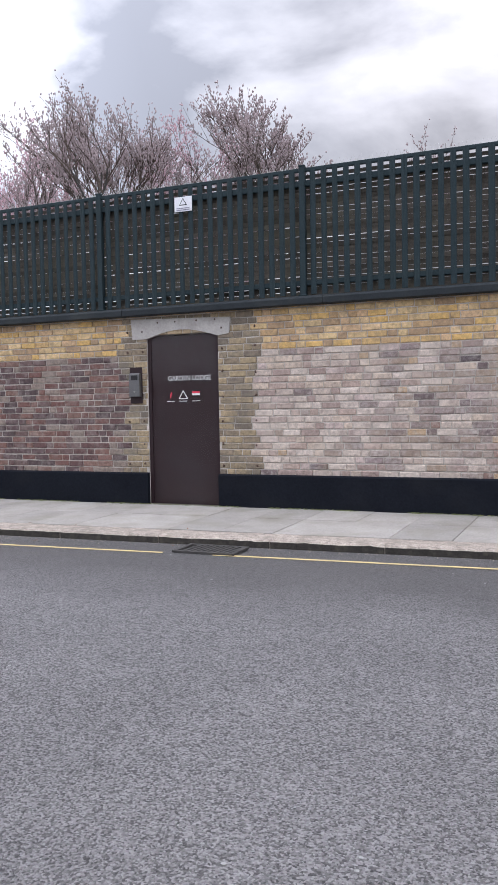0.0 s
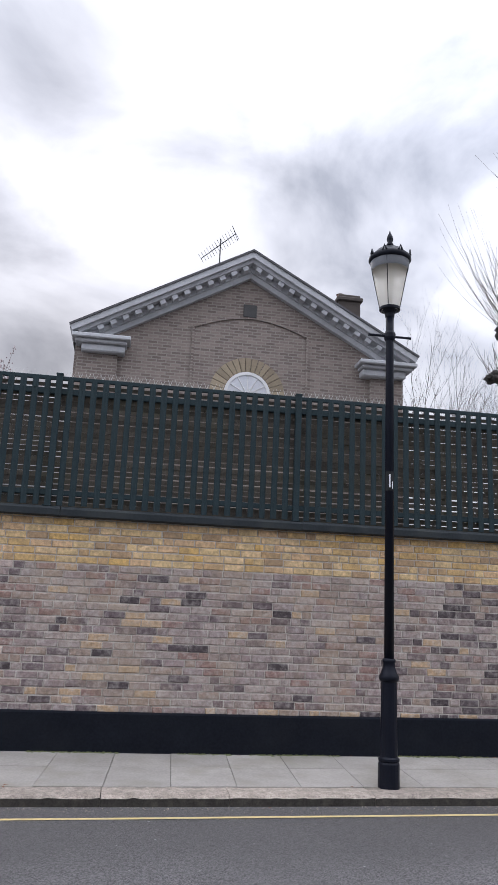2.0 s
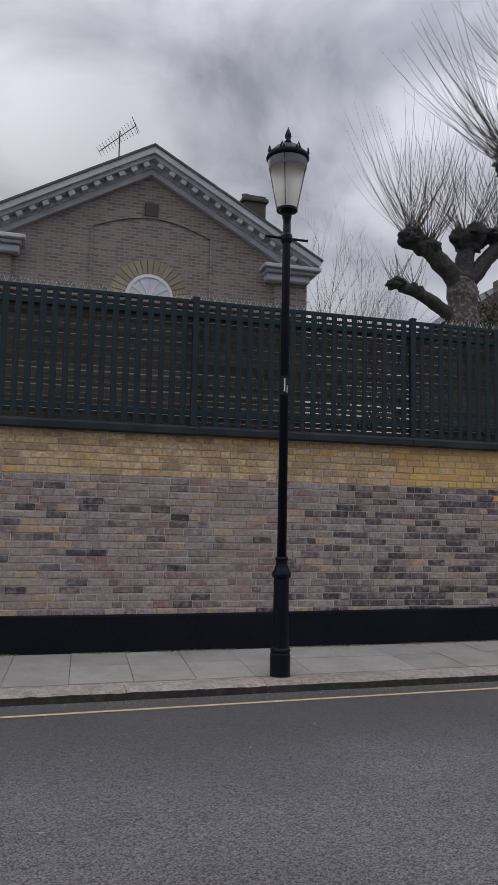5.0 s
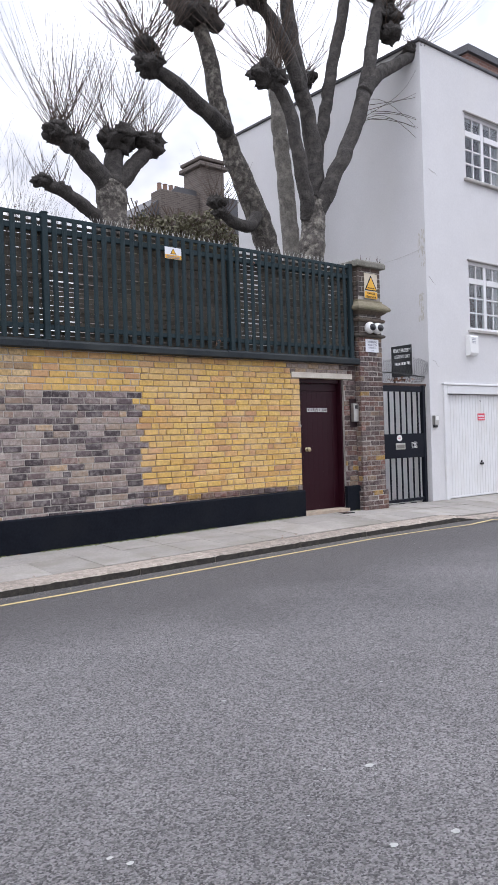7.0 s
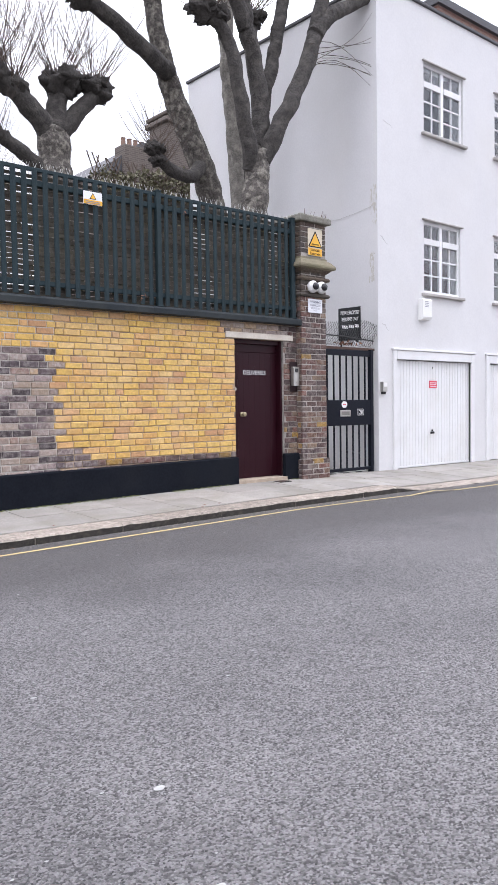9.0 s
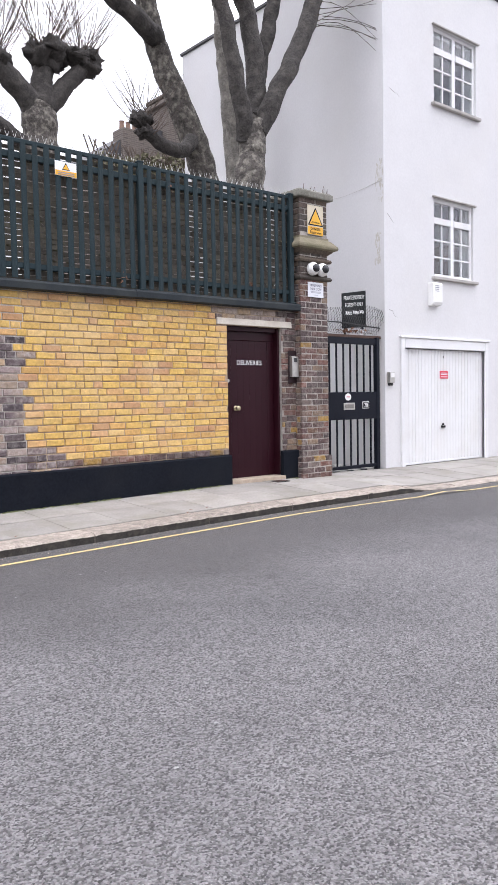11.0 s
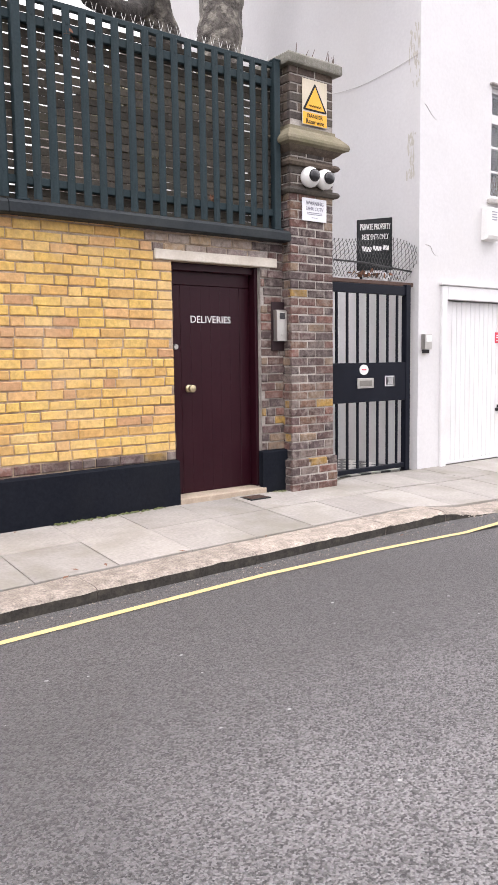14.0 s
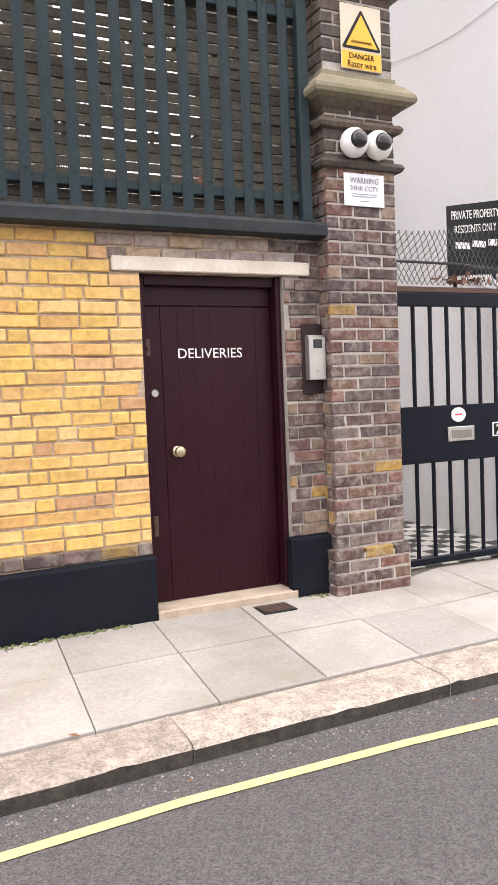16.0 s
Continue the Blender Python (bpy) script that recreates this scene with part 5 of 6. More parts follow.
for x0, x1, z0, z1 in GARS:
    s = Shape()
    s.soft(x0 - 0.1, x0, 8.855, 8.93, 0.11, z1 + 0.16, 0.008).soft(x1, x1 + 0.1, 8.855, 8.93, 0.11, z1 + 0.16, 0.008)
    s.soft(x0, x1, 8.855, 8.93, z1, z1 + 0.16, 0.008).soft(x0 - 0.13, x1 + 0.13, 8.835, 8.93, z1 + 0.162, z1 + 0.2, 0.008)
    gd = part("garage_frame", s, WHITE_PAINT, bld)
    s = Shape()
    n = 26
    prof = []
    for i in range(n):
        p, st = x0 + 0.005 + (x1 - x0 - 0.01) * i / n, (x1 - x0 - 0.01) / n
        prof += [(p, 8.935), (p + st * 0.84, 8.935), (p + st * 0.88, 8.941), (p + st * 0.96, 8.941)]
    prof += [(x1 - 0.005, 8.935), (x1 - 0.005, 8.99), (x0 + 0.005, 8.99)]
    s.prism(prof, 2, 0.16, z1 - 0.01)
    part("garage_door", s, WHITE_PAINT, gd, "white ribbed up and over garage door")
    part("door_bottom", Shape().soft(x0 + 0.005, x1 - 0.005, 8.92, 8.99, 0.125, 0.158, 0.004), WHITE_PAINT, gd)
    cx = (x0 + x1) / 2 - 0.05
    part("handle", Shape().soft(cx - 0.05, cx + 0.05, 8.90, 8.935, 0.72, 0.76, 0.006).soft(cx - 0.012, cx + 0.012, 8.905, 8.935, 0.765, 0.80, 0.004), BLACK_PLASTIC, gd, "black T handle")
    part("vent_slot", Shape().box(cx + 0.02, cx + 0.035, 8.931, 8.936, 1.93, 1.97), BLACK_PLASTIC, gd)
t = thing("garage_notice", (14.5, 8.93, 1.58), "small red and white notice on the garage door", "sign")
part("plate", Shape().soft(14.38, 14.61, 8.926, 8.934, 1.575, 1.71, 0.002), SIGN_RED, t)
for z in (1.665, 1.64, 1.60):
    part("print_line", Shape().box(14.40, 14.59, 8.923, 8.926, z, z + 0.012), SIGN_WHITE, t)
t = thing("alarm_box", (14.16, 8.89, 2.8), "white plastic alarm box on the white wall", "alarm box")
part("case", Shape().prism([(8.78, 2.86), (8.80, 2.82), (8.889, 2.80), (8.889, 3.19), (8.80, 3.19), (8.78, 3.16)], 0, 14.0, 14.26), WHITE_PLASTIC, t)
for i in range(4):
    part("louvre", Shape().box(14.06, 14.16, 8.775, 8.781, 3.04 + i * 0.03, 3.05 + i * 0.03), SIGN_GREY, t)
t = thing("door_entry_box", (12.97, 8.89, 1.49), "grey steel entry box on the white wall", "intercom")
part("housing", Shape().soft(12.91, 13.03, 8.82, 8.889, 1.50, 1.675, 0.006), STEEL, t)
part("cover", Shape().soft(12.925, 13.015, 8.812, 8.82, 1.585, 1.66, 0.004), WHITE_PLASTIC, t)
part("bracket", Shape().soft(12.93, 13.01, 8.84, 8.889, 1.455, 1.498, 0.004), BLACK_PLASTIC, t)
t = thing("wall_cable", (12.865, 10.5, 3.4), "thin sagging cable clipped to the white side wall", "cable")
part("cable", Shape().tube(bent([(12.862, 8.91, 4.72), (12.862, 9.42, 4.65), (12.862, 9.95, 4.63), (12.862, 10.7, 4.73), (12.862, 11.6, 4.95)], 5), 0.0028, 5), surface("pale_cable", (0.42, 0.40, 0.38), (0.5, 0.48, 0.46), rough=0.6, bump=0), t)
for k, (x, z) in enumerate(((12.93, 4.18), (13.0, 2.7), (13.05, 6.2))):
    s = Shape()
    pts = [(x + 0.05 * i + rnd.uniform(-0.02, 0.02), 8.8895, z - 0.03 * i + rnd.uniform(-0.03, 0.03)) for i in range(5)]
    s.tube(pts, [0.004, 0.005, 0.004, 0.003, 0.001], 4)
    part("crack", s, CEMENT, bld)
far = thing("rear_house", (23.5, 16.5, 0), "brown brick house rising behind the white building", "house")
part("wall", Shape().box(20.4, 27, 13.0, 19, 0, 12.1), coursed("rear_red_brick", (0.16, 0.075, 0.058), (0.24, 0.13, 0.10), (0.22, 0.19, 0.17)), far)
part("parapet", Shape().box(20.3, 27.1, 12.9, 19.1, 12.1, 12.3), SLATE, far)

# ---- house with the pediment ----
house = thing("pediment_house", (3.35, 20, 0), "brown brick house with a white dentilled pediment", "house")
CX, HY = 3.25, 17.5
gable = [(-0.76, 0), (7.16, 0), (7.16, 7.5), (CX, 9.72), (-0.76, 7.5)]
part("front_wall", Shape().prism(gable, 1, HY, HY + 0.3), HOUSE_BRICK, house)
part("side_wall", Shape().box(-0.62, -0.3, HY + 0.3, 27, 0, 7.55), HOUSE_SIDE, house)
part("side_wall", Shape().box(6.8, 7.12, HY + 0.3, 27, 0, 7.55), HOUSE_SIDE, house)
part("back_wall", Shape().prism(gable, 1, 27, 27.3), HOUSE_BRICK, house)


def rake(side, o0, o1, t0, t1, y0, y1):
    """A sloping bar along the gable: from the eave to the apex."""
    ex, ez, ax, az = CX + side * 4.12, 7.80, CX, 10.09
    d = Vector((ax - ex, az - ez)).normalized()
    n = Vector((-d.y, d.x)) * (1 if side > 0 else -1)
    if n.y < 0:
        n = -n
    pts = []
    for (px, pz), t in (((ex, ez), t0), ((ax, az), t1)):
        pts.append((px, pz))
    out = []
    for off in (o0, o1):
        k = n * off
        a = Vector((ex, ez)) + k + d * t0
        apex_z = az + off / n.y
        out.append(((a.x, a.y), (CX, apex_z)))
    return [out[0][0], out[0][1], out[1][1], out[1][0]]


for side in (-1, 1):
    for n, o0, o1, y0, t0 in (("crown_moulding", -0.13, 0.0, 16.98, 0.0), ("corona", -0.21, -0.131, 17.08, 0.12), ("bed_moulding", -0.45, -0.331, 17.36, 0.40)):
        part(n, Shape().prism(rake(side, o0, o1, t0, 0, 0, 0), 1, y0, HY + 0.02), CORNICE, house)
    part("raking_soffit", Shape().prism(rake(side, -0.33, -0.211, 0.2, 0, 0, 0), 1, 17.30, HY + 0.02), CORNICE, house)
    ex, ez = CX + side * 4.12, 7.80
    d = Vector((CX - ex, 10.09 - ez)).normalized()
    nn = Vector((-d.y, d.x))
    nn = nn if nn.y > 0 else -nn
    L = Vector((CX - ex, 10.09 - ez)).length
    for i in range(13):
        p = Vector((ex, ez)) + d * (0.55 + i * (L - 0.8) / 12.5)
        q = [p + nn * -0.22, p + d * 0.14 + nn * -0.22, p + d * 0.14 + nn * -0.32, p + nn * -0.32]
        part("modillion", Shape().prism([tuple(v) for v in q], 1, 17.10, 17.31), CORNICE, house)
    x0, x1 = (-0.82, 0.51) if side < 0 else (5.93, 7.36)
    s = Shape().soft(x0, x1, 17.0, HY + 0.02, 7.57, 7.67, 0.02)
    s.soft(x0 + 0.08, x1 - 0.08, 17.1, HY + 0.02, 7.49, 7.567, 0.02)
    s.soft(x0 + (0.22 if side < 0 else 0.12), x1 - (0.12 if side < 0 else 0.22), 17.2, HY + 0.02, 7.31, 7.487, 0.03)
    part("cornice_return", s, CORNICE, house)
    part("pilaster", Shape().soft(-0.70 if side < 0 else 6.3, 0.22 if side < 0 else 7.1, 17.38, HY + 0.01, 0, 7.31, 0.01), HOUSE_BRICK, house)
roof = Shape()
for side in (-1, 1):
    a, b = rake(side, 0.002, 0.05, 0.0, 0, 0, 0)[0:2], rake(side, 0.002, 0.05, 0.0, 0, 0, 0)[2:4]
    roof.prism([a[0], a[1], b[0], b[1]], 1, 16.95, 27.4)
part("roof", roof, SLATE, house, "grey slate pitched roof")
part("chimney", Shape().soft(6.08, 6.7, 19.6, 20.6, 7.5, 10.45, 0.02).soft(6.02, 6.76, 19.53, 20.67, 10.25, 10.36, 0.02), surface("sooty_chimney_brick", (0.05, 0.042, 0.038), (0.09, 0.075, 0.065), rough=0.9), house)
part("chimney_pot", Shape().lathe(6.25, 20.1, [(0.12, 10.44), (0.1, 10.62), (0.12, 10.64)], 12), TERRACOTTA, house)
# blind arched panel: a shallow raised rim
rim = []
for i in range(13):
    a = i / 12
    rim.append((1.95 + 2.76 * a, 8.22 + 0.34 * math.sin(math.pi * a)))
s = Shape()
for (x0, z0), (x1, z1) in zip(rim, rim[1:]):
    s.add([(x0, 17.46, z0), (x1, 17.46, z1), (x1, 17.46, z1 + 0.07), (x0, 17.46, z0 + 0.07), (x0, 17.52, z0), (x1, 17.52, z1), (x1, 17.52, z1 + 0.07), (x0, 17.52, z0 + 0.07)], [(0, 1, 2, 3), (0, 4, 5, 1), (3, 2, 6, 7)])
part("blind_arch", s, HOUSE_BRICK, house)
for x in (1.92, 4.70):
    part("blind_arch_jamb", Shape().box(x, x + 0.06, 17.46, 17.51, 5.5, 8.22), HOUSE_BRICK, house)
part("vent", Shape().soft(3.13, 3.45, 17.44, 17.51, 8.60, 8.92, 0.01), surface("dark_vent_grille", (0.05, 0.05, 0.05), (0.08, 0.08, 0.08), rough=0.8), house)
WX, WZ = 3.30, 6.66
for i in range(17):
    a0, a1 = math.pi * i / 17 + 0.012, math.pi * (i + 1) / 17 - 0.012
    q = [(WX + r * math.cos(a), WZ + r * math.sin(a)) for r, a in ((0.56, a0), (0.90, a0), (0.90, a1), (0.56, a1))]
    part("arch_brick", Shape().prism(q, 1, 17.455, 17.52), ARCH_BRICK, house)
s = Shape()
for i in range(16):
    a0, a1 = math.pi * i / 16, math.pi * (i + 1) / 16
    q = [(WX + r * math.cos(a), WZ + r * math.sin(a)) for r, a in ((0.48, a0), (0.555, a0), (0.555, a1), (0.48, a1))]
    s.prism(q, 1, 17.45, 17.5)
for i in range(1, 6):
    a = math.pi * i / 6
    s.tube([(WX, 17.465, WZ), (WX + 0.49 * math.cos(a), 17.465, WZ + 0.49 * math.sin(a))], 0.014, 5)
fan = part("fanlight", s, WHITE_PAINT, house, "white half round fanlight")
part("fan_pane", Shape().prism([(WX + 0.49 * math.cos(math.pi * i / 16), WZ + 0.49 * math.sin(math.pi * i / 16)) for i in range(17)], 1, 17.475, 17.49), surface("blind_behind_glass", (0.55, 0.56, 0.6), (0.68, 0.69, 0.73), rough=0.15, bump=0), fan, "white blind behind the fanlight")
aer = thing("roof_aerial", (2.48, 18.2, 9.8), "thin metal television aerial on the roof ridge", "aerial")
part("mast", Shape().tube([(2.53, 18.0, 9.4), (2.53, 18.0, 10.85)], 0.016, 6), WIRE, aer)
boom0, boom1 = Vector((2.06, 18.0, 10.26)), Vector((2.90, 17.9, 11.0))
part("boom", Shape().tube([boom0, boom1], 0.012, 5), WIRE, aer)
s = Shape()
for i in range(14):
    p = boom0.lerp(boom1, i / 13)
    e = Vector((0.1, 0.12, -0.09)) * (0.75 + 0.02 * i)
    s.tube([p - e, p + e], 0.0065, 4)
s.tube([boom1 + Vector((-0.1, 0, 0.2)), boom1 + Vector((0.06, 0, -0.2))], 0.01, 4)
part("elements", s, WIRE, aer)

# ---- street lamp ----
LX, LY, LZ = 3.275, 7.26, 0.08
lamp = thing("street_lamp", (LX, LY, LZ), "black cast iron street lamp with a tapered glass lantern", "street lamp")
part("base", Shape().lathe(LX, LY, [(0.098, LZ - 0.02), (0.098, 0.27), (0.09, 0.285)], 20), CAST_IRON, lamp)
part("base_ring", Shape().lathe(LX, LY, [(0.086, 0.285), (0.097, 0.295), (0.097, 0.315), (0.08, 0.33)], 20), CAST_IRON, lamp)
part("column", Shape().lathe(LX, LY, [(0.079, 0.33), (0.073, 0.98)], 16), CAST_IRON, lamp)
part("collar", Shape().lathe(LX, LY, [(0.073, 0.98), (0.092, 1.0), (0.094, 1.03), (0.075, 1.06), (0.058, 1.11), (0.055, 1.15), (0.062, 1.16), (0.062, 1.18), (0.048, 1.19)], 20), CAST_IRON, lamp, smooth=True)
part("shaft", Shape().lathe(LX, LY, [(0.046, 1.19), (0.040, 4.40), (0.042, 4.60)], 16), CAST_IRON, lamp, smooth=True)
part("ladder_bar", Shape().tube([(LX - 0.225, LY, 4.375), (LX - 0.21, LY, 4.375), (LX + 0.21, LY, 4.375), (LX + 0.225, LY, 4.375)], [0.018, 0.013, 0.013, 0.018], 8).lathe(LX, LY, [(0.05, 4.33), (0.06, 4.36), (0.06, 4.40), (0.045, 4.43)], 14), CAST_IRON, lamp)
part("lantern_socket", Shape().lathe(LX, LY, [(0.045, 4.58), (0.05, 4.62), (0.08, 4.66)], 16), CAST_IRON, lamp)
s = Shape()
o = 24
s.lathe(LX, LY, [(0.088, 4.655), (0.108, 4.66), (0.108, 4.685), (0.09, 4.69), (0.088, 4.655)], o, cap=False)
part("lantern_ring", s, CAST_IRON, lamp)
part("lantern_glass", Shape().lathe(LX, LY, [(0.102, 4.686), (0.200, 5.20), (0.196, 5.20), (0.098, 4.686), (0.102, 4.686)], 28, cap=False), LAMP_GLASS, lamp, "clear tapered lantern glass", smooth=True)
s = Shape()
for i in range(4):
    a = math.pi / 4 + i * math.pi / 2 + 0.3
    s.tube([(LX + 0.104 * math.cos(a), LY + 0.104 * math.sin(a), 4.69), (LX + 0.203 * math.cos(a), LY + 0.203 * math.sin(a), 5.2)], 0.005, 5)
part("glazing_bars", s, CAST_IRON, lamp)
part("lamp_rods", Shape().tube([(LX - 0.03, LY, 4.66), (LX - 0.05, LY, 5.19)], 0.006, 5).tube([(LX + 0.02, LY, 4.66), (LX - 0.01, LY, 5.19)], 0.006, 5), CAST_IRON, lamp)
part("reflector", Shape().lathe(LX, LY, [(0.19, 5.10), (0.205, 5.20), (0.16, 5.235), (0.0, 5.24)], 24, cap=False), surface("grey_enamel_reflector", (0.06, 0.065, 0.075), (0.09, 0.095, 0.105), rough=0.5, bump=0), lamp, "grey enamel reflector under the canopy", smooth=True)
part("canopy", Shape().lathe(LX, LY, [(0.204, 5.19), (0.222, 5.215), (0.218, 5.245), (0.19, 5.27), (0.13, 5.33), (0.06, 5.365), (0.03, 5.38)], 28), CAST_IRON, lamp, smooth=True)
for i in range(8):
    a = 2 * math.pi * i / 8 + 0.2
    px, py = LX + 0.212 * math.cos(a), LY + 0.212 * math.sin(a)
    part("crest", Shape().tube([(px - 0.02 * math.sin(a), py + 0.02 * math.cos(a), 5.25), (px, py, 5.305), (px + 0.02 * math.sin(a), py - 0.02 * math.cos(a), 5.25)], [0.012, 0.008, 0.012], 5), CAST_IRON, lamp)
part("finial", Shape().lathe(LX, LY, [(0.03, 5.375), (0.042, 5.395), (0.022, 5.42), (0.036, 5.455), (0.03, 5.49), (0.012, 5.53), (0.003, 5.56)], 14), CAST_IRON, lamp, smooth=True)
s = Shape().lathe(LX, LY, [(0.0455, 2.77), (0.0455, 2.96)], 20, cap=False)
s.f = [f for f in s.f if all(math.cos(math.atan2(s.v[i][1] - LY, s.v[i][0] - LX) + math.pi / 2 + 0.3) > 0.15 for i in f)]
st = part("sticker", s, SIGN_BLACK, lamp, "black sticker with a white printed band")
part("sticker_print", Shape().tube([(LX - 0.012, LY - 0.047, 2.80), (LX - 0.012, LY - 0.047, 2.93)], 0.009, 4).tube([(LX + 0.014, LY - 0.046, 2.79), (LX + 0.014, LY - 0.046, 2.86)], 0.006, 4), SIGN_WHITE, st)


# ---- trees ----
def limb(name, pts, r0, r1, parent, material=None, label=""):
    line = bent(pts, 11, 0.03)
    n = len(line)
    s = Shape()
    s.tube(line, [(r0 + (r1 - r0) * i / (n - 1)) * (1 + 0.10 * noise.noise(line[i] * 5) + 0.08 * noise.noise(line[i] * 11)) for i in range(n)], 18)
    for i, v in enumerate(s.v):
        d = noise.noise(Vector(v) * 7) * 0.026 + noise.noise(Vector(v) * 17) * 0.014
        s.v[i] = (v[0] + d, v[1] + d, v[2])
    return part(name, s, material or (LIMB_BARK if name == "limb" else BARK), parent, label, smooth=True)


def twigs(shape, c, count, length, lean, rise=0.9, spread=0.9, r=0.007, fork=0.35):
    """Long thin shoots that fan up from a pollard knuckle."""
    c = Vector(c)
    for _ in range(count):
        a = rnd.uniform(0, 2 * math.pi)
        d = Vector((math.cos(a) * spread + lean[0], math.sin(a) * spread + lean[1], rnd.uniform(0.15, 1.0) * rise + lean[2])).normalized()
        L = length * rnd.uniform(0.45, 1.1)
        p = c + Vector((rnd.uniform(-0.13, 0.13), rnd.uniform(-0.13, 0.13), rnd.uniform(-0.05, 0.16)))
        pts = [p.copy()]
        for i in range(6):
            d = (d + Vector((rnd.uniform(-0.06, 0.06), rnd.uniform(-0.06, 0.06), 0.11))).normalized()
            p = p + d * (L / 6)
            pts.append(p.copy())
        shape.tube(pts, [r * (1 - i / 7.5) for i in range(7)], 3, cap=False)
        if rnd.random() < fork:
            q, e = pts[2].copy(), (d + Vector((rnd.uniform(-0.6, 0.6), rnd.uniform(-0.6, 0.6), 0.1))).normalized()
            sub = [q.copy()]
            for i in range(3):
                e = (e + Vector((0, 0, 0.14))).normalized()
                q = q + e * (L / 7)
                sub.append(q.copy())
            shape.tube(sub, [r * 0.6, r * 0.5, r * 0.4, r * 0.25], 3, cap=False)


def knuckle(c, r, parent):
    s = Shape().ball(c, r * 0.95, 16, 11, (1.15, 1.05, 0.8), 0.7)
    for i in range(10):
        a, b = rnd.uniform(0, 6.28), rnd.uniform(-0.5, 1.0)
        d = Vector((math.cos(a) * math.cos(b), math.sin(a) * math.cos(b), math.sin(b)))
        s.ball(Vector(c) + Vector((d.x * 1.25, d.y, d.z * 0.8)) * r * rnd.uniform(0.55, 0.95), r * rnd.uniform(0.3, 0.62), 11, 8, (1.15, 1, 0.9), 0.9)
    part("knuckle", s, DARK_BARK, parent, "dark knotted pollard head", smooth=True)


def twig_part(parent, heads, r=0.007, material=None):
    s = Shape()
    for c, count, length, lean in heads:
        twigs(s, c, count, length, lean, r=r)
    part("crown", s, material or TWIG, parent, "long thin bare shoots", kind="stuff")


tree = thing("plane_tree", (10.6, 9.5, 0), "bare pollarded plane tree with mottled bark behind the wall", "tree")
limb("trunk", [(10.55, 9.55, 0), (10.56, 9.5, 2.5), (10.58, 9.47, 4.4), (10.62, 9.45, 4.95), (10.66, 9.45, 5.35)], 0.25, 0.19, tree)
limb("limb", [(10.5, 9.45, 5.0), (10.39, 9.36, 5.3), (10.2, 9.3, 5.8), (10.04, 9.28, 6.45), (9.86, 9.3, 6.85), (9.6, 9.3, 7.0)], 0.13, 0.09, tree)
limb("limb", [(10.68, 9.5, 5.2), (10.82, 9.58, 5.85), (10.79, 9.6, 6.45), (10.56, 9.6, 7.3), (10.4, 9.6, 8.0), (10.26, 9.6, 8.9), (10.15, 9.6, 9.8)], 0.155, 0.10, tree)
limb("limb", [(10.56, 9.6, 7.2), (10.3, 9.58, 7.7), (9.9, 9.55, 8.15), (9.55, 9.52, 8.35)], 0.13, 0.10, tree)
limb("limb", [(10.72, 9.6, 5.3), (11.0, 9.75, 6.0), (11.3, 9.8, 7.0), (11.55, 9.8, 8.0), (11.95, 9.8, 9.3), (12.05, 9.8, 9.8)], 0.12, 0.10, tree)
limb("limb", [(10.7, 9.4, 5.15), (10.95, 9.25, 5.75), (11.3, 9.2, 6.4), (11.72, 9.2, 7.4), (12.0, 9.2, 8.4), (12.25, 9.2, 9.3)], 0.145, 0.11, tree)
limb("limb", [(11.66, 9.18, 7.3), (12.0, 9.14, 7.7), (12.4, 9.1, 7.95), (12.95, 9.1, 8.3)], 0.14, 0.10, tree)
heads = [((9.5, 9.3, 7.08), 0.20), ((9.75, 9.3, 7.05), 0.15), ((9.42, 9.5, 8.42), 0.22), ((9.65, 9.5, 8.6), 0.18), ((10.15, 9.6, 9.85), 0.25), ((12.08, 9.8, 9.85), 0.24), ((12.2, 9.2, 9.25), 0.24), ((12.42, 9.2, 8.85), 0.22), ((12.35, 9.15, 8.5), 0.17), ((13.0, 9.1, 8.36), 0.18), ((11.15, 10.1, 7.75), 0.16)]
limb("limb", [(10.85, 9.7, 6.2), (11.0, 9.95, 6.9), (11.15, 10.1, 7.7)], 0.1, 0.08, tree)
for c, r in heads:
    knuckle(c, r, tree)
twig_part(tree, [(c, 34, 2.6, (0.25 * (c[0] - 10.8), -0.1, 0.25)) for c, r in heads], r=0.007)
s = Shape()
for i in range(9):
    p, reach, rise = Vector((11.6 + rnd.uniform(-0.15, 0.15), 9.12 - rnd.uniform(0, 0.08), 6.7 + rnd.uniform(-0.25, 0.45))), rnd.uniform(1.2, 3.8), rnd.uniform(-0.7, 2.0)
    pts = [p + Vector((reach * k / 8, -0.12 * k / 8, 0.25 * math.sin(k * 0.45) * (1 - k / 9) + rise * (k / 8) ** 2)) for k in range(9)]
    s.tube(pts, [0.0065 - 0.0006 * k for k in range(9)], 3, cap=False)
part("drooping_shoots", s, TWIG, tree, kind="stuff")

tree = thing("plane_tree", (11.2, 11, 0), "leaning pollarded plane tree with mottled grey bark", "tree")
limb("trunk", [(11.6, 11, 0), (11.3, 11, 3.0), (10.9, 11, 4.95), (10.58, 11, 5.72), (10.2, 11, 6.4), (9.94, 11, 7.05), (9.7, 11, 8.1), (9.52, 11, 8.55)], 0.27, 0.12, tree)
limb("limb", [(9.98, 10.95, 6.85), (9.62, 10.75, 6.85), (8.92, 10.7, 7.2), (8.4, 10.7, 7.36)], 0.16, 0.11, tree)
limb("limb", [(10.6, 10.9, 5.4), (10.25, 10.7, 5.12), (9.8, 10.6, 5.12), (9.5, 10.6, 5.28)], 0.12, 0.09, tree)
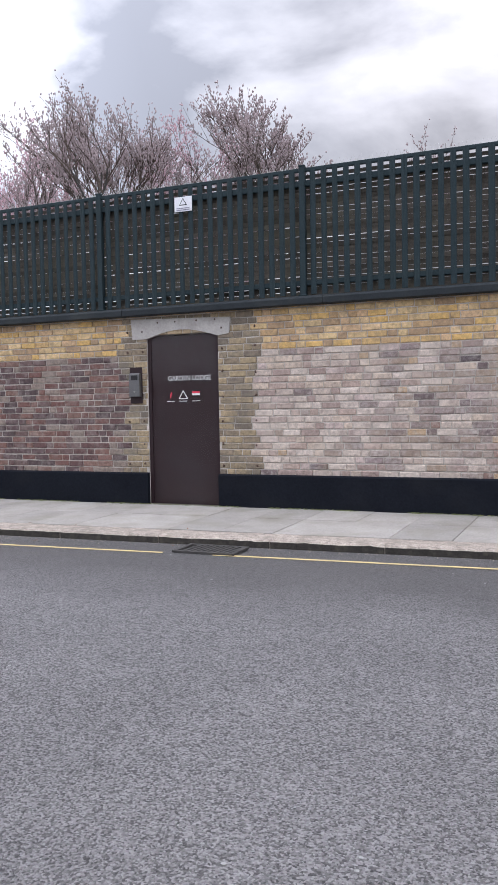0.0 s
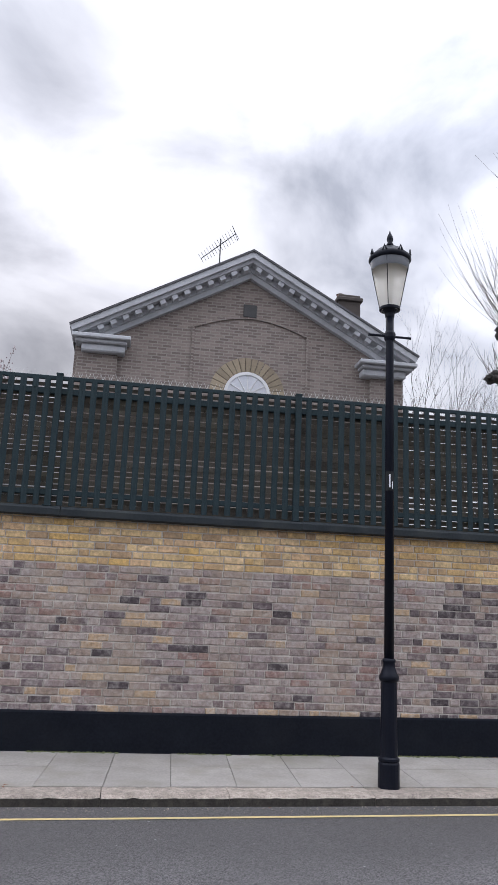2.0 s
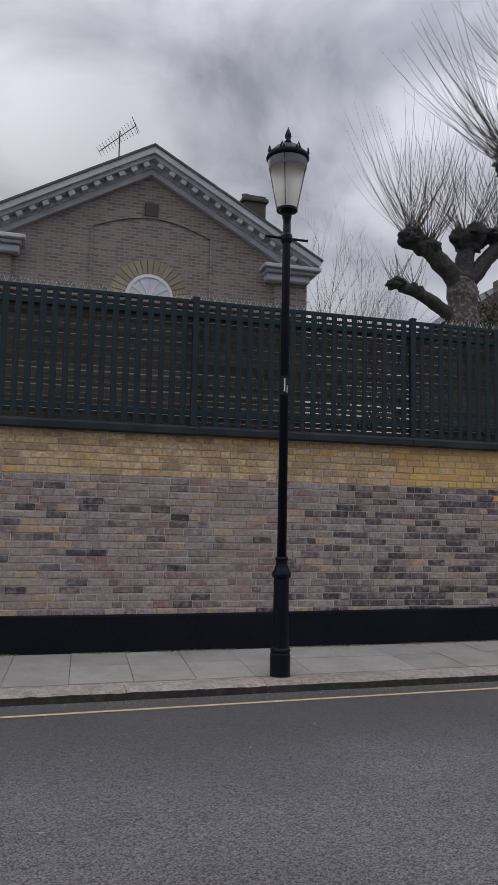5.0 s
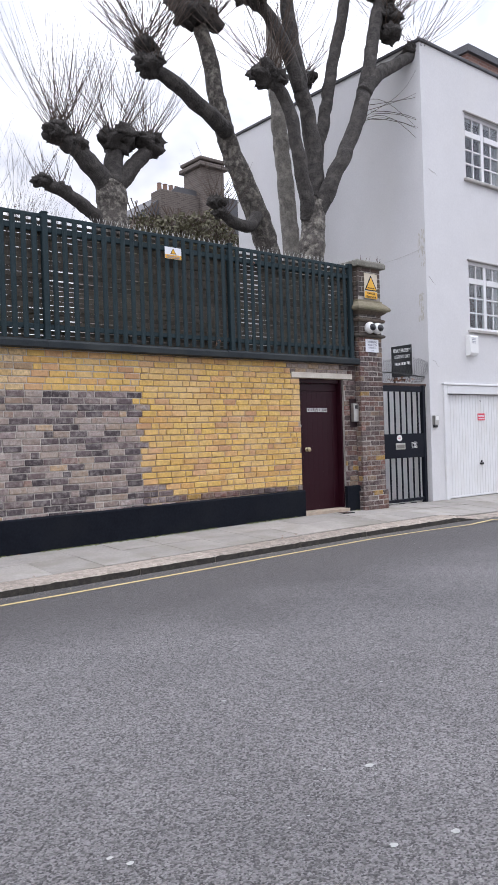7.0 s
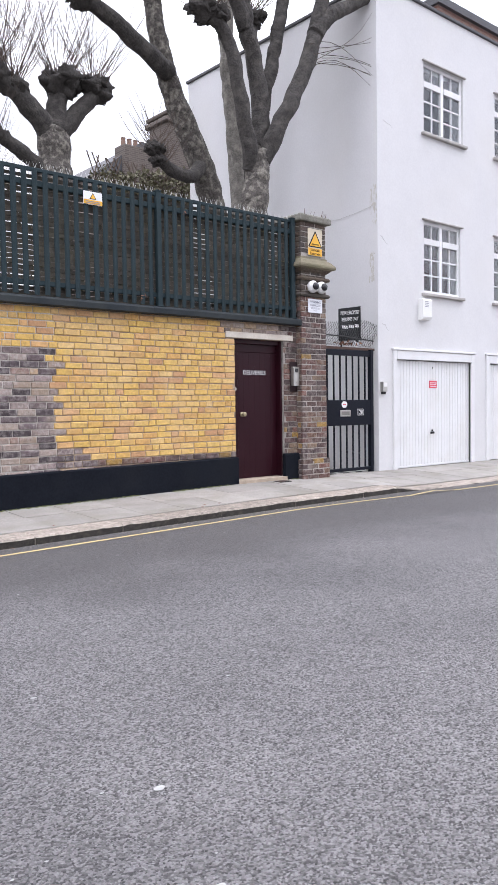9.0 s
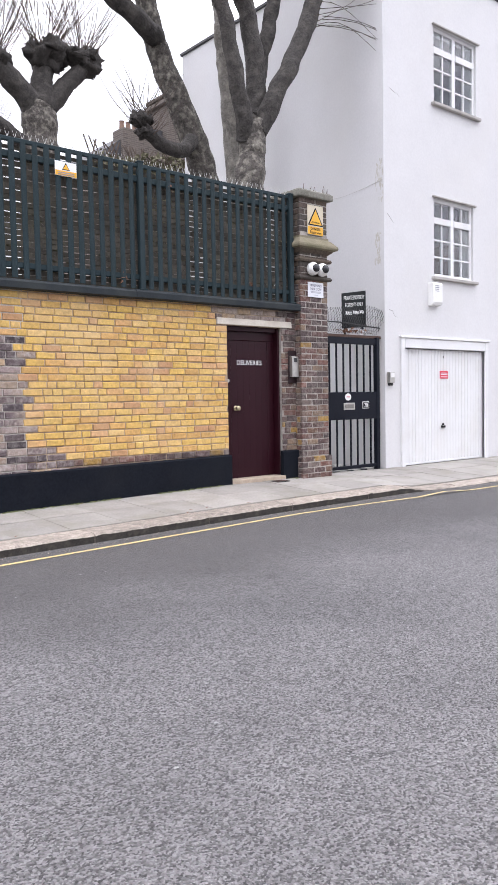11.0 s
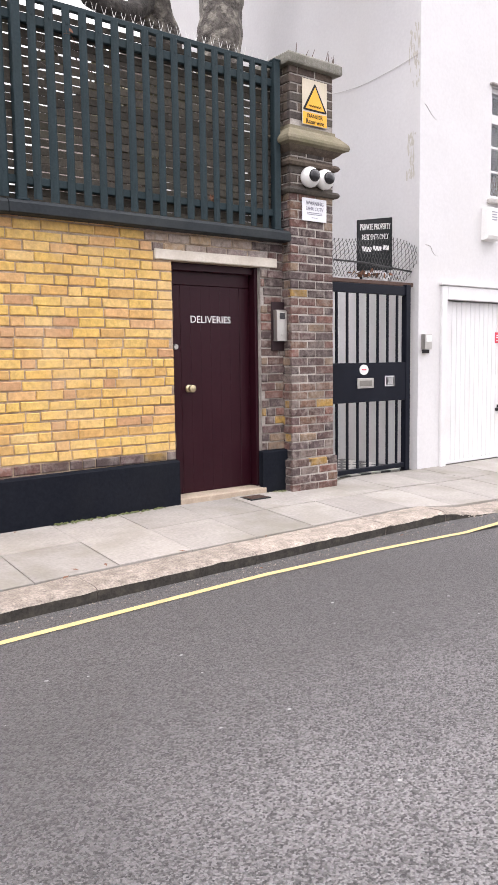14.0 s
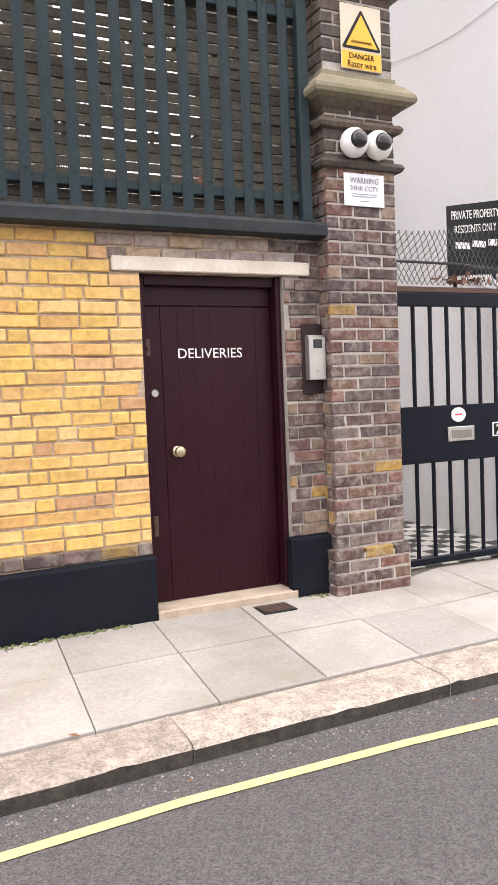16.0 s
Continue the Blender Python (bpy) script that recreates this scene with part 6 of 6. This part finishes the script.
limb("second_trunk", [(12.1, 11.6, 0), (12.03, 11.5, 4.0), (11.95, 11.5, 5.6), (11.83, 11.5, 7.0), (11.72, 11.5, 8.0), (11.7, 11.5, 9.6)], 0.19, 0.14, tree, PALE_BARK, "pale grey mottled trunk")
heads = [((9.45, 11, 8.75), 0.30), ((9.15, 11, 8.95), 0.20), ((9.75, 11, 8.7), 0.2), ((8.3, 10.7, 7.42), 0.19), ((8.2, 10.7, 7.72), 0.15), ((9.45, 10.6, 5.38), 0.13), ((9.52, 10.6, 5.2), 0.1)]
for c, r in heads:
    knuckle(c, r, tree)
twig_part(tree, [(c, 52 if r > 0.14 else 16, 2.7 if r > 0.14 else 0.9, (0.09 * (c[0] - 10.0), -0.1, 0.25)) for c, r in heads], r=0.008)

tree = thing("plane_tree", (10.1, 15.3, 0), "far pollarded plane tree with a dense head of shoots", "tree")
limb("trunk", [(10.0, 15.3, 0), (10.05, 15.3, 4), (10.11, 15.3, 6.3), (10.14, 15.3, 7.1)], 0.42, 0.33, tree)
limb("limb", [(10.1, 15.3, 6.9), (9.78, 15.3, 7.3), (9.3, 15.3, 7.72), (8.9, 15.3, 7.9)], 0.24, 0.17, tree)
limb("limb", [(10.14, 15.3, 7.0), (10.2, 15.3, 7.5), (10.24, 15.3, 7.9)], 0.26, 0.2, tree)
limb("limb", [(10.2, 15.3, 7.0), (10.65, 15.2, 7.6), (11.0, 15.2, 8.0)], 0.2, 0.15, tree)
limb("limb", [(10.1, 15.3, 6.0), (9.68, 15.3, 6.37), (9.06, 15.3, 6.71), (8.55, 15.3, 6.83)], 0.17, 0.12, tree)
heads = [((8.86, 15.3, 7.98), 0.26), ((9.3, 15.3, 7.85), 0.22), ((10.24, 15.3, 8.1), 0.36), ((11.05, 15.2, 8.15), 0.28), ((8.5, 15.3, 6.88), 0.17), ((8.9, 15.3, 6.8), 0.15)]
for c, r in heads:
    knuckle(c, r, tree)
twig_part(tree, [(c, 64 if r > 0.2 else 16, 3.0 if r > 0.2 else 1.0, (0.1 * (c[0] - 10.0), 0, 0.55)) for c, r in heads], r=0.008)


def bare_tree(x, y, h, spread, label, material, r=0.16, levels=4, leafy=None, density=1.0, seed=1, zmin=0.0, branch_r=0.5):
    """A tree grown by forking; leafy: a material for its buds or flowers."""
    q = random.Random(seed)
    t = thing("bare_tree" if not leafy else "blossom_tree", (x, y, 0), label, "tree")
    trunk, fine, buds = Shape(), Shape(), Shape()

    def grow(p, d, L, rad, lev):
        pts, n = [p.copy()], 4
        for i in range(n):
            d = (d + Vector((q.uniform(-0.13, 0.13), q.uniform(-0.13, 0.13), 0.06))).normalized()
            p = p + d * (L / n)
            pts.append(p.copy())
        (trunk if lev > 2 else fine).tube(pts, [rad * (1 - 0.4 * i / n) for i in range(n + 1)], 6 if lev > 2 else 3, cap=False)
        if leafy and lev <= 1:
            for k in range(int(5 * density)):
                c = pts[q.randrange(1, n + 1)] + Vector((q.uniform(-0.06, 0.06), q.uniform(-0.06, 0.06), q.uniform(-0.02, 0.1)))
                w, hh = q.uniform(0.016, 0.032), q.uniform(0.05, 0.11)
                u = Vector((q.uniform(-0.4, 0.4), q.uniform(-0.4, 0.4), 1)).normalized()
                sd = u.cross(Vector((q.uniform(-1, 1), q.uniform(-1, 1), 0.1))).normalized() * w
                s2 = u.cross(sd).normalized() * w
                buds.add([c, c + u * hh * 0.5 + sd, c + u * hh * 0.5 + s2, c + u * hh * 0.5 - sd, c + u * hh * 0.5 - s2, c + u * hh], [(0, 1, 2), (0, 2, 3), (0, 3, 4), (0, 4, 1), (5, 2, 1), (5, 3, 2), (5, 4, 3), (5, 1, 4)])
        if lev:
            for k in range(q.choice((2, 3, 3)) + (1 if lev <= (2 if leafy else 1) else 0)):
                a = q.uniform(0, 6.28)
                e = (d + Vector((math.cos(a), math.sin(a), q.uniform(-0.1, 0.3))) * spread).normalized()
                grow(pts[q.randrange(2, n + 1)], e, L * q.uniform(0.6, 0.85), rad * branch_r, lev - 1)

    grow(Vector((x, y, 0)), Vector((0, 0, 1)), h * 0.36, r, levels)
    top = max(v[2] for v in fine.v)
    k = h / top
    mx = sum(v[0] for v in fine.v) / len(fine.v) - x
    my = sum(v[1] for v in fine.v) / len(fine.v) - y
    for sh in (trunk, fine, buds):
        sh.v = [(v[0] - mx * min(1, v[2] / top * 1.6), v[1] - my * min(1, v[2] / top * 1.6), v[2]) for v in sh.v]
    for sh in (trunk, fine, buds):
        sh.v = [(x + (v[0] - x) * min(k, 1.15), y + (v[1] - y) * min(k, 1.15), v[2] * k) for v in sh.v]
    part("trunk", trunk, BARK if not leafy else DARK_BARK, t)
    part("crown", fine, material, t, kind="stuff")
    if leafy:
        part("blossom" if leafy is BLOSSOM else "foliage", buds, leafy, t, kind="stuff")


bare_tree(11.5, 27, 13.6, 0.42, "slender bare tree beyond the garden", TWIG, 0.13, 6, seed=3)
bare_tree(13.6, 28, 13.4, 0.42, "slender bare tree with fine twigs beyond the garden", TWIG, 0.12, 6, seed=8)
bare_tree(15.6, 27, 12.2, 0.45, "slender bare tree beside the far house", TWIG, 0.12, 6, seed=11)
bare_tree(-12.8, 20, 11.4, 0.55, "garden tree with grey pink buds over the fence", TWIG, 0.17, 6, leafy=BUD, density=1.6, branch_r=0.6, seed=21)
bare_tree(-14.9, 20.6, 9.9, 0.58, "low garden tree with grey buds over the fence", TWIG, 0.15, 6, leafy=BUD, density=1.6, branch_r=0.6, seed=22)
bare_tree(-9.2, 20.5, 10.6, 0.55, "garden tree with fresh buds on dark twigs", TWIG, 0.16, 6, leafy=BUD, density=1.6, branch_r=0.6, seed=23)
bare_tree(-8.0, 21, 10.0, 0.58, "smaller budding garden tree beside the fence", TWIG, 0.14, 6, leafy=BUD, density=1.6, branch_r=0.6, seed=29)
bare_tree(-6.6, 21.5, 9.3, 0.6, "low budding garden tree at the corner of the house", TWIG, 0.12, 6, leafy=BUD, density=1.5, branch_r=0.6, seed=31)
bare_tree(-11.0, 22.5, 10.2, 0.70, "pink blossom tree behind the garden fence", TWIG, 0.15, 6, leafy=BLOSSOM, density=1.8, branch_r=0.58, seed=35)
bare_tree(-15.2, 21.5, 9.8, 0.70, "pink blossom tree at the end of the garden", TWIG, 0.15, 6, leafy=BLOSSOM, density=1.8, branch_r=0.58, seed=37)

# ---- far houses behind the trees ----
OLD_STACK = coursed("sooty_stack_brick", (0.065, 0.053, 0.046), (0.14, 0.115, 0.098), (0.17, 0.15, 0.132))
t = thing("far_house", (22, 31, 0), "old brown brick house with a tall chimney", "house")
part("wall", Shape().box(18.8, 26, 28.5, 34, 0, 10.9), HOUSE_BRICK, t)
part("roof", Shape().prism([(18.6, 10.9), (26.2, 10.9), (25.6, 12.6), (20.9, 12.6)], 1, 28.4, 34.1), SLATE, t)
part("chimney", Shape().soft(21.95, 23.25, 28.0, 29.4, 9.0, 13.9, 0.04).soft(21.8, 23.4, 27.85, 29.55, 13.6, 13.8, 0.03).soft(21.85, 23.35, 27.9, 29.5, 13.9, 14.05, 0.03), OLD_STACK, t, "tall brown brick chimney stack")
st = part("party_wall", Shape().soft(19.9, 21.95, 28.2, 29.0, 9.0, 12.3, 0.03), OLD_STACK, t)
for i in range(6):
    part("chimney_pot", Shape().lathe(20.1 + i * 0.3, 28.6, [(0.11, 12.28), (0.09, 12.62), (0.11, 12.66)], 10), TERRACOTTA, st)
part("window", Shape().box(23.5, 24.1, 28.44, 28.52, 11.0, 12.2), WHITE_PAINT, t, "pale dormer window")
t = thing("ivy_bush", (20.5, 27, 0), "dull green and brown ivy growing up to the chimney", "ivy")
s = Shape()
q = random.Random(5)
for i in range(5200):
    u, v = q.random(), q.random()
    x = 18.0 + 7.2 * u
    top = 11.2 + 1.0 * noise.noise(Vector((x * 0.8, 2, 0))) - 0.25 * abs(x - 21.0)
    z = 7.5 + (top - 7.5) * v ** 0.6
    y = 27.3 + q.uniform(-0.6, 0.6)
    a, b = Vector((q.uniform(-1, 1), q.uniform(-1, 1), q.uniform(-1, 1))).normalized() * 0.09, Vector((q.uniform(-1, 1), q.uniform(-1, 1), q.uniform(-1, 1))).normalized() * 0.07
    c0 = Vector((x, y, z))
    s.add([c0 - a, c0 + b, c0 + a, c0 - b], [(0, 1, 2, 3)])
part("leaves", s, IVY, t, kind="stuff")
s = Shape()
for i in range(60):
    x = q.uniform(18.2, 25)
    pts = [(x + q.uniform(-0.2, 0.2) * k, 27.3 + q.uniform(-0.2, 0.2), 5.0 + k * 1.25) for k in range(6)]
    s.tube(pts, 0.03, 4, cap=False)
part("stem_mass", s, TWIG, t, kind="stuff")

# ---- street: far side, grates, litter ----
# unseen wall, added to close the far side; it hides some low sky
solid("wall_south", Shape().box(-60, 60, -7.3, -7.0, 0, 2.6), HOUSE_BRICK, "plain brick wall added out of view across the street", "wall")
GRATE = surface("worn_grey_iron", (0.035, 0.033, 0.032), (0.085, 0.08, 0.075), scale=20, rough=0.7, metal=0.3, bump=0.4)
gr = thing("gutter_grate", (-3.1, 6.42, -0.04), "iron gutter grate against the kerb", "drain grate")
gz = along(-3.1, KERB_Z) - 0.075
part("frame", Shape().box(-3.42, -2.80, 6.28, 6.32, gz, gz + 0.02).box(-3.42, -2.80, 6.62, 6.66, gz, gz + 0.02).box(-3.42, -3.38, 6.32, 6.62, gz, gz + 0.02).box(-2.84, -2.80, 6.32, 6.62, gz, gz + 0.02), GRATE, gr)
for i in range(9):
    x = -3.34 + i * 0.055
    part("grate_bar", Shape().add([(x, 6.32, gz), (x + 0.03, 6.32, gz), (x + 0.07, 6.62, gz), (x + 0.04, 6.62, gz), (x, 6.32, gz + 0.018), (x + 0.03, 6.32, gz + 0.018), (x + 0.07, 6.62, gz + 0.018), (x + 0.04, 6.62, gz + 0.018)], [(4, 5, 6, 7), (0, 1, 5, 4), (1, 2, 6, 5), (2, 3, 7, 6), (3, 0, 4, 7)]), GRATE, gr)
cov = thing("drain_cover", (10.2, 8.55, 0.15), "small dark iron drain cover in the pavement", "drain cover")
dz = along(10.2, FOOT) - 0.009
part("frame", Shape().soft(10.10, 10.33, 8.44, 8.62, dz, dz + 0.012, 0.003), SIGN_BLACK, cov)
for i in range(5):
    part("slot", Shape().box(10.12, 10.31, 8.46 + i * 0.03, 8.475 + i * 0.03, dz + 0.011, dz + 0.016), RUST, cov)
s = Shape()
q = random.Random(11)
spots = [(3.388, 1.812), (2.653, 2.372), (3.785, 2.273), (3.822, 3.295), (2.688, 2.301), (3.61, 1.733), (1.25, 2.98), (1.04, 4.01), (1.62, 2.75)]
spots += [(q.uniform(-4, 12), q.uniform(0.5, 6.4)) for _ in range(220)]
for i, (x, y) in enumerate(spots):
    r = q.uniform(0.010, 0.017) if i < 9 else q.uniform(0.004, 0.009)
    z = 0.02 * min(max((y - 1) / 3.2, 0), 1) + 0.0035
    if y > 4.2:
        ky, gz = along(x, KERB_Y), along(x, KERB_Z) - 0.09
        z = 0.02 + (gz + 0.012 - 0.02) * min(1, (y - 4.2) / (ky - 0.5 - 4.2)) + 0.0035
    n = 9
    s.add([(x + r * 1.3 * q.uniform(0.7, 1.1) * math.cos(2 * math.pi * k / n), y + r * q.uniform(0.7, 1.1) * math.sin(2 * math.pi * k / n), z) for k in range(n)], [tuple(range(n))])
solid("gum_spots", s, GUM, "pale trodden gum spots and chippings on the road", "litter", kind="stuff")
s = Shape()
for i in range(40):
    x = q.uniform(-6, 12.5)
    y = q.choice([8.6 - abs(q.gauss(0, 0.06)), along(x, KERB_Y) + 0.3 + q.gauss(0, 0.03), along(x, KERB_Y) - 0.06 - abs(q.gauss(0, 0.08))])
    k = along(x, KERB_Y)
    z = (along(x, KERB_Z) - (0.09 if x < 11.4 else 0.03) + 0.012) if y < k else along(x, KERB_Z) + (along(x, FOOT) - along(x, KERB_Z)) * min(1, (y - k) / (8.66 - k)) + 0.006
    a, w = q.uniform(0, 3.1), q.uniform(0.012, 0.035)
    d, e = Vector((math.cos(a), math.sin(a), 0.1)) * w, Vector((-math.sin(a), math.cos(a), 0.2)) * w * 0.45
    c0 = Vector((x, y, z + 0.004))
    s.add([c0 - d, c0 + e, c0 + d, c0 - e + Vector((0, 0, 0.006))], [(0, 1, 2, 3)])
solid("leaf_litter", s, DRY_LEAF, "scattered dry leaf scraps along kerb and wall", "leaves", kind="stuff")
for bx, by, bz, n in ((8.62, 8.70, 3.85, 7), (7.95, 8.70, 2.72, 6), (9.9, 8.72, 2.78, 8)):
    s = Shape()
    for i in range(n):
        c0 = Vector((bx + q.uniform(-0.04, 0.04), by - 0.03 + q.uniform(-0.015, 0.015), bz + q.uniform(-0.05, 0.05)))
        a, b = Vector((q.uniform(-1, 1), q.uniform(-0.3, 0.3), q.uniform(-1, 1))).normalized() * 0.035, Vector((q.uniform(-1, 1), q.uniform(-0.3, 0.3), q.uniform(-1, 1))).normalized() * 0.02
        s.add([c0 - a, c0 + b, c0 + a, c0 - b], [(0, 1, 2, 3)])
    solid("caught_leaves", s, DRY_LEAF, "dry brown leaves caught in the fence pales", "leaves", kind="stuff")
s = Shape()
for i in range(170):
    x = q.uniform(-3, 10.5)
    z = q.uniform(2.65, 3.9)
    p = Vector((x, 8.715, z))
    a = q.uniform(0.6, 2.5)
    L = q.uniform(0.06, 0.16)
    s.tube([p, p + Vector((math.cos(a) * L * 0.5, -0.004, math.sin(a) * L * 0.5)), p + Vector((math.cos(a + 0.4) * L, 0.004, math.sin(a + 0.4) * L))], 0.0022, 3, cap=False)
solid("creeper_stems", s, PALE_TWIG, "dry pale creeper stems poking through the fence slats", "creeper", kind="stuff")

s = Shape()
for i in range(5200):
    x, z = q.uniform(2.7, 10.6), q.uniform(2.62, 3.95)
    if noise.noise(Vector((x * 2.6, 4.0, z * 2.6))) < 0.12:
        continue
    c0 = Vector((x, q.uniform(8.80, 8.98), z))
    a, b = Vector((q.uniform(-1, 1), q.uniform(-0.4, 0.4), q.uniform(-1, 1))).normalized() * 0.045, Vector((q.uniform(-1, 1), q.uniform(-0.4, 0.4), q.uniform(-1, 1))).normalized() * 0.032
    s.add([c0 - a, c0 + b, c0 + a, c0 - b], [(0, 1, 2, 3)])
solid("hedge_leaves", s, IVY, "dull green leaves pressed behind the fence slats", "hedge", kind="stuff")
s = Shape()
for i in range(2200):
    x = q.uniform(-8, 10.7)
    if 9.5 < x < 10.46 or noise.noise(Vector((x * 1.3, 0, 0))) < -0.12:
        continue
    r = q.uniform(0.006, 0.02)
    y = 8.662 - abs(q.gauss(0, 0.022))
    f = (y - along(x, KERB_Y)) / (8.664 - along(x, KERB_Y))
    z = along(x, KERB_Z) + (along(x, FOOT) - along(x, KERB_Z)) * f
    n = 6
    s.add([(x + r * math.cos(k * 1.047) * q.uniform(0.7, 1.4), y + r * math.sin(k * 1.047) * q.uniform(0.5, 1), z + 0.001) for k in range(n)] + [(x, y, z + 0.004 + r * 0.5)], [(k, (k + 1) % n, n) for k in range(n)])
solid("moss", s, surface("moss", (0.06, 0.075, 0.025), (0.13, 0.14, 0.055), scale=20, rough=0.95, bump=0.3), "thin green moss along the foot of the wall", "moss", kind="stuff")

s = Shape()
for i in range(2200):
    x = rnd.uniform(-9, 16)
    y = along(x, KERB_Y) - abs(rnd.gauss(0, 0.09)) - 0.008
    z = along(x, KERB_Z) - (0.09 if x < 11.4 else 0.03) + 0.012 * (along(x, KERB_Y) + 0.06 - y) / 0.56
    r = rnd.uniform(0.003, 0.010)
    a = rnd.uniform(0, 6.28)
    s.add([(x + r * math.cos(a + k * 2.1), y + r * math.sin(a + k * 2.1), z - 0.002) for k in range(3)] + [(x, y, z + r * 0.7)], [(0, 1, 3), (1, 2, 3), (2, 0, 3)])
grit = solid("gutter_grit", s, surface("grit_and_crumbs", (0.10, 0.085, 0.07), (0.40, 0.35, 0.29), scale=30, rough=0.95, bump=0, vary=0.3), "loose grit and crumbs lying along the gutter", "grit", kind="stuff")

# ---- kerb stones and flags ----
x = -16.0
q = random.Random(3)
kerb = thing("kerb", (0, 6.9, 0), "worn granite kerb stones beside the road", "kerb", kind="structure")
while x < 25:
    L = q.uniform(0.95, 1.4)
    for joint in (9.14, 10.48, 11.25):
        if x < joint - 0.01 < x + L + 0.45:
            L = joint - x if joint - x < 1.5 else (joint - x) / 2
            break
    a, b = x + 0.003, x + L - 0.003
    s = Shape()
    n = 16
    for i in range(n + 1):
        xx = a + (b - a) * i / n
        ky, z = along(xx, KERB_Y), along(xx, KERB_Z)
        w = lambda k=0.0022: q.uniform(-k, k) + (q.random() < 0.1) * k * 2
        s.v += [(xx, ky + 0.012 + w(), -0.2), (xx, ky + w(), z - 0.026 + w(0.003)), (xx, ky + 0.02 + w(), z - 0.008 + w(0.003)), (xx, ky + 0.07 + w(), z + w(0.003)), (xx, ky + 0.30, z + w(0.002)), (xx, ky + 0.305, -0.2)]
    for i in range(n):
        for k in range(5):
            s.f.append((i * 6 + k, i * 6 + 6 + k, i * 6 + 7 + k, i * 6 + 1 + k))
    s.f += [tuple(range(6)), tuple(range(n * 6, n * 6 + 6))[::-1]]
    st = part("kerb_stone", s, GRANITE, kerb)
    # front faces take the near-black colour: grime plus painted shade
    st.data.materials.append(GRIME_SHADE)
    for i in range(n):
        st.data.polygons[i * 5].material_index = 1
    x += L
for row in range(2):
    x = 0.17 - 28 * 0.576
    while x < 24:
        L = 0.576
        a, b = x + 0.0025, x + L - 0.0025
        v = []
        lift = q.uniform(-0.003, 0.003)
        for y_at in (0, 1):
            for xx in (a, b):
                back = 8.90 if xx > 11.25 else 8.664
                k = along(xx, KERB_Y) + 0.312
                mid = k + (back - k) * 0.54
                y0, y1 = (k, mid - 0.006) if row == 0 else (mid + 0.006, back)
                y = (y0, y1)[y_at]
                f = (y - k + 0.3) / (8.664 - k + 0.3)
                v.append((xx + (y - 7.4) * 0.06, y, along(xx, KERB_Z) + (along(xx, FOOT) - along(xx, KERB_Z)) * min(1, f) + lift + q.uniform(-0.0015, 0.0015)))
        c = 0.003
        top = [Vector(v[i]) for i in (0, 1, 3, 2)]
        mid_p = sum(top, Vector()) / 4
        rim_v = [p + Vector((0, 0, -c)) for p in top]
        inn = [p + (mid_p - p).normalized() * c * 1.4 for p in top]
        s = Shape().add([p + Vector((0, 0, -0.05)) for p in top] + rim_v + inn, [(8, 9, 10, 11)] + [(i, (i + 1) % 4, 4 + (i + 1) % 4, 4 + i) for i in range(4)] + [(4 + i, 4 + (i + 1) % 4, 8 + (i + 1) % 4, 8 + i) for i in range(4)])
        part("flagstone", s, FLAG, pavement)
        x += L

# ---- the bricks near the deliveries door and on the pier, one by one ----
shared = {}


def brick_mesh(kind, w):
    key = (kind, round(w / 0.02))
    bank = shared.setdefault(key, [])
    if len(bank) < 7:
        s = Shape().brick(-0.5, 0.5, 0, COURSE - 0.0125, 0, 0.04, rnd, wear=0.003, c=0.006)
        s.v = [(math.copysign(0.5 - (0.5 - abs(v[0])) / w, v[0]), v[1], v[2]) for v in s.v]
        bank.append(s.mesh("brick", {**FACE, "soot": SOOT_BRICK}[kind]))
        return bank[-1]
    return rnd.choice(bank)


def lay(kind, x0, x1, z0, y, parent, shift):
    ob = new("brick", brick_mesh(kind, x1 - x0))
    ob.parent = parent
    ob.location = Vector(((x0 + x1) / 2, y, z0)) - shift
    ob.scale = (x1 - x0, 1, 1)


for kind, a, b, z0, z1 in single:
    lay(kind, a, b, z0 + rnd.uniform(-0.004, 0.004), WALL_Y + rnd.uniform(-0.005, 0.003), wall, Vector((0, 0, 0)))
for kind, key, s, x0, y, z0 in PIER_BRICKS:
    lay(kind, x0, x0 + s.v[1][0], z0, y + rnd.uniform(-0.003, 0.003), pier, Vector(pier.location))
